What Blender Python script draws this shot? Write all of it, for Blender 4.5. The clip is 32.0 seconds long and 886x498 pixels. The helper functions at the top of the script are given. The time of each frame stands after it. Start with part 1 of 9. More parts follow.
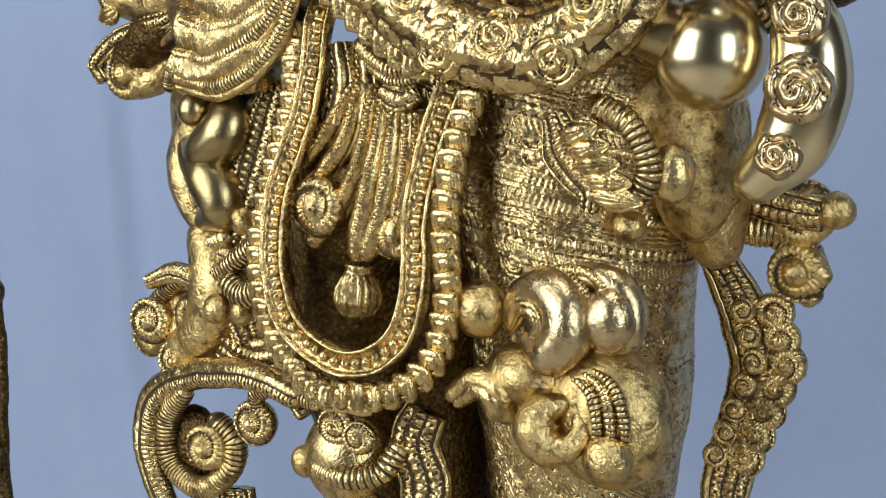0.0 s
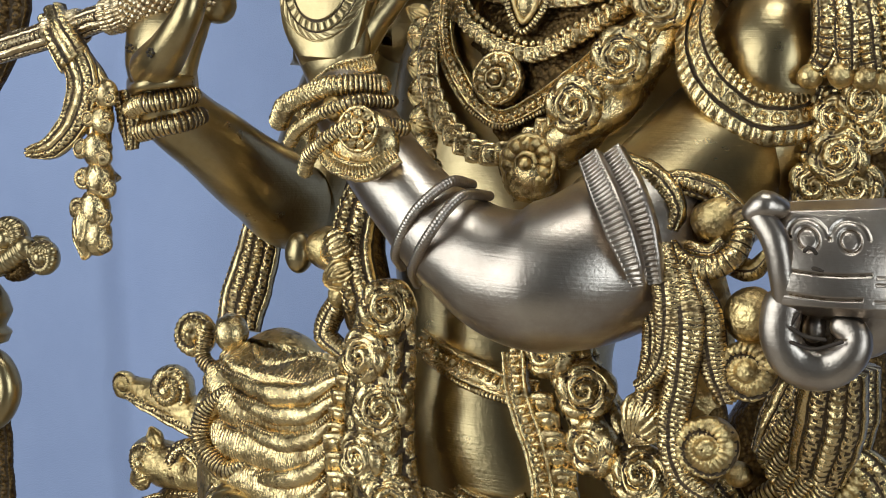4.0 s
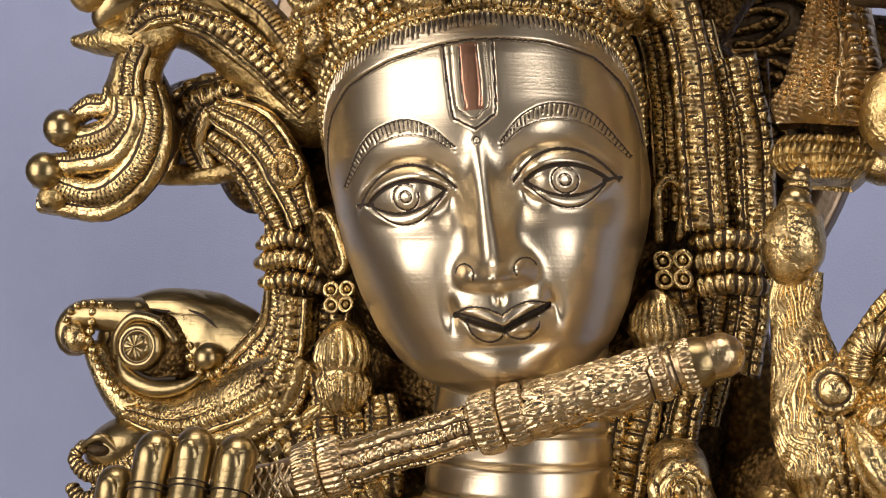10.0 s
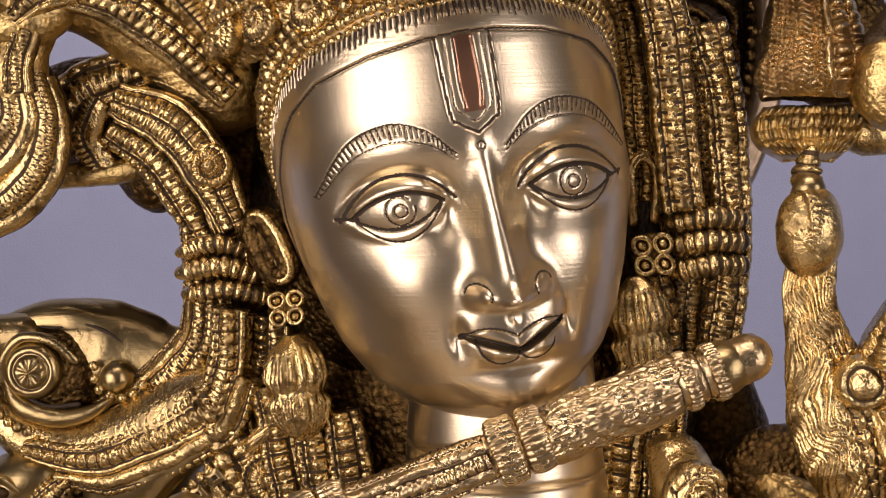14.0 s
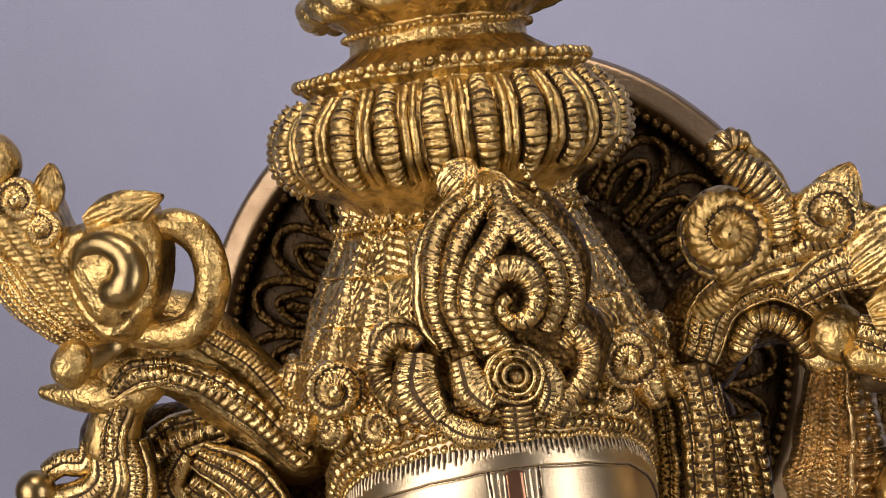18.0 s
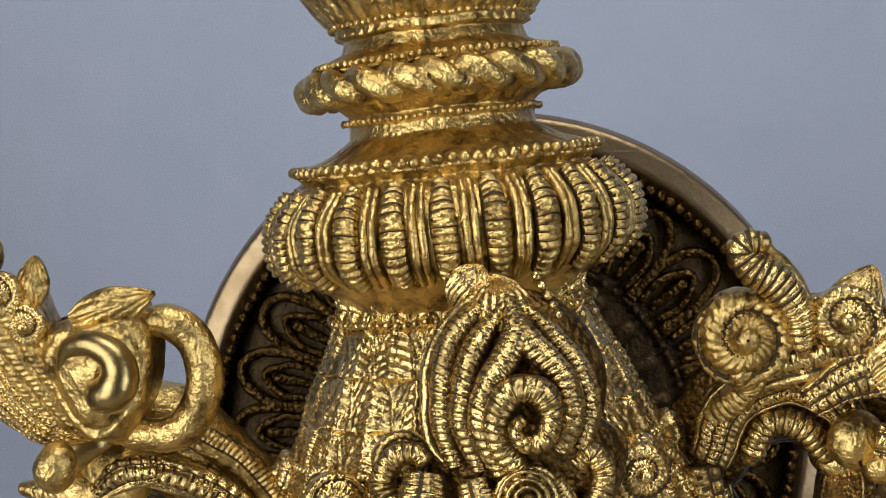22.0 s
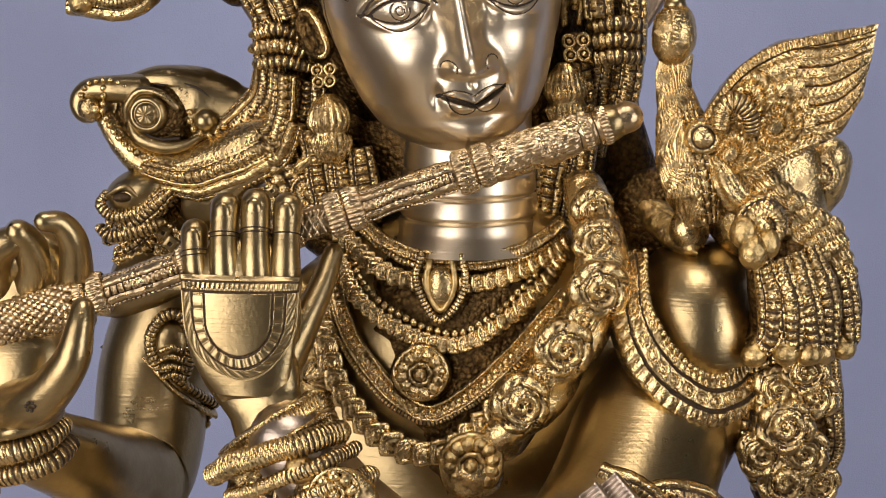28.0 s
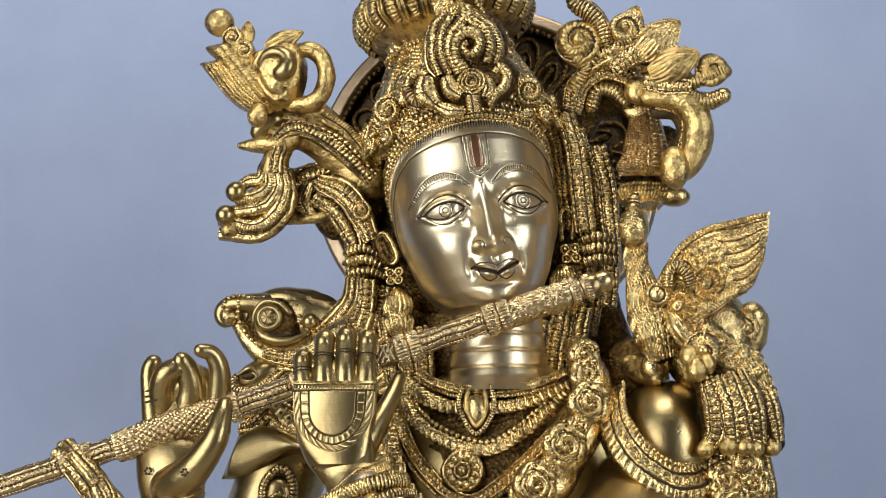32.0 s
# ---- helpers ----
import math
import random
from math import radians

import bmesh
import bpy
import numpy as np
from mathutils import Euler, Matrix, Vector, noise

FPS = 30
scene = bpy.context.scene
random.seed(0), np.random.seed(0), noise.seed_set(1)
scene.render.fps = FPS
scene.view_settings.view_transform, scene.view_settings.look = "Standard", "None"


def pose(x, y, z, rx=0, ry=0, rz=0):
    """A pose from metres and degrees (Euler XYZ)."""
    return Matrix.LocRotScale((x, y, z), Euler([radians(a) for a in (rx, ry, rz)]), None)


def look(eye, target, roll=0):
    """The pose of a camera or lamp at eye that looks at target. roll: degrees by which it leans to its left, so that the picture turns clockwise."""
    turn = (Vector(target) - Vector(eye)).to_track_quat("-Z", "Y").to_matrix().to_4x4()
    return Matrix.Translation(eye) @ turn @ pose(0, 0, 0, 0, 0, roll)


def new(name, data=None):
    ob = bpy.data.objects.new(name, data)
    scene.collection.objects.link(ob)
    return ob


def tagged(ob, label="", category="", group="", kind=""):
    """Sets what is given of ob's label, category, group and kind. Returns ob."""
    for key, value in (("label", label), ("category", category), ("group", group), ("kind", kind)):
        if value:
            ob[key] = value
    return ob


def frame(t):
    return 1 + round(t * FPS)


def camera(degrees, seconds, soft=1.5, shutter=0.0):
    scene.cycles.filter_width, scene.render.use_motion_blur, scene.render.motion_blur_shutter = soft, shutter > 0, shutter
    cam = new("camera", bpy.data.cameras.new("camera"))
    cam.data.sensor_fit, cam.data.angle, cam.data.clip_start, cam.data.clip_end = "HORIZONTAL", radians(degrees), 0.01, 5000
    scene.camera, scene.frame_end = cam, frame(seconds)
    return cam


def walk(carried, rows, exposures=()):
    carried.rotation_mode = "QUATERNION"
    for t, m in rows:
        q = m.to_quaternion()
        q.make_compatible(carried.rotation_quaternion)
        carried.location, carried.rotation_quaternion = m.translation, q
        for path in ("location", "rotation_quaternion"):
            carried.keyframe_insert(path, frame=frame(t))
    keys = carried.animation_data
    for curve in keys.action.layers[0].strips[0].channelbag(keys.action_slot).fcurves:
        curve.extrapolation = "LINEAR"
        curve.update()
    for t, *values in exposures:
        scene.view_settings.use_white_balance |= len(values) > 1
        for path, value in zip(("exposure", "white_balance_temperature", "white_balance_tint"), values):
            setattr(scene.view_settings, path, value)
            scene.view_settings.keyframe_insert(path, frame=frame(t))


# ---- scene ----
# ---- the camera and its walk ----
cam = camera(33.0, 32.0, 1.1)
PATH = [
    (0, (0.261, -0.528, 0.522), (-0.625, 1.241, 0.232), 2.8),
    (0.5, (0.256, -0.531, 0.547), (-0.63, 1.24, 0.266), 2.8),
    (1, (0.251, -0.533, 0.57), (-0.637, 1.239, 0.302), 2.8),
    (1.5, (0.246, -0.532, 0.601), (-0.643, 1.239, 0.333), 2.8),
    (2, (0.238, -0.533, 0.634), (-0.638, 1.245, 0.369), 3.0),
    (2.5, (0.236, -0.531, 0.663), (-0.634, 1.251, 0.407), 3.1),
    (3, (0.236, -0.532, 0.687), (-0.63, 1.255, 0.449), 3.3),
    (3.5, (0.24, -0.542, 0.708), (-0.628, 1.247, 0.492), 3.4),
    (4, (0.241, -0.565, 0.734), (-0.617, 1.231, 0.537), 3.4),
    (4.5, (0.241, -0.588, 0.764), (-0.603, 1.216, 0.587), 3.3),
    (6.5, (0.29, -0.503, 0.784), (-0.744, 1.204, 0.911), 5.8),
    (7, (0.29, -0.507, 0.8), (-0.721, 1.212, 0.946), 5.3),
    (7.5, (0.283, -0.502, 0.811), (-0.702, 1.231, 0.978), 4.8),
    (8, (0.261, -0.488, 0.824), (-0.678, 1.27, 0.99), 4.2),
    (8.5, (0.228, -0.465, 0.837), (-0.65, 1.325, 0.993), 3.6),
    (9, (0.189, -0.436, 0.843), (-0.607, 1.393, 0.993), 3.1),
    (9.5, (0.145, -0.41, 0.847), (-0.534, 1.467, 0.977), 2.2),
    (10, (0.1, -0.388, 0.853), (-0.432, 1.537, 0.948), 0.9),
    (10.5, (0.068, -0.37, 0.859), (-0.332, 1.588, 0.925), 0.0),
    (11, (0.048, -0.36, 0.862), (-0.252, 1.617, 0.918), -0.8),
    (11.5, (0.029, -0.357, 0.87), (-0.187, 1.631, 0.894), -1.9),
    (12, (0.013, -0.359, 0.875), (-0.13, 1.636, 0.872), -2.7),
    (12.5, (0.007, -0.359, 0.879), (-0.099, 1.638, 0.847), -3.1),
    (13, (0.002, -0.357, 0.88), (-0.075, 1.641, 0.833), -3.2),
    (13.5, (0.002, -0.357, 0.884), (-0.07, 1.641, 0.809), -3.3),
    (15.5, (0.019, -0.388, 0.949), (-0.092, 1.601, 0.776), -1.3),
    (16, (0.019, -0.395, 0.96), (-0.107, 1.594, 0.794), -0.9),
    (16.5, (0.017, -0.398, 0.977), (-0.117, 1.588, 0.785), -0.9),
    (17, (0.016, -0.399, 0.985), (-0.128, 1.589, 0.818), -0.7),
    (17.5, (0.016, -0.398, 0.996), (-0.14, 1.591, 0.856), -0.5),
    (18, (0.01, -0.394, 1.008), (-0.142, 1.597, 0.905), -0.4),
    (18.5, (0.004, -0.387, 1.027), (-0.143, 1.606, 0.935), -0.5),
    (19, (-0.003, -0.38, 1.044), (-0.133, 1.614, 0.966), -0.4),
    (19.5, (-0.011, -0.377, 1.06), (-0.121, 1.618, 0.976), -0.2),
    (20, (-0.013, -0.377, 1.064), (-0.12, 1.619, 0.992), -0.0),
    (20.5, (-0.012, -0.376, 1.06), (-0.123, 1.62, 0.998), -0.0),
    (21, (-0.012, -0.376, 1.057), (-0.119, 1.62, 0.98), 0.0),
    (21.5, (-0.01, -0.375, 1.049), (-0.11, 1.62, 0.953), 0.1),
    (22, (-0.005, -0.373, 1.043), (-0.099, 1.62, 0.899), 0.4),
    (22.5, (-0.003, -0.369, 1.037), (-0.078, 1.619, 0.83), 0.6),
    (23, (0.001, -0.366, 1.028), (-0.07, 1.615, 0.759), 0.8),
    (23.5, (0.001, -0.365, 1.019), (-0.055, 1.609, 0.698), 0.9),
    (24, (0.002, -0.369, 1.012), (-0.054, 1.596, 0.643), 0.8),
    (24.5, (0.003, -0.379, 1.005), (-0.053, 1.578, 0.594), 0.6),
    (25, (0.005, -0.393, 0.996), (-0.051, 1.557, 0.554), 0.3),
    (25.5, (0.005, -0.405, 0.989), (-0.052, 1.539, 0.522), 0.1),
    (26, (0.006, -0.412, 0.983), (-0.051, 1.524, 0.483), -0.2),
    (26.5, (0.011, -0.421, 0.97), (-0.057, 1.511, 0.458), -0.4),
    (28.5, (0.042, -0.616, 0.87), (-0.107, 1.364, 0.627), -1.4),
    (29, (0.051, -0.671, 0.835), (-0.109, 1.321, 0.754), -1.6),
    (29.5, (0.056, -0.715, 0.805), (-0.109, 1.277, 0.862), -2.0),
    (30, (0.057, -0.748, 0.777), (-0.103, 1.239, 0.94), -2.3),
    (30.5, (0.063, -0.77, 0.756), (-0.107, 1.209, 0.986), -2.6),
    (31, (0.069, -0.782, 0.739), (-0.119, 1.188, 1.024), -2.5),
    (31.5, (0.069, -0.793, 0.724), (-0.131, 1.169, 1.059), -2.2),
    (32, (0.067, -0.8, 0.716), (-0.147, 1.155, 1.079), -1.8),
]
EXPOSURES = [(0, 0.02, 5750, 2), (2, -0.13, 5500, 1), (4.5, -0.29, 5430, 6), (6.5, -0.28, 5650, 13), (9, -0.26, 6500, 15), (11, -0.34, 6850, 25), (13, -0.38, 7250, 29), (16, -0.38, 7000, 30), (18, -0.41, 7450, 23), (20, -0.41, 6550, 4), (21, -0.43, 7000, 4), (22, -0.44, 6850, 4), (24, -0.31, 6650, 5), (26, -0.31, 6400, 5), (28.5, -0.26, 6550, 23), (29.3, -0.21, 6500, 15), (30, -0.16, 6750, 11), (31, -0.17, 6450, 6), (32, -0.15, 6250, 6)]
walk(cam, [(t, look(eye, target, roll)) for t, eye, target, roll in PATH], EXPOSURES)

# ---- light ----
world = bpy.data.worlds.new("room_air")
scene.world = world
world.use_nodes = True
world.node_tree.nodes["Background"].inputs[0].default_value = (0.55, 0.6, 0.7, 1)
world.node_tree.nodes["Background"].inputs[1].default_value = 0.25


def panel(name, eye, target, w, h, power, tint):
    lamp = bpy.data.lights.new(name, "AREA")
    lamp.shape, lamp.size, lamp.size_y, lamp.energy, lamp.color = "RECTANGLE", w, h, power, tint
    ob = new(name, lamp)
    ob.matrix_world = look(eye, target)
    return ob


panel("window_light", (-1.3, -1.75, 1.0), (0, 0, 0.75), 1.7, 2.0, 56, (1.0, 0.98, 0.95))
panel("window_light_far", (1.9, -1.5, 0.95), (0, 0, 0.75), 0.8, 1.8, 27, (0.95, 0.97, 1.0))
panel("ceiling_light", (0.1, -0.5, 2.35), (0, 0.1, 0.8), 0.9, 0.5, 16, (1.0, 0.95, 0.88))


# ---- materials ----
def material(name, color, rough=0.5, metal=0.0, vary=None, scale=40.0, bump=0.0, bump_scale=200.0, mix=0.6, rough_vary=0.1, detail=6.0, cells=0.0, cell_depth=0.0005, cell_dark=0.0, streak=0.0, span=None):
    m = bpy.data.materials.new(name)
    m.use_nodes = True
    nt = m.node_tree
    b = nt.nodes["Principled BSDF"]
    b.inputs["Roughness"].default_value = rough
    b.inputs["Metallic"].default_value = metal
    b.inputs["Base Color"].default_value = (*color, 1)
    tc = nt.nodes.new("ShaderNodeTexCoord")
    if vary:
        n = nt.nodes.new("ShaderNodeTexNoise")
        n.inputs["Scale"].default_value = scale
        n.inputs["Detail"].default_value = detail
        n.inputs["Roughness"].default_value = 0.65
        ramp = nt.nodes.new("ShaderNodeMapRange")
        ramp.inputs[1].default_value, ramp.inputs[2].default_value = 0.5 - 0.25 * mix, 0.5 + 0.3 / max(mix, 0.1) * 0.6
        if span:
            ramp.inputs[1].default_value, ramp.inputs[2].default_value = span
        mx = nt.nodes.new("ShaderNodeMix")
        mx.data_type = "RGBA"
        mx.inputs[6].default_value, mx.inputs[7].default_value = (*color, 1), (*vary, 1)
        nt.links.new(tc.outputs["Object"], n.inputs["Vector"])
        nt.links.new(n.outputs["Fac"], ramp.inputs[0])
        nt.links.new(ramp.outputs[0], mx.inputs[0])
        nt.links.new(mx.outputs[2], b.inputs["Base Color"])
        rr = nt.nodes.new("ShaderNodeMapRange")
        rr.inputs[3].default_value, rr.inputs[4].default_value = rough - rough_vary, rough + rough_vary
        nt.links.new(n.outputs["Fac"], rr.inputs[0])
        nt.links.new(rr.outputs[0], b.inputs["Roughness"])
    if streak:
        mp = nt.nodes.new("ShaderNodeMapping")
        mp.inputs["Scale"].default_value = (30, 30, 1400)
        sn = nt.nodes.new("ShaderNodeTexNoise")
        sn.inputs["Scale"].default_value = 1.0
        sn.inputs["Detail"].default_value = 3
        nt.links.new(tc.outputs["Object"], mp.inputs["Vector"])
        nt.links.new(mp.outputs["Vector"], sn.inputs["Vector"])
    if cells:
        vo = nt.nodes.new("ShaderNodeTexVoronoi")
        vo.inputs["Scale"].default_value = cells
        nt.links.new(tc.outputs["Object"], vo.inputs["Vector"])
        worn = nt.nodes.new("ShaderNodeMapRange")
        worn.inputs[1].default_value, worn.inputs[2].default_value = 0.35, 0.75
        worn.inputs[3].default_value, worn.inputs[4].default_value = 0.0, cell_dark
        nt.links.new(vo.outputs["Distance"], worn.inputs[0])
        dm = nt.nodes.new("ShaderNodeMix")
        dm.data_type = "RGBA"
        dm.inputs[7].default_value = (0.045, 0.026, 0.010, 1)
        src = b.inputs["Base Color"].links[0].from_socket
        nt.links.new(worn.outputs[0], dm.inputs[0])
        nt.links.new(src, dm.inputs[6])
        nt.links.new(dm.outputs[2], b.inputs["Base Color"])
    if bump:
        v = nt.nodes.new("ShaderNodeTexNoise")
        v.inputs["Scale"].default_value = bump_scale
        v.inputs["Detail"].default_value = 4
        bp = nt.nodes.new("ShaderNodeBump")
        bp.inputs["Strength"].default_value = 1.0
        bp.inputs["Distance"].default_value = bump
        nt.links.new(tc.outputs["Object"], v.inputs["Vector"])
        nt.links.new(v.outputs["Fac"], bp.inputs["Height"])
        last = bp
        if cells:
            cb = nt.nodes.new("ShaderNodeBump")
            cb.invert = True
            cb.inputs["Distance"].default_value = cell_depth
            nt.links.new(vo.outputs["Distance"], cb.inputs["Height"])
            nt.links.new(last.outputs["Normal"], cb.inputs["Normal"])
            last = cb
        if streak:
            sb = nt.nodes.new("ShaderNodeBump")
            sb.inputs["Distance"].default_value = streak
            nt.links.new(sn.outputs["Fac"], sb.inputs["Height"])
            nt.links.new(last.outputs["Normal"], sb.inputs["Normal"])
            last = sb
        nt.links.new(last.outputs["Normal"], b.inputs["Normal"])
    return m


GOLD = material("cast_brass", (0.68, 0.49, 0.20), 0.31, 1.0, (0.10, 0.056, 0.020), 150, 0.00075, 600, span=(0.47, 0.70))
CHASED = material("chased_brass", (0.70, 0.52, 0.235), 0.265, 1.0, (0.12, 0.070, 0.026), 150, 0.00038, 800, span=(0.47, 0.72))
POLISH = material("polished_brass", (0.74, 0.62, 0.42), 0.32, 1.0, (0.64, 0.53, 0.36), 60, 0.00005, 1400, 0.4, 0.05, streak=0.00006)
# dark patinated brass; as filler it also carries the shade of gaps in its colour
GROUND = material("dark_brass_and_gap_shade", (0.17, 0.100, 0.032), 0.34, 1.0, (0.05, 0.030, 0.011), 220, 0.0006, 900, cells=480, cell_depth=0.0006, cell_dark=0.8)
STROKE = material("blackened_engraving", (0.035, 0.022, 0.012), 0.75, 0.2, (0.06, 0.04, 0.02), 300)
SMOOTH = material("smooth_brass", (0.43, 0.325, 0.155), 0.30, 1.0, (0.26, 0.185, 0.078), 45, 0.00012, 500, 0.5, 0.08, streak=0.00009)
# groove patina; in dark fillers it also carries the shade of openings
PATINA = material("patina_and_hollow_shade", (0.045, 0.028, 0.012), 0.55, 0.6, (0.12, 0.072, 0.028), 160, 0.0008, 500)
SILVER = material("pale_bronze", (0.46, 0.385, 0.295), 0.33, 1.0, (0.27, 0.205, 0.15), 38, 0.00010, 700, 0.6, 0.08, streak=0.00008)
CLOTH = material("blue_grey_cloth", (0.365, 0.415, 0.585), 0.9, 0.0, (0.325, 0.375, 0.54), 9, 0.0005, 900)
PLASTER = material("plaster", (0.12, 0.113, 0.107), 0.85, 0.0, (0.095, 0.09, 0.086), 3, 0.001, 60)
FLOORING = material("floor_boards", (0.52, 0.46, 0.38), 0.55, 0.0, (0.42, 0.36, 0.29), 5, 0.001, 40)
BRIGHT = material("mirror_polished_brass", (0.72, 0.60, 0.36), 0.22, 1.0, (0.68, 0.56, 0.34), 50, 0.00002, 900, 0.4, 0.03)
# brow mark: brown-pink brass with an orange reflection put into the colour
MARK_TINT = material("brow_mark_reflect_tint", (0.62, 0.33, 0.20), 0.32, 1.0, (0.50, 0.25, 0.14), 90, 0.00006, 1200)
PALE = material("pale_chased_brass", (0.64, 0.49, 0.27), 0.28, 1.0, (0.27, 0.175, 0.09), 110, 0.00032, 680, span=(0.42, 0.82))
BRONZE = material("dull_bronze", (0.34, 0.255, 0.165), 0.38, 1.0, (0.22, 0.150, 0.090), 90, 0.00015, 500, streak=0.00006)
MATS = [GOLD, CHASED, POLISH, SMOOTH, PATINA, SILVER, GROUND, STROKE, MARK_TINT, PALE, BRIGHT, BRONZE]
AU, CH, PO, SM, PA, SI, GR, EN, CU, PL, BR, BZ = range(12)


def uneven(g):
    """Forms worked by hand: small smooth swellings and leanings of the wax."""
    out = np.array(g, float)
    for freq, amp in ((240.0, 0.00030), (700.0, 0.00012), (1500.0, 0.00007)):
        x, y, z = g[..., 0] * freq, g[..., 1] * freq, g[..., 2] * freq
        out[..., 0] += amp * np.sin(y * 1.1 + 1.3 * np.sin(z * 0.7) + 0.4) * np.cos(z * 0.9 + x * 0.3)
        out[..., 1] += amp * np.sin(z * 1.0 + 1.1 * np.sin(x * 0.8) + 2.1) * np.cos(x * 1.2 + y * 0.2)
        out[..., 2] += amp * np.sin(x * 1.2 + 1.2 * np.sin(y * 0.6) + 4.0) * np.cos(y * 0.8 + z * 0.4)
    return out


# ---- sculpting: every form is a swept or turned sheet, gathered into one mesh ----
class Clay:
    def __init__(self):
        self.v, self.f, self.m, self.n = [], [], [], 0

    def sheet(self, g, mat=AU, wrap=True, mats=None):
        a, b, _ = g.shape
        if mat in (AU, CH, GR, PL):
            g = uneven(g)
        i = np.arange(a - 1)[:, None] * b
        j = np.arange(b if wrap else b - 1)[None]
        k = (j + 1) % b
        q = np.stack(np.broadcast_arrays(i + j, i + k, i + b + k, i + b + j), -1).reshape(-1, 4) + self.n
        self.v.append(np.array(g.reshape(-1, 3), float))
        self.f.append(q)
        self.m.append(np.full(len(q), mat, np.int32) if mats is None else mats.reshape(-1).astype(np.int32))
        self.n += a * b

    def mesh(self, name):
        v, f, m = np.concatenate(self.v), np.concatenate(self.f), np.concatenate(self.m)
        me = bpy.data.meshes.new(name)
        me.vertices.add(len(v))
        me.vertices.foreach_set("co", v.astype(np.float32).ravel())
        me.loops.add(f.size)
        me.loops.foreach_set("vertex_index", f.astype(np.int32).ravel())
        me.polygons.add(len(f))
        me.polygons.foreach_set("loop_start", np.arange(0, f.size, 4, dtype=np.int32))
        me.polygons.foreach_set("loop_total", np.full(len(f), 4, np.int32))
        used = sorted(set(m.tolist()))
        for u in used:
            me.materials.append(MATS[u])
        me.polygons.foreach_set("material_index", np.searchsorted(used, m).astype(np.int32))
        me.polygons.foreach_set("use_smooth", np.ones(len(f), bool))
        me.update(calc_edges=True)
        me.validate()
        return me


def settle(k, mark, dx, dy, dz):
    """Sets the forms that were laid down since mark nearer to or farther from the middle of the figure."""
    for g in k.v[mark:]:
        g += (dx, dy, dz)


def unit(a):
    a = np.asarray(a, float)
    return a / np.maximum(np.linalg.norm(a, axis=-1, keepdims=True), 1e-9)


def smooth(points, n=0, step=0.0015, closed=False):
    """Points evenly along a soft curve through the given ones."""
    p = np.asarray(points, float)
    if closed:
        q = np.concatenate([p[-1:], p, p[:2]])
    else:
        q = np.concatenate([2 * p[:1] - p[1:2], p, 2 * p[-1:] - p[-2:-1]])
    u = np.linspace(0, 1, 16, endpoint=False)[:, None, None]
    a, b, c, d = (q[i : len(q) - 3 + i][None] for i in range(4))
    w = 0.5 * (2 * b + (c - a) * u + (2 * a - 5 * b + 4 * c - d) * u**2 + (3 * b - a - 3 * c + d) * u**3)
    w = np.concatenate([w.transpose(1, 0, 2).reshape(-1, p.shape[1]), (p[:1] if closed else p[-1:])])
    s = np.r_[0, np.cumsum(np.linalg.norm(np.diff(w[:, :3], axis=0), axis=1))]
    n = n or max(4, int(s[-1] / step) + 1)
    t = np.linspace(0, s[-1], n)
    return np.stack([np.interp(t, s, w[:, k]) for k in range(p.shape[1])], 1), s[-1]


FRONT = np.array((0.0, -1.0, 0.0))


def frames(c, out=FRONT):
    """Side and outward directions along a curve; out: where its face looks, one for all or one for each point."""
    t = unit(np.gradient(c, axis=0))
    o = np.broadcast_to(unit(out), c.shape)
    side = unit(np.cross(t, o) + 1e-7)
    return side, np.cross(side, t)


def radii(r, n):
    r = np.atleast_1d(np.asarray(r, float))
    return np.interp(np.linspace(0, 1, n), np.linspace(0, 1, len(r)), r)


def tube(k, points, r, mat=AU, flat=1.0, ribs=0.0, depth=0.18, strands=0, pitch=0.01, seg=10, out=FRONT, step=0.0015, caps=True, closed=False):
    """A rounded bar; ribs: the length of one ring; strands: twisted like rope."""
    c, length = smooth(points, 0, min(step, ribs / 6 if ribs else step), closed)
    n = len(c)
    rad = radii(r, n)
    s = np.linspace(0, length, n)
    side, up = frames(c, out)
    a = np.linspace(0, 2 * np.pi, seg if not strands else max(seg, 14), endpoint=False)
    m = np.ones((n, len(a)))
    if ribs:
        m -= depth * (1 - np.abs(np.sin(np.pi * s / ribs))[:, None] ** 0.6)
    if strands:
        m -= depth * (1 - np.abs(np.sin((a[None] * strands + 2 * np.pi * s[:, None] / pitch) / 2)) ** 0.7)
    x, y = np.cos(a)[None] * m * rad[:, None], np.sin(a)[None] * m * rad[:, None] * flat
    g = c[:, None] + side[:, None] * x[..., None] + up[:, None] * y[..., None]
    if caps and not closed:
        t0, t1 = unit(c[0] - c[1]), unit(c[-1] - c[-2])
        ends = []
        for w, q in ((0.15, 1.0), (0.6, 0.8), (0.87, 0.45)):
            ends.append((w, q))
        lead = np.stack([c[0] + t0 * rad[0] * q * 0.9 + (g[0] - c[0]) * w for w, q in ends])
        tail = np.stack([c[-1] + t1 * rad[-1] * q * 0.9 + (g[-1] - c[-1]) * w for w, q in ends[::-1]])
        g = np.concatenate([lead, g, tail])
    mats = None
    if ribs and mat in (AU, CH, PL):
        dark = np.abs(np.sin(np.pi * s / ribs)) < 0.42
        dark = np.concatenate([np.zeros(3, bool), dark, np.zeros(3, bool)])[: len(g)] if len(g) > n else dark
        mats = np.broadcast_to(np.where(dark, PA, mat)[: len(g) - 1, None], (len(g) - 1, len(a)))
    k.sheet(g, mat, mats=mats)
    return c


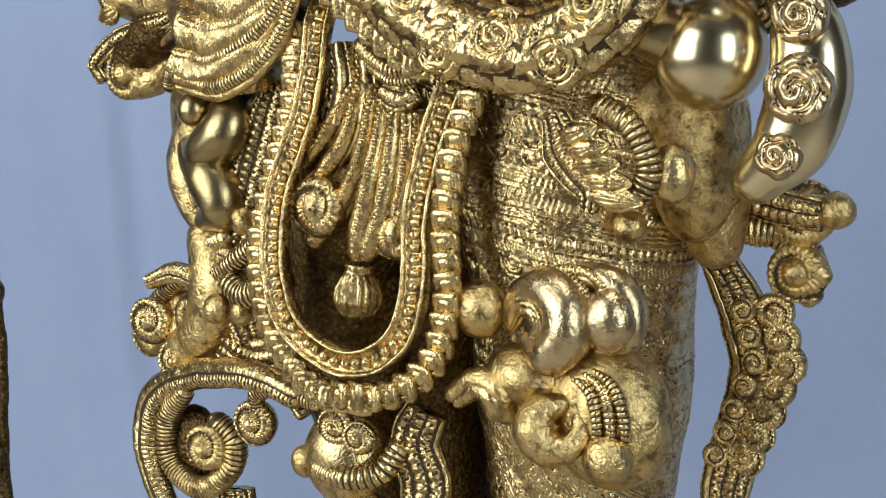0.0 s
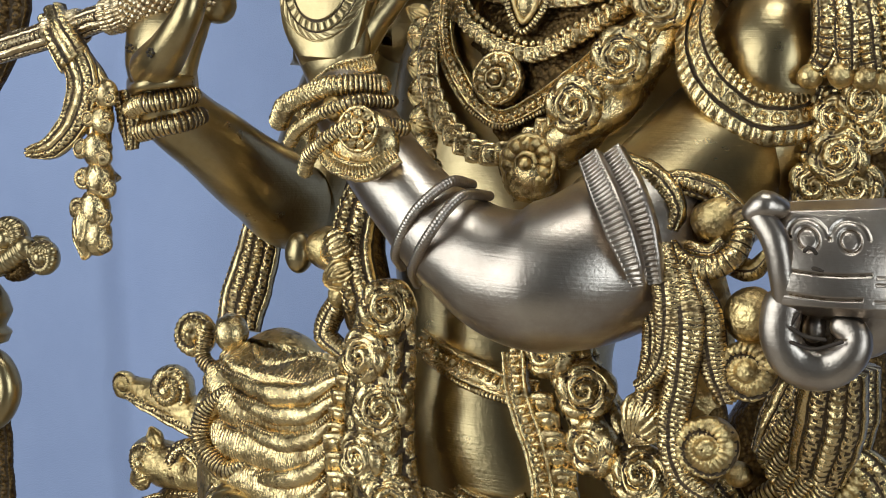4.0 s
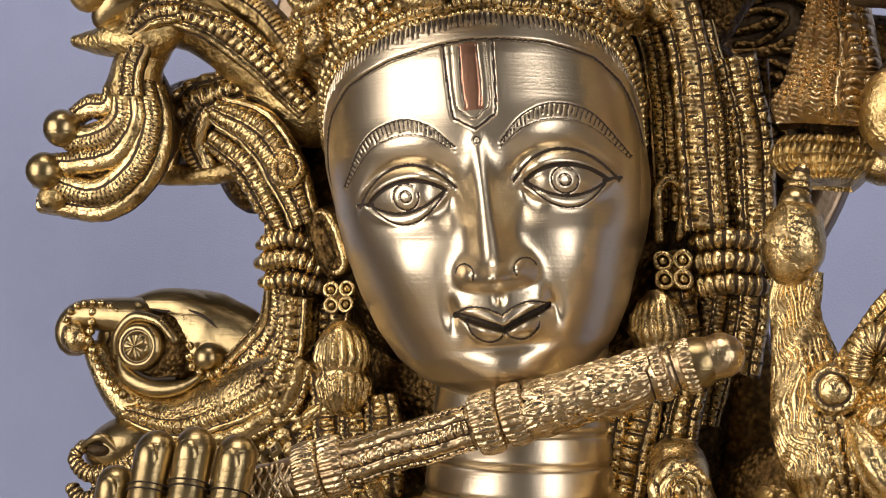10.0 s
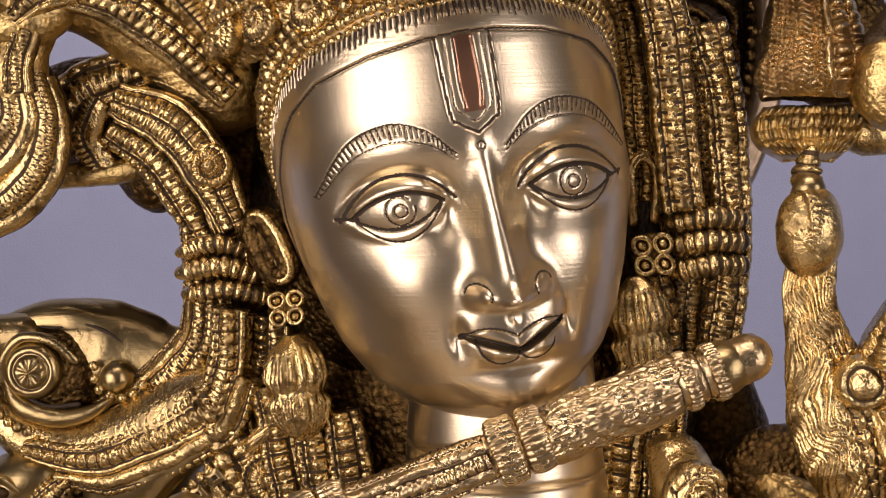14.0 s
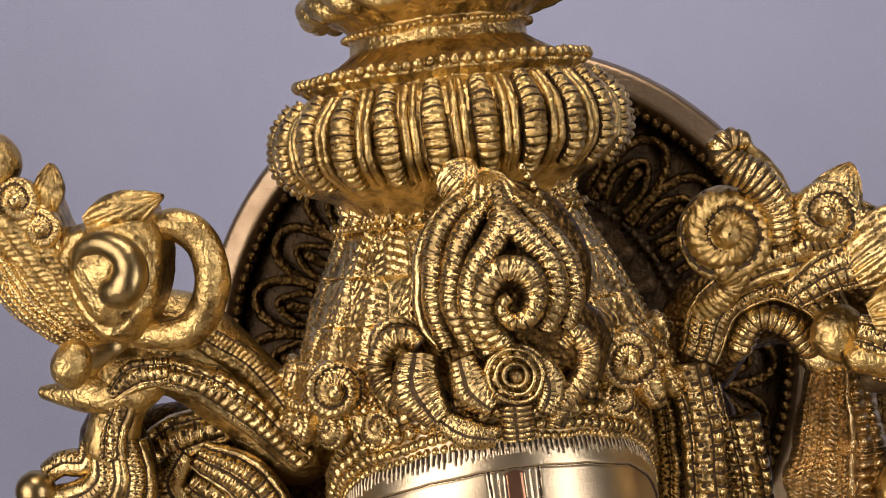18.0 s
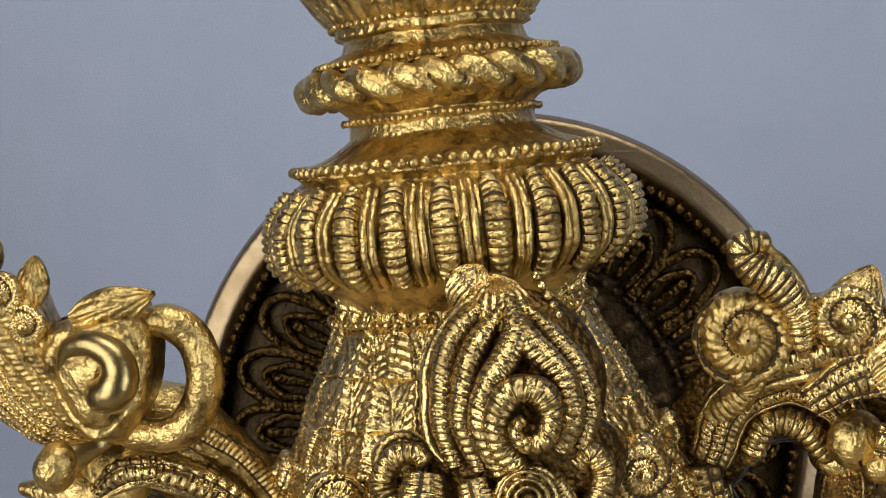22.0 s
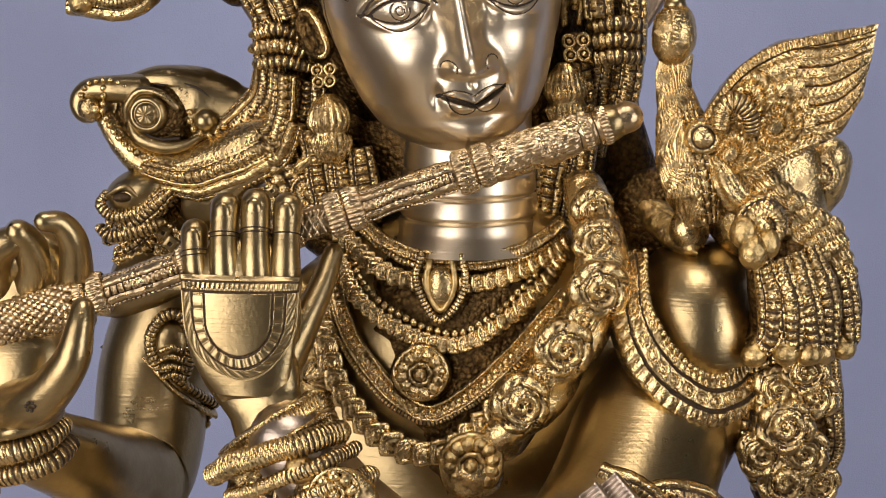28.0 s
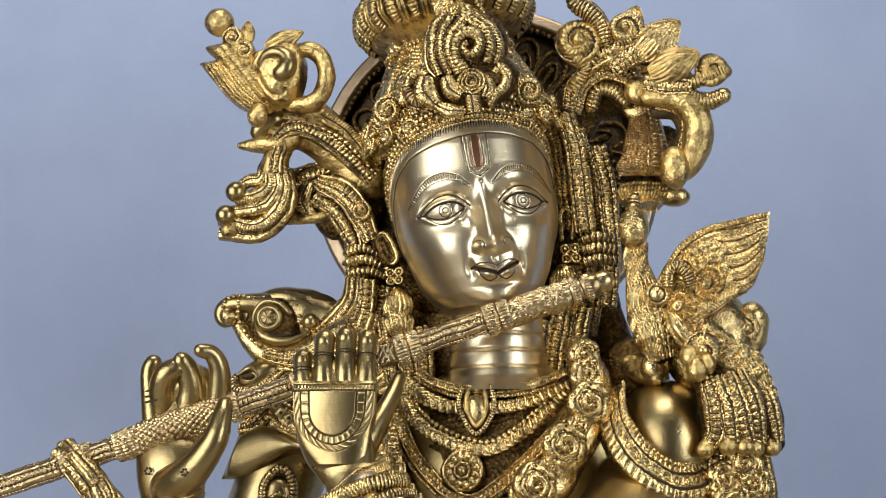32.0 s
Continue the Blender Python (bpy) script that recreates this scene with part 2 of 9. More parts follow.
BALL_T, BALL_P = np.meshgrid(np.linspace(0.06, np.pi - 0.06, 6), np.linspace(0, 2 * np.pi, 8, endpoint=False), indexing="ij")
BALL = np.stack([np.sin(BALL_T) * np.cos(BALL_P), np.sin(BALL_T) * np.sin(BALL_P), np.cos(BALL_T)], -1)


def beads(k, points, r, gap=2.0, mat=AU, out=FRONT, lift=0.0, shift=0.0, squash=1.0, closed=False):
    """A row of beads along a curve."""
    c, length = smooth(points, closed=closed)
    n = max(2, int(length / (gap * np.mean(r))))
    c, _ = smooth(points, n, closed=closed)
    side, up = frames(c, out)
    c = c + up * lift + side * shift
    for p, q in zip(c, radii(r, n)):
        k.sheet(p + BALL * q * np.array((1, 1, 1)) * squash, mat)


def ball(k, c, r, mat=AU, turn=None, fine=1):
    nt, npz = 10 * fine, 16 * fine
    t, p = np.meshgrid(np.linspace(0.02, np.pi - 0.02, nt), np.linspace(0, 2 * np.pi, npz, endpoint=False), indexing="ij")
    g = np.stack([np.sin(t) * np.cos(p), np.sin(t) * np.sin(p), np.cos(t)], -1) * np.asarray(r, float)
    if turn is not None:
        g = g @ np.array(Euler([radians(q) for q in turn]).to_matrix()).T
    k.sheet(np.asarray(c, float) + g, mat)


def strap(k, points, w, h=0.002, mat=CH, bead=0.0, out=FRONT, hatch=0.0, rim=0.35, bead_mat=None):
    """A flat band with raised rims, and beads or cross strokes between them."""
    c, length = smooth(points, 0, min(0.0015, hatch / 4 if hatch else 0.0015))
    n = len(c)
    side, up = frames(c, out)
    wd = radii(w, n)[:, None] / 2
    xs = np.array([-1, -1, -0.92, -0.78, -0.68, -0.6, 0.6, 0.68, 0.78, 0.92, 1, 1, 0.8, -0.8])
    ys = np.array([-0.6, 0.6, 1.0, 1.0, 0.6, rim, rim, 0.6, 1.0, 1.0, 0.6, -0.6, -1, -1]) * h
    g = c[:, None] + side[:, None] * (xs[None] * wd)[..., None] + up[:, None] * np.broadcast_to(ys, (n, 14))[..., None]
    if hatch:
        s = np.linspace(0, length, n)
        z = h * 0.8 * np.abs(np.sin(np.pi * s / hatch)) ** 0.5
        g[:, 4:8] += (up * z[:, None])[:, None]
    k.sheet(g, mat)
    if bead:
        beads(k, points, bead, 2.1, mat if bead_mat is None else bead_mat, out, lift=h * rim + bead * 0.2)


def basis(out, up=(0, 0, 1)):
    o = unit(out)
    x = unit(np.cross(up, o))
    return x, np.cross(o, x), o


def dome(k, c, r, field, out=FRONT, high=0.45, mat=CH, nr=18, na=48, edge=None, low=0.32):
    """A solid boss with a carved face; field(q, a): relief 0 to 1 at radius q and angle a, blackened where it is deep."""
    x, y, o = basis(out)
    q, a = np.meshgrid(np.linspace(0.03, 1, nr), np.linspace(0, 2 * np.pi, na, endpoint=False), indexing="ij")
    h = field(q, a)
    rad = q * (1 if edge is None else edge(a))
    z = high * np.sqrt(np.clip(1.02 - q * q, 0, 1)) + 0.26 * (h - 0.5)
    back = np.array([(1.0, -0.18), (0.9, -0.45), (0.5, -0.5)])
    rad = np.concatenate([rad, np.broadcast_to(back[:, :1], (3, na)) * rad[-1:]])
    z = np.concatenate([z, np.broadcast_to(back[:, 1:], (3, na))])
    aa = np.concatenate([a, a[:3]])
    g = np.asarray(c, float) + r * ((rad * np.cos(aa))[..., None] * x + (rad * np.sin(aa))[..., None] * y + z[..., None] * o)
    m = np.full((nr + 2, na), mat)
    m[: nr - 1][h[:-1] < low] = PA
    k.sheet(g, mat, mats=m)


def scroll(k, c, r, turns=1.4, start=0.0, cw=1, thick=0.3, out=FRONT, mat=AU, ribs=0.0, ball_end=0.28, tail=None, rise=0.25):
    """A cast curl that winds in to a knob; start: degrees of its outer end; tail: points that lead into it."""
    x, y, o = basis(out)
    c = np.asarray(c, float)

    def field(q, a):
        w = (a * cw * -1 + radians(start)) / (2 * np.pi) + q * (turns + 0.4)
        h = np.abs(np.sin(np.pi * w)) ** 0.55
        h = h * (1 - 0.42 * np.abs(np.sin(a * 11 + q * 5)) ** 4)
        return np.where(q < ball_end + 0.06, np.clip(1.5 - 1.1 * (q / (ball_end + 0.06)) ** 3, 0, 1.5), h)

    dome(k, c, r * 1.08, field, out, 0.36, mat, 22, 84, low=0.40)
    if tail is not None:
        d = math.radians(start)
        end = c + (-math.cos(d) * x + math.sin(d) * y) * r * 0.8
        tube(k, np.concatenate([np.asarray(tail, float), [end]]), r * thick * 1.25, mat, ribs=ribs or 0.002, depth=0.2, out=out)


def rosette(k, c, r, out=FRONT, mat=AU, petals=8):
    x, y, o = basis(out)
    c = np.asarray(c, float)
    ball(k, c + o * r * 0.25, r * 0.24, mat)
    k.sheet(c - o * r * 0.15 + (BALL @ np.stack([x, y, o * 0.35])) * r * 0.98, GR)
    a = np.linspace(0, 2 * np.pi, 24, endpoint=False)
    for q, t, h in ((0.38, 0.1, 0.16), (0.92, 0.12, 0.0)):
        ring = c + (np.cos(a)[:, None] * x + np.sin(a)[:, None] * y) * r * q + o * r * h
        tube(k, ring, r * t, mat, seg=6, out=out, closed=True, step=r * 0.3)
    for i in range(petals):
        b = 2 * np.pi * (i + 0.3) / petals
        d = np.cos(b) * x + np.sin(b) * y
        e = np.cos(b) * y - np.sin(b) * x
        g = BALL @ np.stack([d * 0.28, e * 0.26, o * 0.22]) * r
        k.sheet(c + d * r * 0.66 + o * r * 0.05 + g, mat)


def ring_cluster(k, c, r):
    """Four small rings set close together on a dark ground."""
    c = np.asarray(c, float)
    ball(k, c + (0, r, 0), (r * 2.1, r, r * 2.1), GR)
    a = np.linspace(0, 2 * np.pi, 14, endpoint=False)
    for x, z in ((-1, 0.9), (1, 1.0), (-0.9, -1), (1, -0.9)):
        p = c + (x * r, 0, z * r)
        tube(k, p + np.stack([np.cos(a), 0 * a, np.sin(a)], 1) * r * 0.82, r * 0.26, CH, seg=8, closed=True, step=r * 0.3)
        ball(k, p, r * 0.42, CH)


def rose(k, c, r, out=FRONT, mat=CH, turn=0.0):
    """A cast rose seen from above: a wound heart in a ring of curved petals."""

    def field(q, a):
        heart = np.abs(np.sin(np.pi * ((a - turn) / (2 * np.pi) + q * 2.3))) ** 0.6
        lobe = np.abs(np.sin((a - turn) * 2.5 + 2.2 * q)) ** 0.5
        outer = np.clip(lobe * 1.1, 0, 1) * np.clip((q - 0.60) * 9, 0, 1)
        return np.where(q < 0.64, heart, outer)

    dome(k, c, r * 1.12, field, out, 0.36, mat, 20, 56, lambda a: 0.95 + 0.07 * np.abs(np.sin((a - turn) * 2.5 + 2.2)))


def turned(k, base, axis, profile, mat=AU, flutes=0, cut=0.1, seg=64, squash=1.0, front=FRONT, skew=0.0):
    """A turned form: profile rows of (radius, height, 1 where fluted)."""
    o = unit(axis)
    x = unit(np.cross(o, front if abs(o @ front) < 0.95 else (0, 0, 1)) + 1e-9)
    y = np.cross(o, x)
    p = np.array([(*q, 0)[:3] for q in profile], float)
    u = np.linspace(0, len(p) - 1, 5 * len(p))
    rr = np.interp(u, np.arange(len(p)), p[:, 0])
    hh = np.interp(u, np.arange(len(p)), p[:, 1])
    fl = np.interp(u, np.arange(len(p)), p[:, 2])
    seg = max(seg, flutes * 6)
    a = np.linspace(0, 2 * np.pi, seg, endpoint=False)
    m = 1 - cut * fl[:, None] * (1 - np.abs(np.sin(a[None] * flutes / 2 + skew * u[:, None])) ** 0.6) if flutes else np.ones((len(u), seg))
    g = np.asarray(base, float) + o * hh[:, None, None] + (x * np.cos(a)[:, None] + y * squash * np.sin(a)[:, None])[None] * (rr[:, None] * m)[..., None]
    k.sheet(g, mat)


def petal(k, base, tip, w, belly=0.25, out=FRONT, mat=AU, veins=7, curl=0.15, thick=0.0015):
    """A leaf with a midrib and raised veins."""
    base, tip = np.asarray(base, float), np.asarray(tip, float)
    d = tip - base
    length = np.linalg.norm(d)
    t = d / length
    s = unit(np.cross(t, out))
    o = np.cross(s, t)
    u, v = np.meshgrid(np.linspace(0, 1, 26), np.linspace(-1, 1, 41), indexing="ij")
    wide = w * (np.sin(np.pi * np.clip(u * 0.86 + 0.12, 0, 1)) ** 0.8)
    bulge = belly * w * (1 - v**2) * np.sin(np.pi * np.clip(u + 0.1, 0, 1)) + curl * length * u**3
    vein = 0.08 * w * np.abs(np.sin(np.pi * veins * (np.abs(v) ** 0.8 * 0.6 + u * 0.35))) + 0.07 * w * np.exp(-((v / 0.07) ** 2))
    top = base + t * (u * length)[..., None] + s * (v * wide)[..., None] + o * (bulge + vein)[..., None]
    back = base + t * (u * length)[..., None] + s * (v * wide)[..., None] + o * (bulge - thick)[..., None]
    k.sheet(np.concatenate([top, back[:, ::-1]], 1), mat)


def ruled(k, one, two, field, amp=0.001, belly=0.0, thick=0.004, out=FRONT, mat=CH, nu=120, nv=80, low=0.14):
    """A thick plate between two edges; field(u, v): relief 0 to 1 along (u) and across (v), blackened where it is deep."""
    a, b = smooth(one, nu)[0], smooth(two, nu)[0]
    u, v = np.meshgrid(np.linspace(0, 1, nu), np.linspace(0, 1, nv), indexing="ij")
    h = field(u, v)
    flat = a[:, None] * (1 - v[..., None]) + b[:, None] * v[..., None]
    o = unit(out)
    round_v = np.clip(1 - (2 * v - 1) ** 2, 0, 1) ** 0.6
    rim = np.clip(np.minimum(u, 1 - u) * 12, 0, 1)[..., None]
    top = flat + o * (belly * round_v + amp * (h - 0.5))[..., None] * rim
    back = flat - o * thick
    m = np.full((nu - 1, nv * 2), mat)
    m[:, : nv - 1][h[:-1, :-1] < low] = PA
    k.sheet(np.concatenate([top, back[:, ::-1]], 1), mat, mats=m)


def stack(k, rows, mat=SM, seg=72, step=0.003):
    """A limb or trunk through oval sections: rows of (x, y, z, half width, half depth), standing along z."""
    c, _ = smooth(np.asarray(rows, float), 0, step)
    a = np.linspace(0, 2 * np.pi, seg, endpoint=False)
    g = np.stack([c[:, :1] + c[:, 3:4] * np.cos(a), c[:, 1:2] + c[:, 4:5] * np.sin(a), np.broadcast_to(c[:, 2:3], (len(c), seg))], -1)
    k.sheet(g, mat)
    return c


# ---- the room: backdrop cloth, walls, floor, ceiling ----
def block(name, lo, hi, mat, label, kind="structure", category=""):
    bm = bmesh.new()
    bmesh.ops.create_cube(bm, size=1)
    for v in bm.verts:
        v.co = [(l + h) / 2 + c * (h - l) for l, h, c in zip(lo, hi, v.co)]
    me = bpy.data.meshes.new(name)
    bm.to_mesh(me)
    bm.free()
    me.materials.append(mat)
    return tagged(new(name, me), label, category or name.split("_")[0], "", kind)


block("floor", (-3, -3.2, -0.72), (3, 1.6, -0.62), FLOORING, "brown wooden floor of the room")
block("ceiling", (-3, -3.2, 2.6), (3, 1.6, 2.7), PLASTER, "plain grey plaster ceiling")
block("wall_north", (-3, 1.5, -0.62), (3, 1.6, 2.6), PLASTER, "plain plaster wall behind the backdrop")
block("wall_south", (-3, -3.2, -0.62), (3, -3.1, 2.6), PLASTER, "plain plaster wall of the room")
block("wall_west", (-3.1, -3.2, -0.62), (-3, 1.6, 2.6), PLASTER, "plain plaster wall of the room")
block("wall_east", (3, -3.2, -0.62), (3.1, 1.6, 2.6), PLASTER, "plain plaster wall of the room")

# the cloth hangs in soft upright folds and runs out over the table
u, v = np.meshgrid(np.linspace(-1.6, 1.6, 1100), np.linspace(0, 1, 70), indexing="ij")
z = -0.02 + 2.3 * v
fold = 0.012 * np.sin(u * 9 + 0.8 * np.sin(z * 1.3)) + 0.006 * np.sin(u * 23 + 1.4 * np.sin(z * 2.1) + 1)
crease = -0.585 - 0.205 * z + 0.08 * z * z
left = np.minimum(u - crease, 0)
fold = fold + 0.024 * 0.5 * (1 - np.tanh((u - crease) / 0.013)) * np.clip((0.95 - z) / 0.3, 0, 1) * np.exp(-((left / 0.16) ** 2)) + 0.006 * np.exp(-(((u - crease - 0.09) / 0.05) ** 2))
sweep_y = 0.62 - fold
cloth = Clay()
cloth.sheet(np.stack([u, sweep_y, z], -1), 0, wrap=False)
cloth_mesh = cloth.mesh("backdrop_cloth")
cloth_mesh.materials.clear()
cloth_mesh.materials.append(CLOTH)
tagged(new("backdrop", cloth_mesh), "blue-grey cloth backdrop hanging in soft upright folds", "backdrop", "", "structure")
block("table", (-0.9, -0.35, -0.62), (0.9, 0.6, -0.02), FLOORING, "plain brown wooden table under the brass statues", "", "table")


def brocade(k, points, w, rows=5, h=0.003, mat=CH, out=FRONT, kinds=(0, 1, 2, 1), lean=0.4):
    """A broad solid band, carved with side by side rows: 0 cords, 1 slanting strokes, 2 beads, 3 scales."""
    pitch = float(np.mean(w)) / rows
    fine = rows < 3 and 3 not in kinds
    c, length = smooth(points, 0, max(0.00035, pitch * (0.06 if fine else 0.20)))
    n = len(c)
    side, up = frames(c, out)
    wd = radii(w, n) / 2
    s = np.linspace(0, length, n)[:, None]
    nf = rows * 8
    ang = np.concatenate([np.linspace(np.pi, 0, nf + 1), np.linspace(0, -np.pi, 8)[1:-1]])
    v = np.concatenate([np.linspace(0, rows, nf + 1), np.zeros(6)])[None]
    row, f = np.minimum(v.astype(int), rows - 1), v - np.minimum(v.astype(int), rows - 1)
    kind = np.array(kinds)[row % len(kinds)]
    arch = np.clip(np.sin(np.pi * np.clip(f, 0, 1)), 0, 1)
    z = [arch**0.6 * 0.8 + 0 * s, arch**0.35 * (0.12 + 0.88 * np.abs(np.sin(np.pi * (s / (pitch * (0.34 if fine else 0.75)) + lean * f * (2.2 if fine else 1)))) ** 0.7), arch**0.6 * np.abs(np.sin(np.pi * s / pitch + row)) ** 0.6 * 1.15, arch**0.3 * (0.2 + 0.9 * ((s / (pitch * 0.46) + 0.6 * arch) % 1.0))]
    relief = np.select([kind == i for i in range(4)], z)
    relief = np.where(np.arange(len(ang))[None] <= nf, relief, 0.6)
    amp = min(0.0013, pitch * 0.24) if fine else min(0.0030, pitch * 0.62)
    thick = np.maximum(h, 0.0015)
    x = np.cos(ang)[None] * wd[:, None] * (1 + 0 * s)
    y = np.sin(ang)[None] * thick * np.where(ang < 0, 0.9, 1.0)[None] + (relief - 0.6) * amp * (np.sin(ang)[None] > -0.01)
    g = c[:, None] + side[:, None] * x[..., None] + up[:, None] * y[..., None]
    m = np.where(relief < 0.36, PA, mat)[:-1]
    ends = [c[e] + (g[e] - c[e]) * 0.3 for e in (0, -1)]
    g = np.concatenate([ends[:1], g, ends[1:]])
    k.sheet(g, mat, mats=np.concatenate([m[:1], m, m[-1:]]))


# ---- the brass flute player: head ----
k = Clay()
TILT, TURN, NOD = radians(6.6), radians(9), radians(3)
fx = np.array((math.cos(TURN), math.sin(TURN), 0))
fn = np.array((math.sin(TURN) * math.cos(NOD), -math.cos(TURN) * math.cos(NOD), -math.sin(NOD)))
fz = np.cross(fx, -fn) * -1 if np.cross(fx, -fn)[2] < 0 else np.cross(fx, -fn)
fx, fz = fx * math.cos(TILT) + fz * math.sin(TILT), fz * math.cos(TILT) - fx * math.sin(TILT)
BROW = np.array((0.0015, 0.0005, 0.9010))


def at_face(x, z, d=0.0):
    """A place by the face: x to the side, z up from the mark between the brows, d outwards from it."""
    x, z, d = np.broadcast_arrays(*(np.asarray(q, float) for q in (x, z, d)))
    return BROW + x[..., None] * fx + z[..., None] * fz + d[..., None] * fn


HZ = np.array([-0.0725, -0.0715, -0.0690, -0.0650, -0.0580, -0.0490, -0.038, -0.026, -0.014, 0.0, 0.012, 0.024, 0.034, 0.045, 0.055, 0.063])
HW = np.array([0.002, 0.011, 0.0195, 0.0268, 0.0338, 0.0390, 0.0430, 0.0462, 0.0480, 0.0485, 0.0480, 0.0462, 0.0428, 0.0365, 0.027, 0.012])
HD = np.array([0.026, 0.032, 0.0370, 0.0405, 0.0435, 0.0455, 0.0470, 0.0485, 0.0495, 0.05, 0.0495, 0.0480, 0.0453, 0.0400, 0.031, 0.018])
# the hairline: its height for each angle round the head
LINE_A = np.array([0.0, 0.2, 0.5, 0.87, 1.1, 1.27, 1.45, 1.6, 1.8])
LINE_Z = np.array([0.0280, 0.0274, 0.0254, 0.0208, 0.0145, 0.0072, -0.0035, -0.016, -0.034])


def head_at(th, z, lift=0.0):
    """A place on the head: angle from the front, height, how far it stands out."""
    w, d = np.interp(z, HZ, HW) * np.where(np.asarray(th) > 0, 0.93, 1.0) + lift, np.interp(z, HZ, HD) + lift
    return at_face(w * np.sin(th), z, d * np.sign(np.cos(th)) * np.abs(np.cos(th)) ** 0.85 - 0.05)


def hair_row(off, lift=0.0, end=1.62, n=60):
    """A curve along the hairline, moved outwards over the head."""
    th = np.linspace(-end, end, n)
    z = np.interp(np.abs(th), LINE_A, LINE_Z)
    u = th * 0.047
    t = unit(np.stack([np.gradient(u), np.gradient(z)], 1))
    return head_at((u - t[:, 1] * off) / 0.047, z + t[:, 0] * off, lift)


def face_relief(x, z):
    """How far the features stand out of, or lie in, the plain oval."""
    ax = np.abs(x)
    e = lambda x0, z0, sx, sz: np.exp(-(((ax - x0) / sx) ** 2) - ((z - z0) / sz) ** 2)  # noqa: E731
    d = np.zeros_like(x)
    # sockets, deepest beside the nose, the eyeballs and the lids round them
    d += -0.0060 * e(0.0200, -0.0135, 0.0130, 0.0080) - 0.0042 * e(0.0098, -0.0130, 0.0042, 0.0085)
    d += 0.0068 * e(0.0222, -0.0125, 0.0104, 0.0056)
    q = (ax - 0.0222) / 0.0135
    upper = -0.0125 + 0.0056 * (1 - np.abs(q) ** 2.2) - 0.0010 * q
    lower = -0.0125 - 0.0062 * (1 - q**2) - 0.0014 * q
    inside = np.clip(1.15 - np.abs(q), 0, 0.4) / 0.4
    d += 0.0017 * np.exp(-(((z - upper) / 0.0017) ** 2)) * inside + 0.0010 * np.exp(-(((z - lower) / 0.0014) ** 2)) * inside
    d += -0.0012 * np.exp(-(((z - upper - 0.0036) / 0.0013) ** 2)) * inside
    d += 0.0022 * e(0.0225, 0.0030, 0.0150, 0.0052)
    # the nose
    along = np.clip((-0.003 - z) / 0.0335, 0, 1)
    ridge = (0.0014 + 0.0108 * along**1.2) * np.exp(-((ax / (0.0024 + 0.0040 * along)) ** 2.2))
    end = 1 / (1 + np.exp((-0.0392 - z) / 0.0006))
    d += ridge * np.where(z > -0.003, np.exp(-(((z + 0.003) / 0.006) ** 2)), 1) * end
    d += (0.0060 * e(0.0074, -0.0352, 0.0030, 0.0036) + 0.0034 * e(0, -0.0372, 0.0044, 0.0032)) * end
    # mouth, the hollows at its ends, full cheeks and the chin
    line = -0.0506 + 0.0052 * np.clip(ax / 0.0125, 0, 1.2) ** 0.9
    bow = -0.0470 + 0.0028 * np.sin(np.pi / 2 * np.clip(ax / 0.0075, 0, 1)) - 0.0014 * np.clip((ax - 0.0075) / 0.005, 0, 1.2)
    step = lambda q, w: 1 / (1 + np.exp(-np.clip(q / w, -40, 40)))  # noqa: E731
    d += 0.0016 * e(0, -0.0480, 0.0160, 0.0100)
    d += 0.0022 * step(0.0126 - ax, 0.0011) * step(z - line, 0.0003) * step(-0.0395 - z, 0.0008)
    d += 0.0007 * step(0.0125 - ax, 0.0005) * step(z - line, 0.0003) * step(bow - z, 0.0002)
    d += -0.0028 * step(0.0128 - ax, 0.0004) * np.exp(-(((z - line + 0.0004) / 0.0010) ** 2))
    d += 0.0038 * np.exp(-((np.abs(ax - 0.0043) / 0.0047) ** 2.6) - (np.abs(z + 0.0518 - 0.17 * ax) / 0.0026) ** 2.4)
    d += -0.0024 * e(0.0142, -0.0460, 0.0020, 0.0050)
    d += -0.0013 * e(0, -0.0425, 0.0014, 0.0018) - 0.0020 * e(0, -0.0560, 0.0100, 0.0022)
    d += 0.0030 * e(0, -0.0635, 0.0100, 0.0056) - 0.0004 * e(0, -0.0610, 0.0030, 0.0040)
    d += 0.0036 * e(0.0255, -0.0325, 0.0120, 0.0125)
    return d


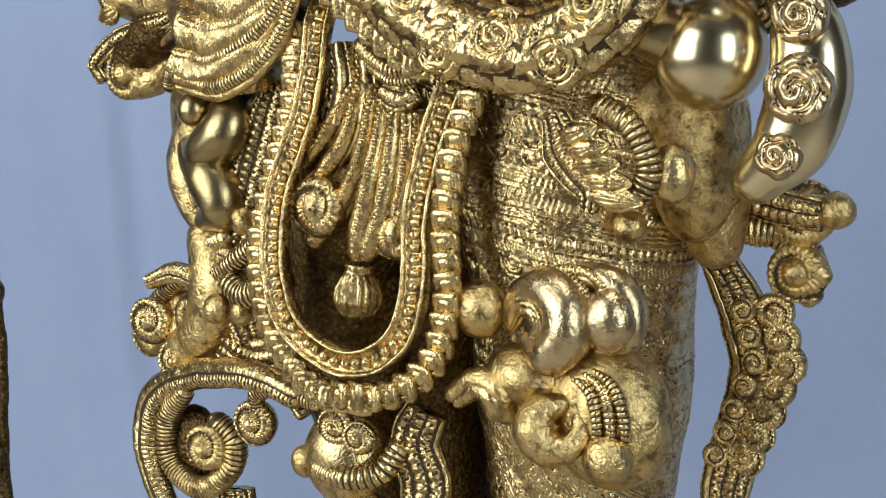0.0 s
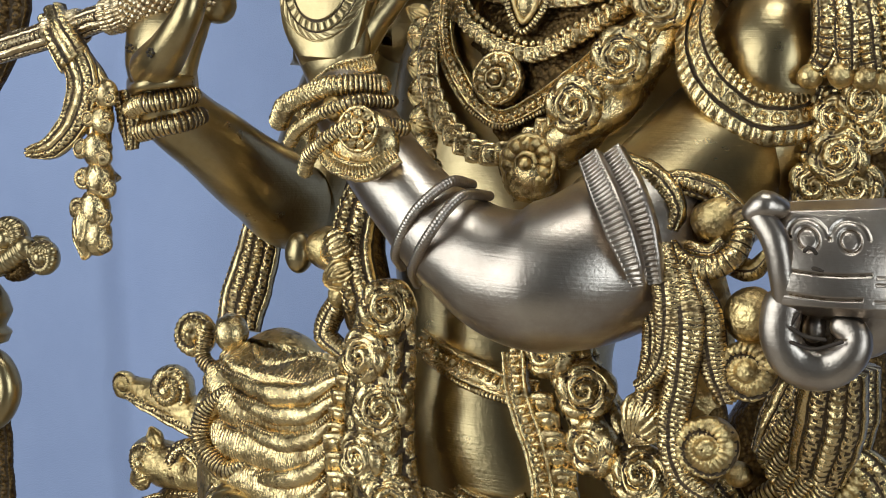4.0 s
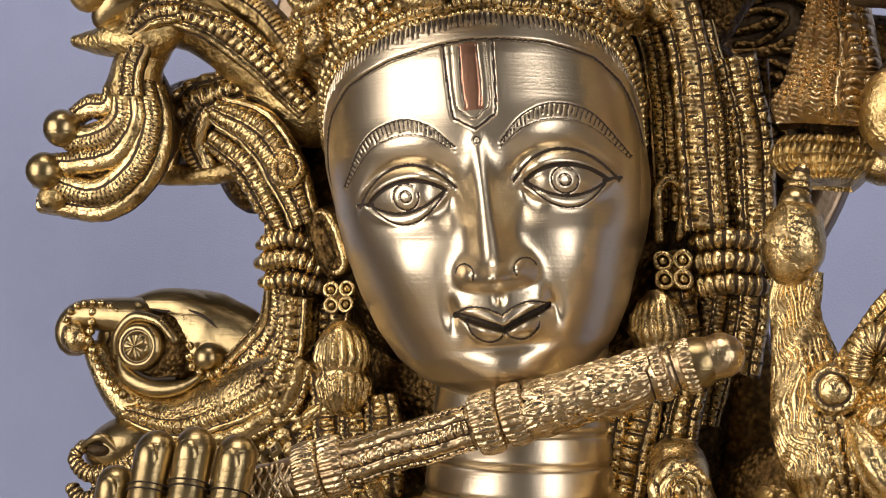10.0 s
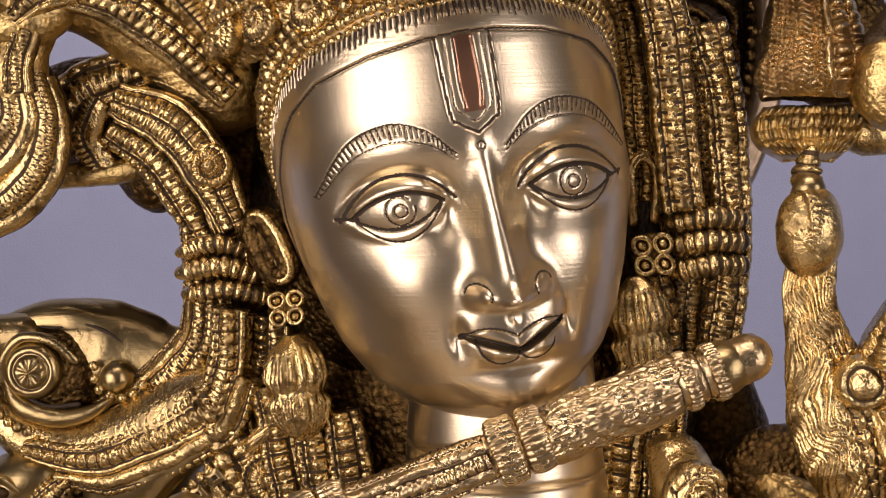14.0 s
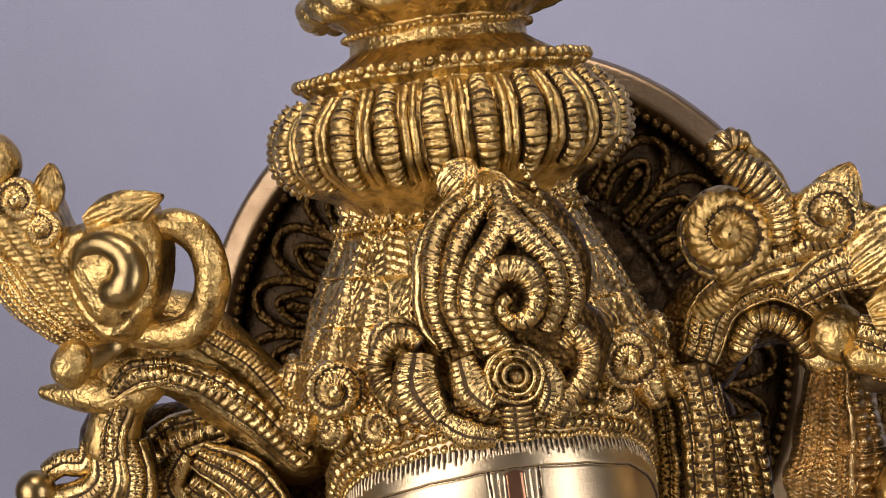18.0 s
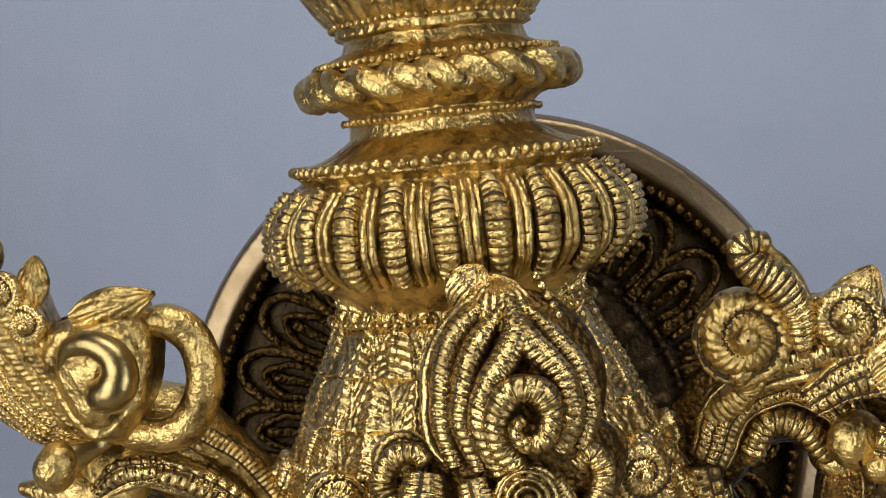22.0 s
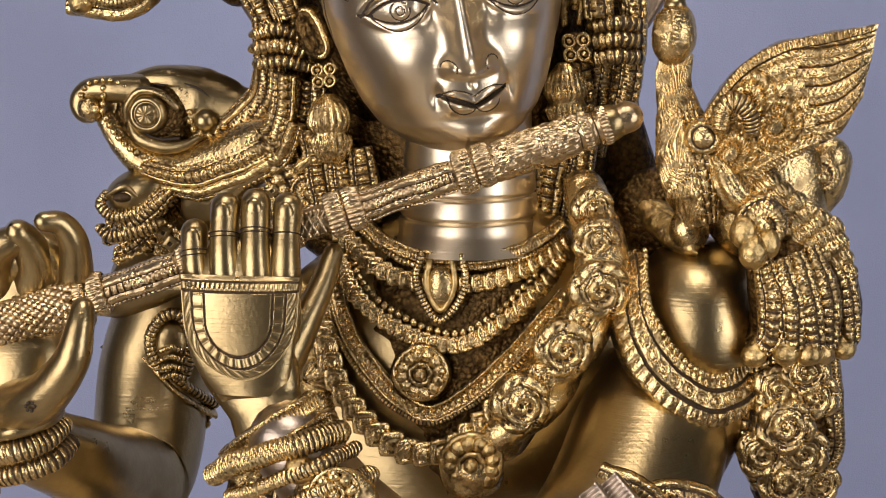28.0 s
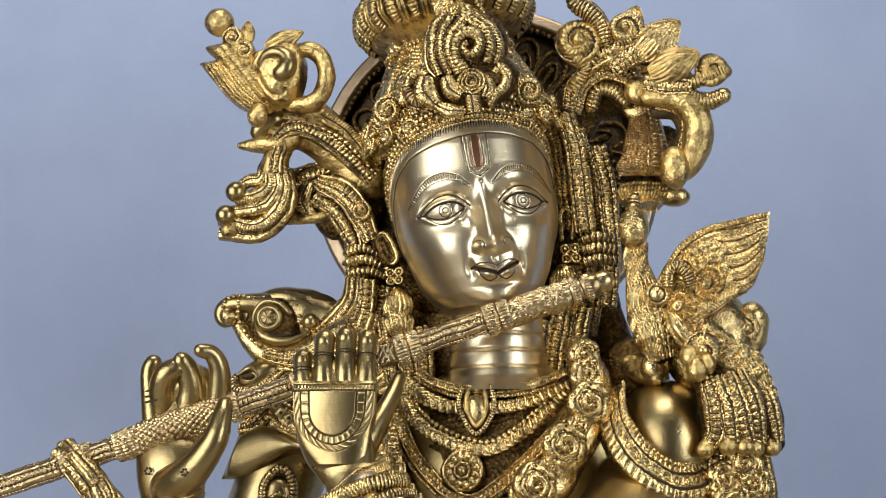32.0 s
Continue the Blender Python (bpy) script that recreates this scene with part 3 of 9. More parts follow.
def eye_lines():
    """The engraved strokes, as rows of points in the face's plane."""
    out = []
    for s in (-1, 1):
        e = np.array((s * 0.0222, -0.0125))
        t = np.linspace(-1, 1, 30)
        q = np.array((s, 1.0))
        out.append((e + np.stack([t * 0.0112, 0.0042 * (1 - np.abs(t) ** 2.2) - 0.0008 * t], 1) * q, 0.00044, 0.0007))
        out.append((e + np.stack([t * 0.0112, -0.0044 * (1 - t**2) - 0.0008 * t], 1) * q, 0.00036, 0.0005))
        out.append((e + np.stack([t * 0.0142, 0.0086 * (1 - np.abs(t) ** 2.2) - 0.0012 * t], 1) * q, 0.00034, 0.0006))
        out.append((e + np.stack([t * 0.0112, -0.0076 * (1 - t**2) - 0.0006 * t], 1) * q, 0.00028, 0.0004))
        out.append((e + np.stack([np.linspace(0.0100, 0.0150, 12), np.linspace(-0.0008, -0.0004, 12)], 1) * q, 0.0004, 0.0005))
        a = np.linspace(0, 2 * np.pi, 40)
        out.append((e + (-s * 0.0004, 0) + 0.0016 * np.stack([np.cos(a), np.sin(a)], 1), 0.00024, 0.0004))
        a = np.linspace(0.85, 2 * np.pi + 0.2, 40)
        out.append((e + (-s * 0.0004, 0) + 0.0036 * np.stack([np.cos(a), np.sin(a)], 1), 0.00024, 0.0004))
        b = np.linspace(0.2, np.pi * 1.2, 20)
        out.append((np.array((s * 0.0082, -0.0352)) + 0.0028 * np.stack([np.cos(b), np.sin(b)], 1) * q, 0.00024, 0.0004))
        arch = np.array([(s * 0.0062, -0.0018), (s * 0.0130, 0.0026), (s * 0.0215, 0.0042), (s * 0.0310, 0.0012), (s * 0.0402, -0.0075)])
        high = arch + np.array([(0, 0.0012), (0, 0.0034), (0, 0.0043), (s * 0.0006, 0.0038), (s * 0.0006, 0.0008)])
        out.append((arch, 0.00020, 0.0003))
        out.append((high, 0.00024, 0.0004))
        lo_row, hi_row = smooth(arch, 33)[0], smooth(high, 33)[0]
        for i, (p0, p1) in enumerate(zip(lo_row[1:], hi_row[1:])):
            v = 0.20 + 0.12 * ((i * 5) % 3)
            out.append((np.array([p0 * (1 - v) + p1 * v, p1 * 0.95 + p0 * 0.05 + (s * 0.0003, 0)]), 0.00022, 0.0004))
        out.append((np.array([(s * 0.0068, 0.0272), (s * 0.0060, 0.0090), (s * 0.0042, 0.0062), (0.0, 0.0034)]), 0.00030, 0.0005))
        out.append((np.array([(s * 0.0024, 0.0262), (s * 0.0026, 0.0150), (s * 0.0020, 0.0098)]), 0.00022, 0.0004))
        out.append((np.array([(s * 0.0046, 0.0268), (s * 0.0046, 0.0110), (s * 0.0024, 0.0080)]), 0.00018, 0.0003))
        lip = np.linspace(0, 1, 14)
        out.append((np.array([(0.0, -0.0471), (s * 0.0035, -0.0452), (s * 0.0075, -0.0442), (s * 0.0105, -0.0447), (s * 0.0126, -0.0455)]), 0.00028, 0.0004))
        out.append((np.array([(s * 0.0100, -0.0472), (s * 0.0097, -0.0500), (s * 0.0080, -0.0526), (s * 0.0048, -0.0543), (s * 0.0018, -0.0536), (0.0, -0.0518)]), 0.00030, 0.0004))
        out.append((np.stack([s * lip * 0.0122, -0.0508 + 0.0051 * lip**0.9], 1), 0.00042, 0.0007))
        out.append((np.array([(s * 0.0118, -0.0462), (s * 0.0126, -0.0458), (s * 0.0134, -0.0462)]), 0.00055, 0.0007))
    a = np.linspace(0, 2 * np.pi, 24)
    out.append((np.array((0, 0.0004)) + 0.0009 * np.stack([np.cos(a), np.sin(a)], 1), 0.00022, 0.0003))
    a = np.linspace(np.pi * 1.15, np.pi * 1.85, 12)
    out.append((np.array((0, 0.0086)) + 0.0022 * np.stack([np.cos(a), np.sin(a)], 1), 0.00020, 0.0003))
    return out


def sculpt_face():
    nu, nv = 520, 560
    th, zz = np.meshgrid(np.linspace(-1.75, 1.75, nu), np.linspace(HZ[0], HZ[-1], nv), indexing="ij")
    soft = lambda q: np.interp(zz, HZ, q)  # noqa: E731
    w, d = soft(HW), soft(HD)
    for _ in range(14):
        for q in (w, d):
            q[:, 1:-1] = (q[:, :-2] + q[:, 1:-1] * 2 + q[:, 2:]) / 4
    w = w * np.where(th > 0, 0.93, 1.0)
    x = w * np.sin(th)
    y = d * np.sign(np.cos(th)) * np.abs(np.cos(th)) ** 0.85 - 0.05
    front = np.clip(np.cos(th), 0, 1) ** 0.3
    sway = 0.0016 * np.clip(-zz / 0.04, 0, 1.3)
    rel = face_relief(x - sway, zz)
    # the polished border strip along the hairline, with a row of cut teeth on its outer side
    edge = np.interp(np.abs(th), LINE_A, LINE_Z)
    slope = np.interp(np.abs(th), LINE_A, np.gradient(LINE_Z, LINE_A * 0.047))
    off = (zz - edge) / np.sqrt(1 + slope**2)
    strip = 0.0011 / (1 + np.exp(-np.clip((off - 0.0002) / 0.00022, -40, 40)))
    ta = np.linspace(-1.75, 1.75, 900)
    run = np.cumsum(np.hypot(np.gradient(ta) * 0.047, np.gradient(np.interp(np.abs(ta), LINE_A, LINE_Z))))
    turn = np.interp(th, ta, run) / 0.0017
    jag = 0.0004 * np.sin(np.floor(turn) * 2.4)
    tooth = np.abs((turn % 1.0) - 0.5) * 2
    reach = np.clip((off - 0.0034 - jag) / 0.0028, 0, 1)
    cut_teeth = (tooth < reach * 0.55) & (off < 0.0075) & (off > 0.003)
    cut = np.zeros_like(x)
    for line, width, depth in eye_lines():
        p, _ = smooth(line, 0, 0.0004)
        lo, hi = p.min(0) - 0.0015, p.max(0) + 0.0015
        near = (x > lo[0]) & (x < hi[0]) & (zz > lo[1]) & (zz < hi[1]) & (np.abs(th) < 1.5)
        qx, qz = (x - sway)[near], zz[near]
        best = np.full(qx.shape, 1.0)
        for a in p:
            best = np.minimum(best, (qx - a[0]) ** 2 + (qz - a[1]) ** 2)
        cut[near] = np.maximum(cut[near], depth * np.exp(-best / (width * 1.15) ** 2))
    cut = np.where(off > 0.0002, 0, cut)
    groove = 0.0006 * np.exp(-((off / 0.00032) ** 2))
    g = at_face(x + np.sin(th) * strip, zz, y + (rel - cut) * front + strip * np.cos(th) - groove - 0.0004 * cut_teeth)
    dark = ((cut > 0.00016) | (groove > 0.00035) | cut_teeth)[:-1, :-1]
    # the forehead mark, coloured with its orange reflection
    mark = ((np.abs(x) < 0.0026) & (zz > 0.0086) & (off < -0.0008) & (np.cos(th) > 0))[:-1, :-1]
    k.sheet(g, PO, wrap=False, mats=np.where(dark, EN, np.where(mark, CU, PO)))


sculpt_face()
ball(k, at_face(0, -0.012, -0.052), (0.0470, 0.040, 0.054), PO, fine=2)
for off, lift, r, style in ((0.0082, 0.0008, 0.0013, 0), (0.0112, 0.0014, 0.0018, 1), (0.0150, 0.0018, 0.0023, 0), (0.0193, 0.0022, 0.0021, 1)):
    line = hair_row(off, lift)
    if style:
        tube(k, line, r, CH, ribs=r * 1.5, depth=0.35, seg=8, out=fn)
    else:
        beads(k, line, r, 1.8, CH, fn)

# the cap and the tall crown above it
CROWN, UP = np.array((-0.0118, 0.062, 0.9265)), unit((-0.115, 0.0, 0.993))


def crown_at(a, r, h):
    """A place on the crown: degrees round it from the front, radius, height."""
    x = unit(np.cross(UP, FRONT)) * -1
    y = np.cross(UP, x)
    y = y if y[1] < 0 else -y
    a = radians(a)
    return CROWN + UP * h + (x * math.sin(a) + y * math.cos(a) * (0.94 if h < 0.07 else 1.0)) * r


def sculpt_cap():
    """The cap under the crown: rows of chased leaves, hatched, each row standing over the next."""
    hp = np.array([0.006, 0.011, 0.018, 0.034, 0.048, 0.062, 0.072, 0.078])
    rp = np.array([0.051, 0.0565, 0.0575, 0.0520, 0.0462, 0.0392, 0.0350, 0.0365])
    a, h = np.meshgrid(np.linspace(0, 360, 900, endpoint=False), np.linspace(0.006, 0.078, 330), indexing="ij")
    rel = np.zeros_like(h)
    for i, (lo, hi, n) in enumerate(((0.006, 0.0185, 34), (0.0185, 0.0295, 30), (0.0295, 0.0415, 26), (0.0415, 0.0550, 22), (0.0550, 0.0680, 20), (0.0680, 0.080, 26))):
        v = np.clip((h - lo) / (hi - lo), 0, 1)
        u = (a * n / 360 + 0.5 * (i % 2) + 0.10 * np.sin(a * 0.21 + i)) % 1.0
        wide = np.sqrt(np.clip(1 - v**2, 0.001, 1)) * 0.52
        body = np.clip(1 - (np.abs(u - 0.5) / wide) ** 2.5, 0, 1)
        rib = 0.5 + 0.5 * np.abs(np.sin(np.pi * (v * 5.5 + np.abs(u - 0.5) * 3.0)))
        spine = np.exp(-(((u - 0.5) / 0.07) ** 2))
        edge = np.exp(-(((np.abs(u - 0.5) - wide * 0.82) / 0.06) ** 2)) * (v < 0.95)
        leaf = body * (0.45 + 0.35 * rib) + 0.35 * spine * body + 0.35 * edge
        hatch = 0.36 + 0.16 * np.abs(np.sin(np.pi * (v * 3.0 + u * 5.0 * (1 if i % 2 else -1)))) ** 0.5
        rel += np.where((h >= lo) & (h < hi), np.maximum(leaf, hatch * (1 - 0.6 * np.exp(-(((1 - v) / 0.06) ** 2)))), 0)
    r = np.interp(h, hp, rp) + 0.0030 * (rel - 0.6)
    x = unit(np.cross(UP, FRONT)) * -1
    y = np.cross(UP, x)
    y = y if y[1] < 0 else -y
    ar = np.radians(a)
    g = CROWN + UP * h[..., None] + (x * np.sin(ar)[..., None] + y * (np.cos(ar) * 0.94)[..., None]) * r[..., None]
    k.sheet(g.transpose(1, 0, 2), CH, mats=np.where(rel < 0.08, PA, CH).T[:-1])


sculpt_cap()
turned(k, CROWN, UP, [(0.033, 0.071), (0.037, 0.076), (0.045, 0.080, 0.5), (0.0502, 0.0855, .2), (0.0525, 0.092, .2), (0.0515, 0.098, .2), (0.047, 0.105, .2), (0.041, 0.108, 0.4), (0.044, 0.1105, 0.6), (0.044, 0.1125, 0.6), (0.034, 0.116, 0.5), (0.0275, 0.120), (0.0268, 0.1235), (0.028, 0.125), (0.027, 0.1265), (0.030, 0.129, 0.4), (0.034, 0.131, 0.4)], AU, flutes=36, cut=0.10, skew=0.0)
ring = np.array([crown_at(a, 0.0365, 0.1345) for a in range(0, 360, 12)])
tube(k, ring, 0.0056, AU, strands=2, pitch=0.0105, depth=0.45, seg=28, out=UP, closed=True, step=0.0006)
turned(k, CROWN, UP, [(0.033, 0.138, 0.5), (0.036, 0.1395, 0.6), (0.033, 0.142, 0.5), (0.027, 0.1445), (0.0258, 0.148), (0.0285, 0.149, 0.4), (0.028, 0.151), (0.031, 0.153, 0.5), (0.036, 0.160, 0.6), (0.037, 0.1615)], AU, flutes=44, cut=0.10)
for h, r, q in ((0.163, 0.0365, 0.0012), (0.1125, 0.0445, 0.0016), (0.078, 0.038, 0.0014), (0.152, 0.0292, 0.0011), (0.125, 0.0285, 0.001), (0.141, 0.0350, 0.0011)):
    beads(k, [crown_at(a, r, h) for a in range(0, 360, 15)], q, 2.1, AU, UP, closed=True)
for i in range(8):
    a = 45 * i + 4
    petal(k, crown_at(a + 22, 0.027, 0.163), crown_at(a + 22, 0.040, 0.218), 0.018, 0.35, crown_at(a + 22, 1, 0.3) - crown_at(a + 22, 0, 0.3), CH, veins=9, curl=0.0)
    petal(k, crown_at(a, 0.030, 0.1635), crown_at(a, 0.055, 0.203), 0.0165, 0.4, crown_at(a, 1, 0.3) - crown_at(a, 0, 0.3), CH, veins=8, curl=0.10)
# ribs and beads that run up and down the swelling of the crown
for i in range(24):
    a = 15 * i
    o = crown_at(a, 1, 0) - crown_at(a, 0, 0)
    row = ((0.0465, 0.081), (0.0522, 0.086), (0.0538, 0.092), (0.0526, 0.099), (0.0465, 0.106))
    brocade(k, [crown_at(a, r - 0.0004, h) for r, h in row], [.0050, .0068, .0074, .0068, .0050], 1, .0024, AU, o, kinds=(1,), lean=0.0)
    for e in (-1.3, 1.3):
        tube(k, [crown_at(a + 7.5 + e, r, h) for r, h in row], .0012, AU, seg=8, out=o)
# curls and bead rows laid over the cap's lower edge
for h, r, q in ((0.0195, 0.0588, 0.0015), (0.0300, 0.0545, 0.0012), (0.0690, 0.0385, 0.0013)):
    beads(k, [crown_at(a, r, h) for a in range(0, 360, 15)], q, 2.2, CH, UP, closed=True)
for i in range(14):
    a = -112 + 224 * i / 13
    o = crown_at(a, 1, 0.3) - crown_at(a, 0, 0)
    side = -1 if a < 0 else 1
    scroll(k, crown_at(a, 0.0585, 0.0140), 0.0058, 1.3, 200 if a < 0 else -20, -side, 0.2, o, CH)
    if i % 2:
        scroll(k, crown_at(a + 4, 0.0570, 0.0262), 0.0066, 1.4, 90, side, 0.22, o, CH, tail=[crown_at(a + 16 * side, 0.0580, 0.0215), crown_at(a + 10 * side, 0.0590, 0.0225)])
# brooch, fan and curled plume on the cap's front
mark = len(k.v)
# dark fillers behind brooch and plume, gap shade put into their colour
ball(k, (-0.0030, 0.0000, 0.9591), (0.026, 0.010, 0.018), GR)
ball(k, (-0.0054, 0.0020, 0.9774), (0.0230, 0.010, 0.026), GR, fine=2)
rosette(k, (-0.0024, -0.0130, 0.9528), 0.0085, fn, CH, 10)
for r in (0.0030, 0.0050, 0.0070):
    a = np.linspace(0, 2 * np.pi, 20, endpoint=False)
    tube(k, np.array((-0.0024, -0.0165, 0.9532)) + np.stack([np.cos(a), 0 * a, np.sin(a)], 1) * r, 0.0006, CH, seg=6, closed=True, step=0.001)
brocade(k, [(-0.0281, -0.0100, 0.9575), (-0.0282, -0.0130, 0.9494), (-0.0222, -0.0140, 0.9412)], [.010,.014,.008], 2, .004, CH, kinds=(1,), lean=.2)
brocade(k, [(-0.0161, -0.0120, 0.9564), (-0.0132, -0.0150, 0.9491), (-0.0083, -0.0150, 0.9450)], [.008,.011,.006], 2, .004, CH, kinds=(1,), lean=.2)
brocade(k, [(-0.0223, -0.0130, 0.9418), (-0.0152, -0.0140, 0.9381), (-0.0075, -0.0140, 0.9368)], [.006,.009,.006], 2, .003, CH, kinds=(1,), lean=.6)
brocade(k, [(-0.0025, -0.0140, 0.9457), (-0.0015, -0.0130, 0.9361)], .0085, 2, .003, CH, kinds=(1,), lean=0)
brocade(k, [(0.0033, -0.0120, 0.9567), (0.0069, -0.0130, 0.9506), (0.0049, -0.0140, 0.9437)], [.006,.008,.006], 2, .003, CH, kinds=(1,), lean=.3)
brocade(k, [(0.0090, -0.0060, 0.9597), (0.0131, -0.0060, 0.9633), (0.0165, -0.0060, 0.9584), (0.0151, -0.0080, 0.9515), (0.0098, -0.0110, 0.9462), (0.0071, -0.0120, 0.9399)], [.005,.0065,.0070,.0070,.0065,.005], 1, .003, CH, kinds=(1,), lean=0)
brocade(k, [(-0.0223, -0.0120, 0.9445), (-0.0339, -0.0080, 0.9459), (-0.0391, -0.0060, 0.9528), (-0.0369, -0.0060, 0.9599), (-0.0312, -0.0070, 0.9624), (-0.0276, -0.0080, 0.9601)], [.005,.0065,.0070,.0070,.0065,.005], 1, .003, CH, kinds=(1,), lean=0)
tube(k, [(-0.0224, -0.0070, 0.9597), (-0.0267, -0.0060, 0.9649), (-0.0282, -0.0060, 0.9747), (-0.0275, -0.0040, 0.9857), (-0.0229, -0.0010, 0.9948), (-0.0129, 0.0030, 1.0039)], .0016, CH, seg=8)
for pts, w in (([(-0.0204, -0.0080, 0.9598), (-0.0238, -0.0080, 0.9720), (-0.0234, -0.0070, 0.9858), (-0.0194, -0.0040, 0.9941), (-0.0118, 0.0010, 1.0014)], .0068), ([(-0.0144, -0.0100, 0.9598), (-0.0186, -0.0120, 0.9709), (-0.0181, -0.0110, 0.9832), (-0.0147, -0.0080, 0.9914), (-0.0094, -0.0030, 0.9990)], .0068), ([(-0.0092, -0.0120, 0.9597), (-0.0137, -0.0150, 0.9698), (-0.0125, -0.0150, 0.9800), (-0.0085, -0.0120, 0.9867), (-0.0059, -0.0090, 0.9928), (-0.0075, -0.0030, 1.0004)], .0076), ([(0.0056, -0.0110, 0.9649), (0.0082, -0.0120, 0.9726), (0.0067, -0.0120, 0.9814), (0.0025, -0.0110, 0.9868), (-0.0031, -0.0090, 0.9922), (-0.0066, -0.0030, 0.9990)], .0072), ([(0.0107, -0.0070, 0.9647), (0.0128, -0.0070, 0.9752), (0.0099, -0.0060, 0.9848), (0.0042, -0.0040, 0.9916), (-0.0036, 0.0000, 0.9991)], .0062)):
    brocade(k, pts, [w * .8, w, w, w, w * .5], 1, .0034, CH, kinds=(1,), lean=.5)
brocade(k, [(-0.0050, -0.0130, 0.9599), (-0.0098, -0.0160, 0.9672), (-0.0096, -0.0180, 0.9754), (-0.0056, -0.0180, 0.9805), (0.0002, -0.0180, 0.9798), (0.0031, -0.0180, 0.9747), (0.0016, -0.0190, 0.9694), (-0.0030, -0.0190, 0.9677), (-0.0057, -0.0200, 0.9712), (-0.0033, -0.0200, 0.9742)], [.006,.0078,.0080,.0080,.0078,.0074,.0066,.0058,.0046,.0030], 1, .0034, CH, kinds=(1,), lean=.2)
petal(k, (-0.0076, -0.0060, 0.9942), (-0.0115, 0.0040, 1.0068), 0.0075, 0.4, fn, CH, 6, 0)
beads(k, [(0.0132, -0.0060, 0.9598), (0.0133, -0.0050, 0.9751), (0.0092, -0.0030, 0.9889), (-0.0009, 0.0000, 1.0067)], 0.0013, 2.0, CH)
for s, c in ((-1, (-0.0529, 0.0060, 0.9462)), (1, (0.0279, 0.0120, 0.9540)), (-1, (-0.0345, -0.0020, 0.9589)), (1, (0.0156, 0.0020, 0.9620))):
    scroll(k, c, 0.0075, 1.5, 100, s, 0.2, fn, CH)
petal(k, (-0.0210, 0.0040, 0.9979), (-0.0145, 0.0040, 1.0095), 0.006, 0.4, fn, CH, 5)

settle(k, mark, 0.0016, 0.0055, 0.0022)

# the side columns of beaded strings from the crown to the shoulders
mark = len(k.v)
brocade(k, [(-0.0741, 0.0550, 0.9325), (-0.0782, 0.0580, 0.9098), (-0.0769, 0.0600, 0.8847), (-0.0767, 0.0620, 0.8637), (-0.0805, 0.0670, 0.8467), (-0.0979, 0.0740, 0.8298), (-0.1202, 0.0790, 0.8205), (-0.1375, 0.0820, 0.8245)], [.012,.013,.013,.014,.018,.021,.017,.008], 6, 0.004, CH)
tube(k, [(-0.0810, 0.0520, 0.8754), (-0.0696, 0.0500, 0.8775), (-0.0607, 0.0530, 0.8741)], 0.0030, CH, ribs=0.0026, depth=0.3)
tube(k, [(-0.0812, 0.0520, 0.8696), (-0.0694, 0.0500, 0.8710), (-0.0601, 0.0530, 0.8679)], 0.0034, CH, ribs=0.0028, depth=0.3)
tube(k, [(-0.0801, 0.0530, 0.8634), (-0.0697, 0.0510, 0.8644), (-0.0596, 0.0540, 0.8618)], 0.0030, CH, ribs=0.0026, depth=0.3)
brocade(k, [(-0.0579, 0.0580, 0.8557), (-0.0615, 0.0620, 0.8390), (-0.0801, 0.0680, 0.8213), (-0.1047, 0.0740, 0.8154)], [.012,.014,.014,.008], 4, 0.004, CH)
scroll(k, (-0.0707, 0.0460, 0.8993), 0.0060, 1.4, -60, 1, 0.24, FRONT, CH, tail=[(-0.0670, 0.0560, 0.8835), (-0.0702, 0.0550, 0.8896)])
tube(k, [(-0.0647, 0.0560, 0.8835), (-0.0564, 0.0530, 0.8803), (-0.0534, 0.0530, 0.8721), (-0.0568, 0.0550, 0.8656), (-0.0615, 0.0560, 0.8680), (-0.0646, 0.0570, 0.8773), (-0.0647, 0.0560, 0.8835)], 0.0018, CH, seg=8)
settle(k, mark, -0.004, 0.010, 0.001)
# right of the face
mark = len(k.v)
brocade(k, [(0.0360, 0.0450, 0.9532), (0.0430, 0.0500, 0.9308), (0.0460, 0.0560, 0.9026), (0.0465, 0.0600, 0.8817)], [.012,.013,.014,.014], 5, 0.004, CH)
brocade(k, [(0.0515, 0.0500, 0.9401), (0.0567, 0.0550, 0.9158), (0.0581, 0.0600, 0.8895), (0.0586, 0.0640, 0.8666), (0.0557, 0.0660, 0.8434), (0.0523, 0.0660, 0.8201)], [.012,.015,.017,.018,.018,.014], 6, 0.004, CH)
tube(k, [(0.0535, 0.0520, 0.8741), (0.0625, 0.0500, 0.8757), (0.0715, 0.0540, 0.8741)], 0.0034, CH, ribs=0.0028, depth=0.3)
tube(k, [(0.0536, 0.0520, 0.8677), (0.0627, 0.0500, 0.8692), (0.0716, 0.0540, 0.8681)], 0.0036, CH, ribs=0.0028, depth=0.3)
tube(k, [(0.0538, 0.0520, 0.8609), (0.0628, 0.0500, 0.8622), (0.0718, 0.0540, 0.8614)], 0.0034, CH, ribs=0.0028, depth=0.3)
ring_cluster(k, (0.0467, 0.0490, 0.8660), 0.0030)
tube(k, [(0.0419, 0.0540, 0.8756), (0.0415, 0.0520, 0.8889), (0.0453, 0.0520, 0.8937), (0.0490, 0.0530, 0.8890), (0.0479, 0.0550, 0.8757)], 0.0016, CH, seg=8)
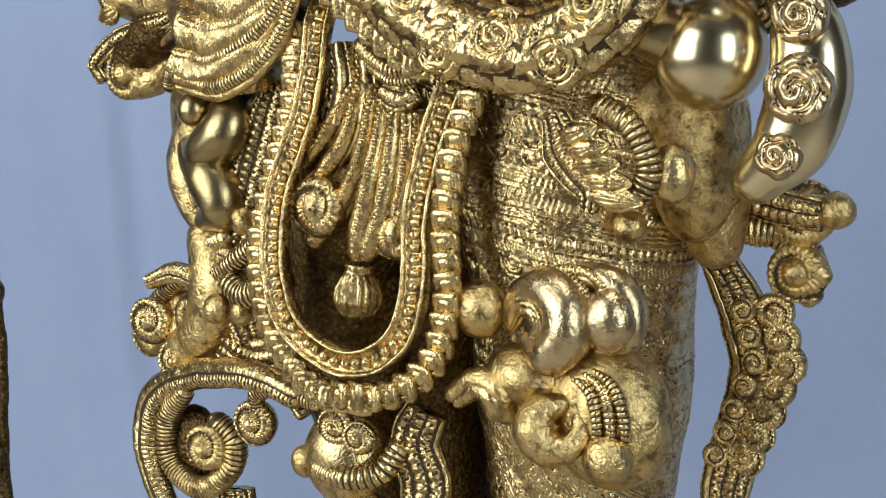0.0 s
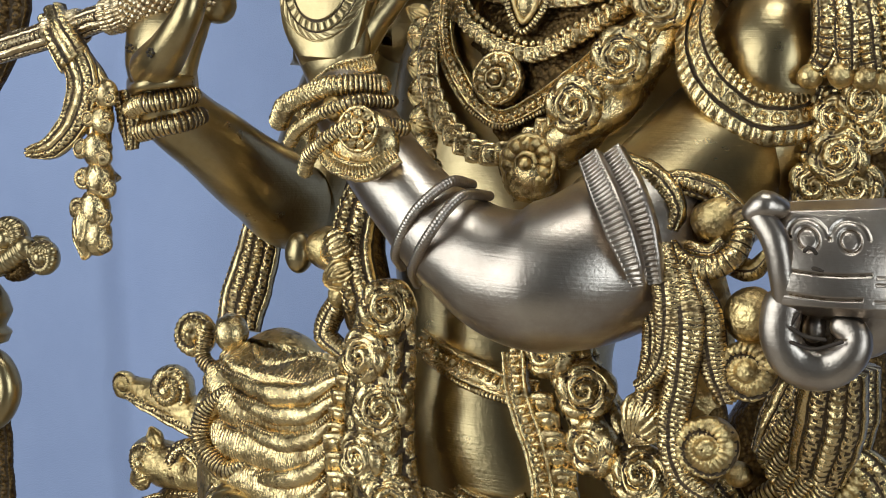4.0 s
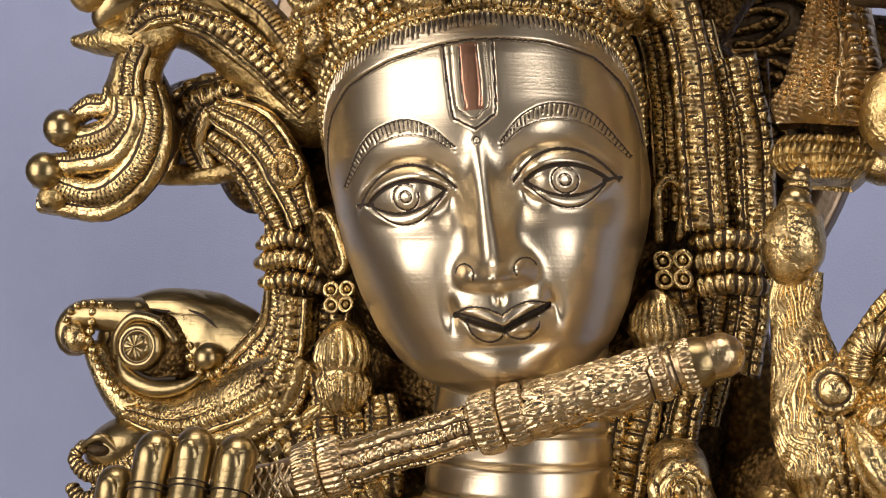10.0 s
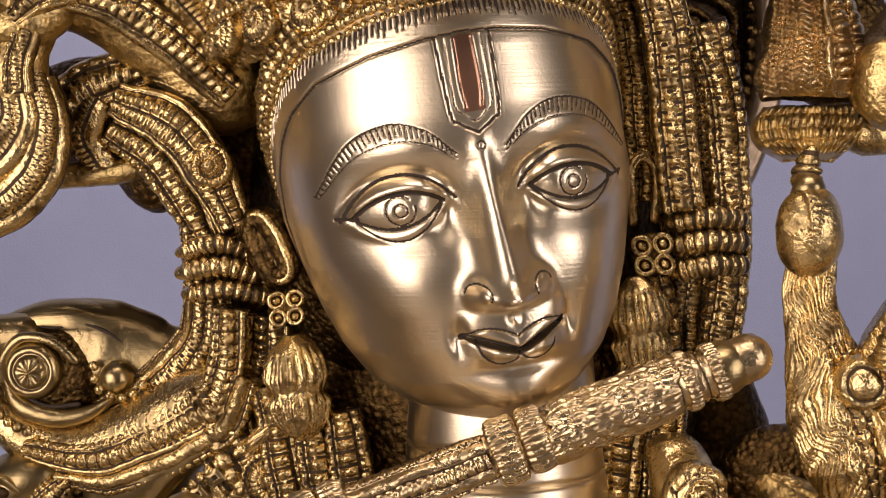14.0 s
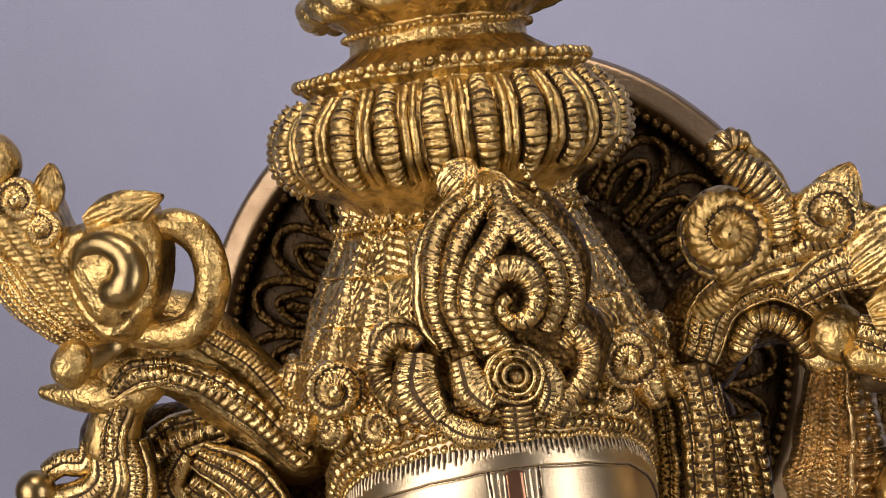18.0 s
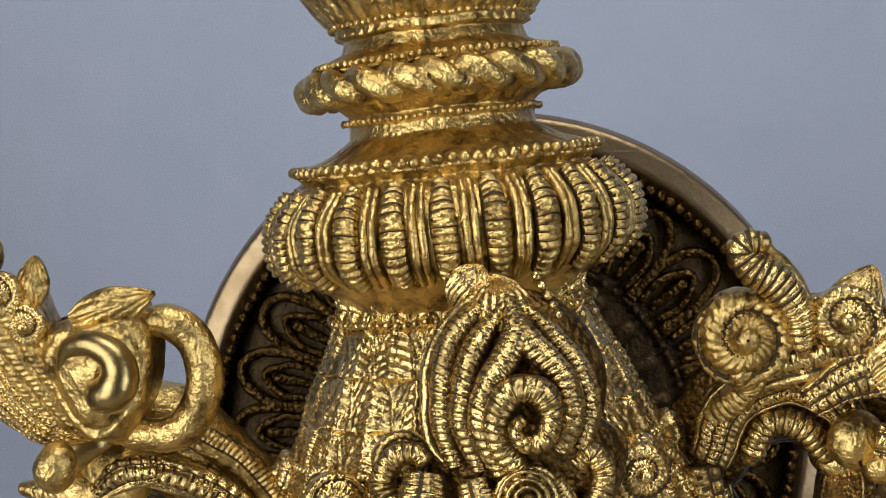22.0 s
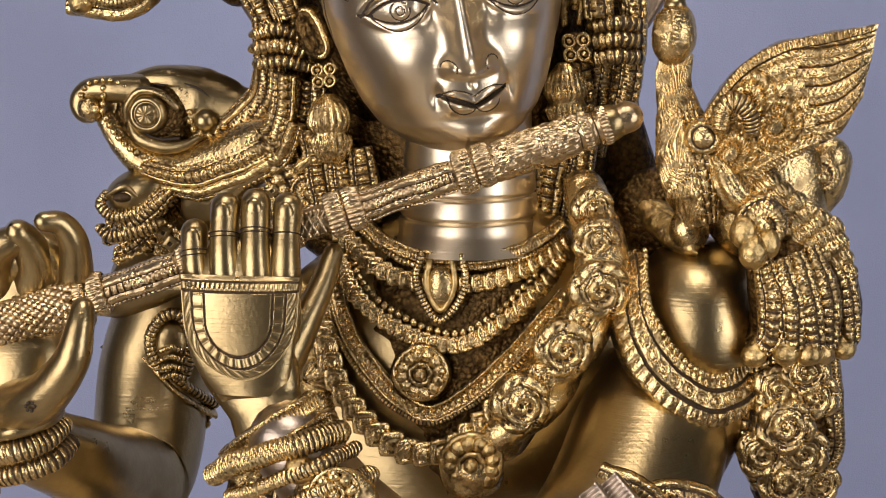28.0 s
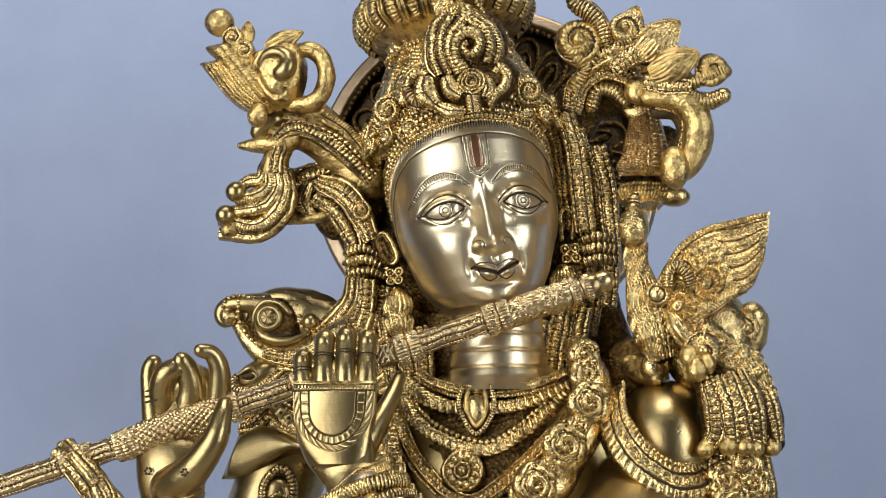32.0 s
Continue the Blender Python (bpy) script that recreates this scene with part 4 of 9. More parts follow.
turned(k, (0.0415, 0.0520, 0.8600), (0.06, 0, -1), [(0.003, 0), (0.006, 0.003), (0.0085, 0.007, 1), (0.0095, 0.012, 1), (0.0075, 0.016), (0.0092, 0.019, 1), (0.008, 0.024, 1), (0.005, 0.028), (0.002, 0.030)], CH, flutes=20, cut=0.18)
for pts in ([(0.0470, 0.0420, 0.9480), (0.0520, 0.0440, 0.9250), (0.0540, 0.0480, 0.8980), (0.0555, 0.0500, 0.8780)], [(0.0640, 0.0520, 0.9300), (0.0690, 0.0560, 0.9060), (0.0700, 0.0580, 0.8800), (0.0690, 0.0600, 0.8600), (0.0650, 0.0620, 0.8350)], [(0.0450, 0.0560, 0.8600), (0.0480, 0.0560, 0.8420), (0.0440, 0.0560, 0.8240)]):
    brocade(k, pts, .0125, 3, .004, CH, kinds=(2, 1, 2))
settle(k, mark, 0.001, 0.010, 0.003)
# ear and ear drop beside the cheek
mark = len(k.v)
tube(k, [(-0.0614, 0.0524, 0.8814), (-0.0582, 0.0508, 0.8827), (-0.0554, 0.0492, 0.8802), (-0.0523, 0.0484, 0.8743), (-0.0512, 0.0484, 0.8692), (-0.0535, 0.0492, 0.8668), (-0.0569, 0.0508, 0.8679), (-0.0595, 0.0516, 0.8727)], .0036, GR, seg=16, closed=True)
tube(k, [(-0.0622, 0.0506, 0.8825), (-0.0585, 0.0487, 0.8841), (-0.0554, 0.0469, 0.8811), (-0.0517, 0.0459, 0.8743), (-0.0504, 0.0459, 0.8684), (-0.0531, 0.0469, 0.8656), (-0.0570, 0.0487, 0.8669), (-0.0600, 0.0497, 0.8724)], .0014, CH, seg=10, closed=True)
ball(k, (-0.0560, 0.0540, 0.8748), (.0058, .0062, .0100), GR, turn=(0, -22, 0))
# dark ball in place of the ear's hollow, its shade put into the colour
ball(k, (-0.0556, 0.0525, 0.8745), (.0018, .0058, .0062), PA, turn=(0, -22, 0))
tube(k, [(-0.0585, 0.0495, 0.8808), (-0.0556, 0.0485, 0.8750), (-0.0540, 0.0480, 0.8690)], .0009, CH, seg=8)
ring_cluster(k, (-0.0524, 0.0460, 0.8579), 0.0026)
turned(k, (-0.0514, 0.0460, 0.8504), (0.06, 0, -1), [(0.003, 0), (0.006, 0.003), (0.0085, 0.007, 1), (0.0095, 0.012, 1), (0.0075, 0.016), (0.0092, 0.019, 1), (0.008, 0.024, 1), (0.005, 0.028), (0.002, 0.030)], CH, flutes=18, cut=0.18)

settle(k, mark, -0.003, 0.007, 0.002)

# left crest: stem, creature with a beak, tail of curled strips, flower and ring
mark = len(k.v)
tube(k, [(-0.0703, 0.0600, 0.9226), (-0.0867, 0.0540, 0.9390), (-0.0993, 0.0480, 0.9512), (-0.1105, 0.0440, 0.9573), (-0.1204, 0.0400, 0.9623)], [.016,.014,.015,.017,.013], AU, flat=.7, seg=24)
brocade(k, [(-0.0657, 0.0460, 0.9187), (-0.0792, 0.0400, 0.9326), (-0.0930, 0.0350, 0.9436), (-0.1055, 0.0320, 0.9477)], [.010,.012,.012,.010], 3, .004, CH)
brocade(k, [(-0.0673, 0.0460, 0.9301), (-0.0807, 0.0420, 0.9474), (-0.0952, 0.0380, 0.9576)], [.010,.010,.008], 2, .003, AU, kinds=(0, 1))
ball(k, (-0.1161, 0.0360, 0.9456), (0.0115, 0.009, 0.0105), AU)
brocade(k, [(-0.1032, 0.0300, 0.9483), (-0.1126, 0.0280, 0.9472), (-0.1201, 0.0290, 0.9415)], [.008,.010,.006], 3, .003, CH)
tube(k, [(-0.1159, 0.0340, 0.9411), (-0.1280, 0.0340, 0.9408), (-0.1433, 0.0360, 0.9408)], [.0075,.0058,.0022], AU, seg=16)
tube(k, [(-0.1226, 0.0360, 0.9564), (-0.1296, 0.0340, 0.9510), (-0.1319, 0.0340, 0.9479)], [.008,.007,.005], SM, seg=14)
tube(k, [(-0.1185, 0.0380, 0.9439), (-0.1217, 0.0380, 0.9334), (-0.1237, 0.0380, 0.9240)], [.010,.008,.009], AU)
brocade(k, [(-0.1170, 0.0300, 0.9384), (-0.1197, 0.0300, 0.9302), (-0.1210, 0.0310, 0.9220)], [.008,.008,.009], 3, .003, CH)
tube(k, [(-0.1257, 0.0450, 0.9271), (-0.1232, 0.0460, 0.9133), (-0.1314, 0.0460, 0.9016), (-0.1487, 0.0460, 0.8974)], [.010,.012,.012,.008], GR, seg=16)
for i, (pts, r) in enumerate((([(-0.1160, 0.0400, 0.9262), (-0.1140, 0.0400, 0.9104), (-0.1189, 0.0400, 0.8968), (-0.1331, 0.0400, 0.8869), (-0.1570, 0.0400, 0.8889)], .0042), ([(-0.1178, 0.0360, 0.9268), (-0.1164, 0.0360, 0.9111), (-0.1231, 0.0360, 0.8980), (-0.1357, 0.0360, 0.8917), (-0.1559, 0.0360, 0.8972)], .0046), ([(-0.1211, 0.0340, 0.9255), (-0.1205, 0.0340, 0.9130), (-0.1276, 0.0340, 0.9037), (-0.1385, 0.0340, 0.9012), (-0.1521, 0.0340, 0.9006)], .0040), ([(-0.1254, 0.0340, 0.9246), (-0.1257, 0.0340, 0.9152), (-0.1315, 0.0340, 0.9100), (-0.1413, 0.0340, 0.9084), (-0.1464, 0.0340, 0.9112)], .0044), ([(-0.1291, 0.0360, 0.9260), (-0.1313, 0.0360, 0.9197), (-0.1376, 0.0360, 0.9192), (-0.1430, 0.0360, 0.9163)], .0040))):
    brocade(k, pts, [r * 1.5, r * 2, r * 2.2, r * 2.1, r * 1.8], 2, r * .9, CH, kinds=(1, 0) if i % 2 else (0, 1))
ball(k, (-0.1449, 0.0310, 0.9119), 0.0062, SM)
ball(k, (-0.1514, 0.0320, 0.8983), 0.0062, SM)
ball(k, (-0.1505, 0.0360, 0.8902), 0.0050, AU)
ball(k, (-0.1104, 0.0660, 0.9175), (.023, .010, .016), GR, fine=2)
ball(k, (-0.0918, 0.0660, 0.9107), (.016, .010, .024), GR, fine=2)
brocade(k, [(-0.0920, 0.0560, 0.9278), (-0.1076, 0.0540, 0.9236), (-0.1182, 0.0540, 0.9130), (-0.1209, 0.0540, 0.9001)], [.012,.016,.014,.010], 3, 0.004, CH)
brocade(k, [(-0.1039, 0.0520, 0.9201), (-0.1095, 0.0540, 0.9097), (-0.1054, 0.0560, 0.9002)], [.008,.010,.010], 2, .003, CH)
tube(k, [(-0.1258, 0.0540, 0.8995), (-0.1102, 0.0560, 0.8987), (-0.0958, 0.0560, 0.9002)], .0036, AU)
brocade(k, [(-0.0992, 0.0500, 0.9198), (-0.0825, 0.0480, 0.9109), (-0.0740, 0.0480, 0.8984), (-0.0675, 0.0500, 0.8821)], [.010,.016,.015,.010], 4, 0.004, CH, kinds=(0, 2, 1))
brocade(k, [(-0.1023, 0.0540, 0.9118), (-0.0901, 0.0540, 0.9032), (-0.0811, 0.0560, 0.8886), (-0.0771, 0.0580, 0.8782)], [.010,.014,.013,.010], 3, 0.004, CH)

settle(k, mark, -0.002, 0.011, 0.001)
# creature's head over the stem: stalk with a round knob, leaf, carved block with a polished comma, ring
ruled(k, [(-0.1658, 0.0300, 0.9895), (-0.1569, 0.0300, 0.9775), (-0.1459, 0.0320, 0.9645), (-0.1323, 0.0360, 0.9558)], [(-0.1481, 0.0280, 0.9905), (-0.1404, 0.0280, 0.9792), (-0.1307, 0.0300, 0.9688), (-0.1170, 0.0360, 0.9593)], lambda u, v: (0.3 + 0.7 * np.abs(np.sin(np.pi * (v * 6 + u * 1.2))) ** 0.5) * (0.65 + 0.35 * np.abs(np.sin(np.pi * u * 30)) ** 0.5), .0024, .0060, .008, FRONT, CH, 120, 90)
ruled(k, [(-0.1612, 0.0260, 0.9973), (-0.1526, 0.0270, 0.9877), (-0.1440, 0.0290, 0.9753), (-0.1335, 0.0340, 0.9615)], [(-0.1353, 0.0260, 1.0036), (-0.1306, 0.0260, 0.9928), (-0.1251, 0.0280, 0.9799), (-0.1148, 0.0340, 0.9604)], lambda u, v: (0.35 + 0.65 * np.abs(np.sin(np.pi * (v * 4 - u * 0.8))) ** 0.5) * (0.7 + 0.3 * np.abs(np.sin(np.pi * u * 26)) ** 0.5), .0022, .0060, .010, FRONT, AU, 120, 90)
ball(k, (-0.1517, 0.0240, 1.0117), (.0088, .0082, .0085), AU, fine=2)
for p, r in (((-0.1430, 0.0215, 1.0005), 0.0062), ((-0.1363, 0.0215, 0.9925), 0.0055)):
    scroll(k, p, r, 1.2, 60, 1, .3, FRONT, CH)
petal(k, (-0.1355, 0.0240, 0.9974), (-0.1340, 0.0240, 1.0112), .0045, .5, FRONT, AU, 5, 0)
ruled(k, [(-0.1313, 0.0260, 0.9929), (-0.1325, 0.0250, 0.9830), (-0.1290, 0.0270, 0.9713), (-0.1228, 0.0320, 0.9596)], [(-0.1069, 0.0260, 0.9988), (-0.1024, 0.0250, 0.9878), (-0.1041, 0.0270, 0.9731), (-0.1110, 0.0320, 0.9589)], lambda u, v: 0.75 + 0.10 * np.sin(u * 25 + v * 9) - 0.5 * np.exp(-(((np.hypot(u - 0.45, v - 0.5) - 0.40) / 0.05) ** 2)), .0022, .0080, .014, FRONT, AU, 90, 70)
petal(k, (-0.1236, 0.0220, 0.9938), (-0.1013, 0.0220, 1.0019), .0055, .6, FRONT, AU, 4, 0)
tube(k, [(-0.1259, 0.0200, 0.9817), (-0.1233, 0.0180, 0.9870), (-0.1168, 0.0160, 0.9887), (-0.1107, 0.0150, 0.9859), (-0.1086, 0.0145, 0.9809), (-0.1102, 0.0140, 0.9764), (-0.1134, 0.0150, 0.9752)], [.0014, .0026, .0034, .0040, .0048, .0056, .0050], SM, seg=18)
tube(k, [(-0.1078, 0.0300, 0.9926), (-0.0990, 0.0300, 0.9933), (-0.0919, 0.0310, 0.9873), (-0.0895, 0.0320, 0.9771), (-0.0926, 0.0330, 0.9673), (-0.1001, 0.0330, 0.9612), (-0.1114, 0.0340, 0.9619)], [.0040, .0050, .0052, .0052, .0052, .0050, .0044], AU, seg=20)
ball(k, (-0.0994, 0.0360, 0.9613), (.0070, .0060, .0050), AU)
ball(k, (-0.1291, 0.0240, 0.9534), (.0060, .0055, .0072), AU, fine=2, turn=(0, 20, 0))

# right crest: curls, leaves, hanging trunk and loop
mark = len(k.v)
scroll(k, (0.0611, 0.0200, 0.9829), 0.0125, 1.5, -90, -1, 0.28, FRONT, AU, ribs=0.0022, tail=[(0.0558, 0.0350, 0.9584), (0.0644, 0.0260, 0.9688)])
scroll(k, (0.0888, 0.0180, 0.9881), 0.0090, 1.3, -100, -1, 0.28, FRONT, CH, ribs=0.002, tail=[(0.0773, 0.0260, 0.9694), (0.0809, 0.0220, 0.9780)])
petal(k, (0.0961, 0.0180, 0.9709), (0.1195, 0.0160, 0.9903), 0.011, 0.4, FRONT, CH, 6, 0)
petal(k, (0.1013, 0.0160, 0.9587), (0.1294, 0.0120, 0.9697), 0.010, 0.5, FRONT, AU, 6, 0)
scroll(k, (0.1362, 0.0180, 0.9604), 0.0090, 0.9, 190, -1, 0.42, FRONT, AU, ball_end=0, tail=[(0.1173, 0.0220, 0.9556), (0.1249, 0.0200, 0.9546)])
tube(k, [(0.1143, 0.0220, 0.9575), (0.1244, 0.0220, 0.9454), (0.1337, 0.0220, 0.9431), (0.1421, 0.0200, 0.9452)], [.006,.006,.006,.005], CH, ribs=0.0022)
brocade(k, [(0.0549, 0.0360, 0.9454), (0.0608, 0.0340, 0.9618), (0.0755, 0.0320, 0.9692), (0.0890, 0.0310, 0.9640), (0.0955, 0.0310, 0.9530)], [.012,.014,.014,.013,.010], 5, 0.004, CH)
tube(k, [(0.0663, 0.0360, 0.9475), (0.0716, 0.0340, 0.9568), (0.0808, 0.0330, 0.9553), (0.0864, 0.0330, 0.9490)], .0042, CH, ribs=0.0024)
tube(k, [(0.0993, 0.0220, 0.9473), (0.1165, 0.0220, 0.9453), (0.1260, 0.0240, 0.9353), (0.1263, 0.0260, 0.9202), (0.1188, 0.0280, 0.9066), (0.1090, 0.0280, 0.9025)], [.005,.0065,.0085,.0088,.0080,.006], AU, seg=18)
brocade(k, [(0.1040, 0.0260, 0.9429), (0.1165, 0.0260, 0.9410), (0.1216, 0.0260, 0.9335), (0.1202, 0.0280, 0.9210), (0.1118, 0.0280, 0.9103)], [.006,.008,.010,.010,.008], 3, .004, CH)
ball(k, (0.1062, 0.0580, 0.9203), (.018, .008, .020), GR)
tube(k, [(0.0548, 0.0560, 0.9423), (0.0639, 0.0560, 0.9572), (0.0805, 0.0560, 0.9645), (0.0993, 0.0540, 0.9621), (0.1184, 0.0480, 0.9607)], [.014,.016,.018,.018,.012], GR, flat=.6, seg=20)
brocade(k, [(0.0615, 0.0340, 0.9709), (0.0749, 0.0280, 0.9793), (0.0909, 0.0260, 0.9815), (0.1096, 0.0240, 0.9763)], [.020,.026,.026,.020], 6, .008, CH)
brocade(k, [(0.0800, 0.0220, 0.9650), (0.0932, 0.0200, 0.9732), (0.1089, 0.0180, 0.9741), (0.1210, 0.0180, 0.9674)], [.010,.014,.014,.010], 4, .004, CH)
brocade(k, [(0.0982, 0.0200, 0.9550), (0.1104, 0.0180, 0.9526), (0.1244, 0.0180, 0.9503)], [.010,.014,.010], 3, .004, CH)
tube(k, [(0.1039, 0.0280, 0.9401), (0.1151, 0.0300, 0.9381), (0.1191, 0.0320, 0.9268), (0.1119, 0.0320, 0.9159)], .004, PA)
ball(k, (0.0945, 0.0270, 0.9535), (0.0085, 0.006, 0.0085), AU, fine=2)

settle(k, mark, -0.003, 0.018, 0.007)

# hooked leaf over the large curl, and the pointed leaf beside it
tube(k, [(0.0743, 0.0360, 0.9872), (0.0716, 0.0350, 0.9977), (0.0656, 0.0340, 1.0057), (0.0597, 0.0340, 1.0094), (0.0563, 0.0340, 1.0133), (0.0581, 0.0340, 1.0164), (0.0619, 0.0340, 1.0167)], [.0030, .0048, .0054, .0056, .0052, .0044, .0030], CH, ribs=.0022, depth=.22, seg=16)
tube(k, [(0.0759, 0.0380, 0.9920), (0.0741, 0.0380, 1.0008), (0.0693, 0.0380, 1.0081), (0.0645, 0.0380, 1.0137), (0.0634, 0.0380, 1.0178)], [.0016, .0026, .0028, .0024, .0014], AU, seg=12)
petal(k, (0.0832, 0.0400, 0.9878), (0.0938, 0.0400, 1.0095), .0085, .5, FRONT, CH, 6, 0)


def trunk_bands(u, v):
    w = v + 0.012 * np.sin(u * 9)
    fine = 0.35 + 0.65 * np.abs(np.sin(np.pi * (u * 24 + 0.3 * np.sin(w * 40)))) ** 0.5
    bold = 0.25 + 0.95 * np.abs(np.sin(np.pi * (u * 13 + 0.5 * w))) ** 0.5
    bead = 0.3 + 0.9 * np.abs(np.sin(np.pi * u * 30)) ** 0.6
    h = np.select([w > 0.66, w > 0.56, w > 0.50, w > 0.30], [bold, 0.95 + 0 * u, bead, fine], fine * (0.6 + 0.4 * np.abs(np.sin(np.pi * w * 14))))
    edges = np.array((-0.03, 0.16, 0.30, 0.50, 0.56, 0.66, 0.84, 1.03))
    f = np.interp(w, edges, np.arange(8.0)) % 1.0
    h = h * (0.30 + 0.70 * np.clip(np.sin(np.pi * f), 0, 1) ** 0.5)
    return h * (1 - 0.7 * np.exp(-(((u - 0.62) / 0.012) ** 2)))


ball(k, (0.0936, 0.0600, 0.9531), (.0125, .0060, .0085), CH, fine=2)
ruled(k, [(0.0860, 0.0640, 0.9503), (0.0835, 0.0600, 0.9401), (0.0809, 0.0570, 0.9306), (0.0796, 0.0540, 0.9237), (0.0765, 0.0500, 0.9171), (0.0779, 0.0470, 0.9109)], [(0.1032, 0.0640, 0.9514), (0.1049, 0.0600, 0.9405), (0.1067, 0.0570, 0.9311), (0.1074, 0.0540, 0.9243), (0.1080, 0.0500, 0.9161), (0.1074, 0.0470, 0.9092)], trunk_bands, .0044, .0075, .008, (-0.1, -1, 0.12), PL, 220, 120, .05)
ruled(k, [(0.0797, 0.0570, 0.9085), (0.0760, 0.0550, 0.9038), (0.0771, 0.0540, 0.8985), (0.0841, 0.0550, 0.8935)], [(0.1056, 0.0570, 0.9080), (0.1067, 0.0550, 0.9040), (0.1036, 0.0540, 0.8976), (0.0985, 0.0550, 0.8931)], lambda u, v: (0.35 + 0.65 * np.abs(np.sin(np.pi * v * 15)) ** 0.5) * (0.6 + 0.4 * np.abs(np.sin(np.pi * u * 5)) ** 0.5), .0030, .0060, .008, (-0.1, -1, 0.1), AU, 110, 120)
ball(k, (0.1092, 0.0412, 0.9124), (.0085, .0080, .0125), AU, fine=2)
ball(k, (0.1091, 0.0584, 0.8992), (.0090, .0070, .0062), CH)
ruled(k, [(0.0536, 0.0740, 0.9047), (0.0614, 0.0740, 0.9127), (0.0674, 0.0720, 0.9223), (0.0678, 0.0700, 0.9338)], [(0.0649, 0.0700, 0.8993), (0.0702, 0.0700, 0.9053), (0.0745, 0.0680, 0.9157), (0.0746, 0.0660, 0.9330)], lambda u, v: 0.25 + 0.75 * np.abs(np.sin(np.pi * u * 9)) ** 0.4, .0022, .0020, .006, FRONT, GR, 100, 40)

# ---- neck ----
turned(k, (0.0027, 0.0540, 0.7928), (0.02, 0, 1), [(0.034, -0.004), (0.0300, 0.004), (0.0288, 0.0085), (0.0276, 0.0092), (0.0286, 0.0105), (0.0280, 0.0180), (0.0268, 0.0187), (0.0278, 0.020), (0.0272, 0.0275), (0.026, 0.0282), (0.027, 0.0295), (0.026, 0.040), (0.025, 0.060)], PO, seg=72)
# the dark hair behind the side strings, gap shade put into its colour
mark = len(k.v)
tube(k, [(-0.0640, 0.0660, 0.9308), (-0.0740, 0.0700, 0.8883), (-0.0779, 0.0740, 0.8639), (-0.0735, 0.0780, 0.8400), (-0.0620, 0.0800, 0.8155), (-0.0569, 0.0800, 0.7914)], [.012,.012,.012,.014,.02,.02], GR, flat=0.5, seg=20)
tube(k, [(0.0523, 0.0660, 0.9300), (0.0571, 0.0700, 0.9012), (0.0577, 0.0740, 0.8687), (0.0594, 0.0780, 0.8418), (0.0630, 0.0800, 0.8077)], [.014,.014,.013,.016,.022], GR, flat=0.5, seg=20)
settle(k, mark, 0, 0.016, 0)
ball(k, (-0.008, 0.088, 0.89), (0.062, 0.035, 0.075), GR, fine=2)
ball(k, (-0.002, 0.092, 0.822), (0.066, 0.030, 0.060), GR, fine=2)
brocade(k, [(-0.0793, 0.0660, 0.8386), (-0.0756, 0.0700, 0.8181), (-0.0625, 0.0720, 0.7970)], [.016,.020,.020], 4, .005, CH)
for pts in ([(-0.0529, 0.0600, 0.8394), (-0.0493, 0.0580, 0.8186), (-0.0481, 0.0560, 0.7981)], [(-0.0631, 0.0640, 0.8363), (-0.0601, 0.0620, 0.8170), (-0.0572, 0.0600, 0.7978)], [(-0.0421, 0.0560, 0.8297), (-0.0400, 0.0560, 0.8136), (-0.0393, 0.0540, 0.7980)], [(0.0418, 0.0600, 0.8384), (0.0364, 0.0580, 0.8166), (0.0325, 0.0560, 0.7932)], [(0.0528, 0.0640, 0.8372), (0.0481, 0.0620, 0.8152), (0.0449, 0.0600, 0.7915)], [(0.0306, 0.0560, 0.8300), (0.0272, 0.0560, 0.8111), (0.0252, 0.0540, 0.7941)]):
    brocade(k, pts, [.011, .013, .012], 3, .004, CH, kinds=(1, 2, 1))


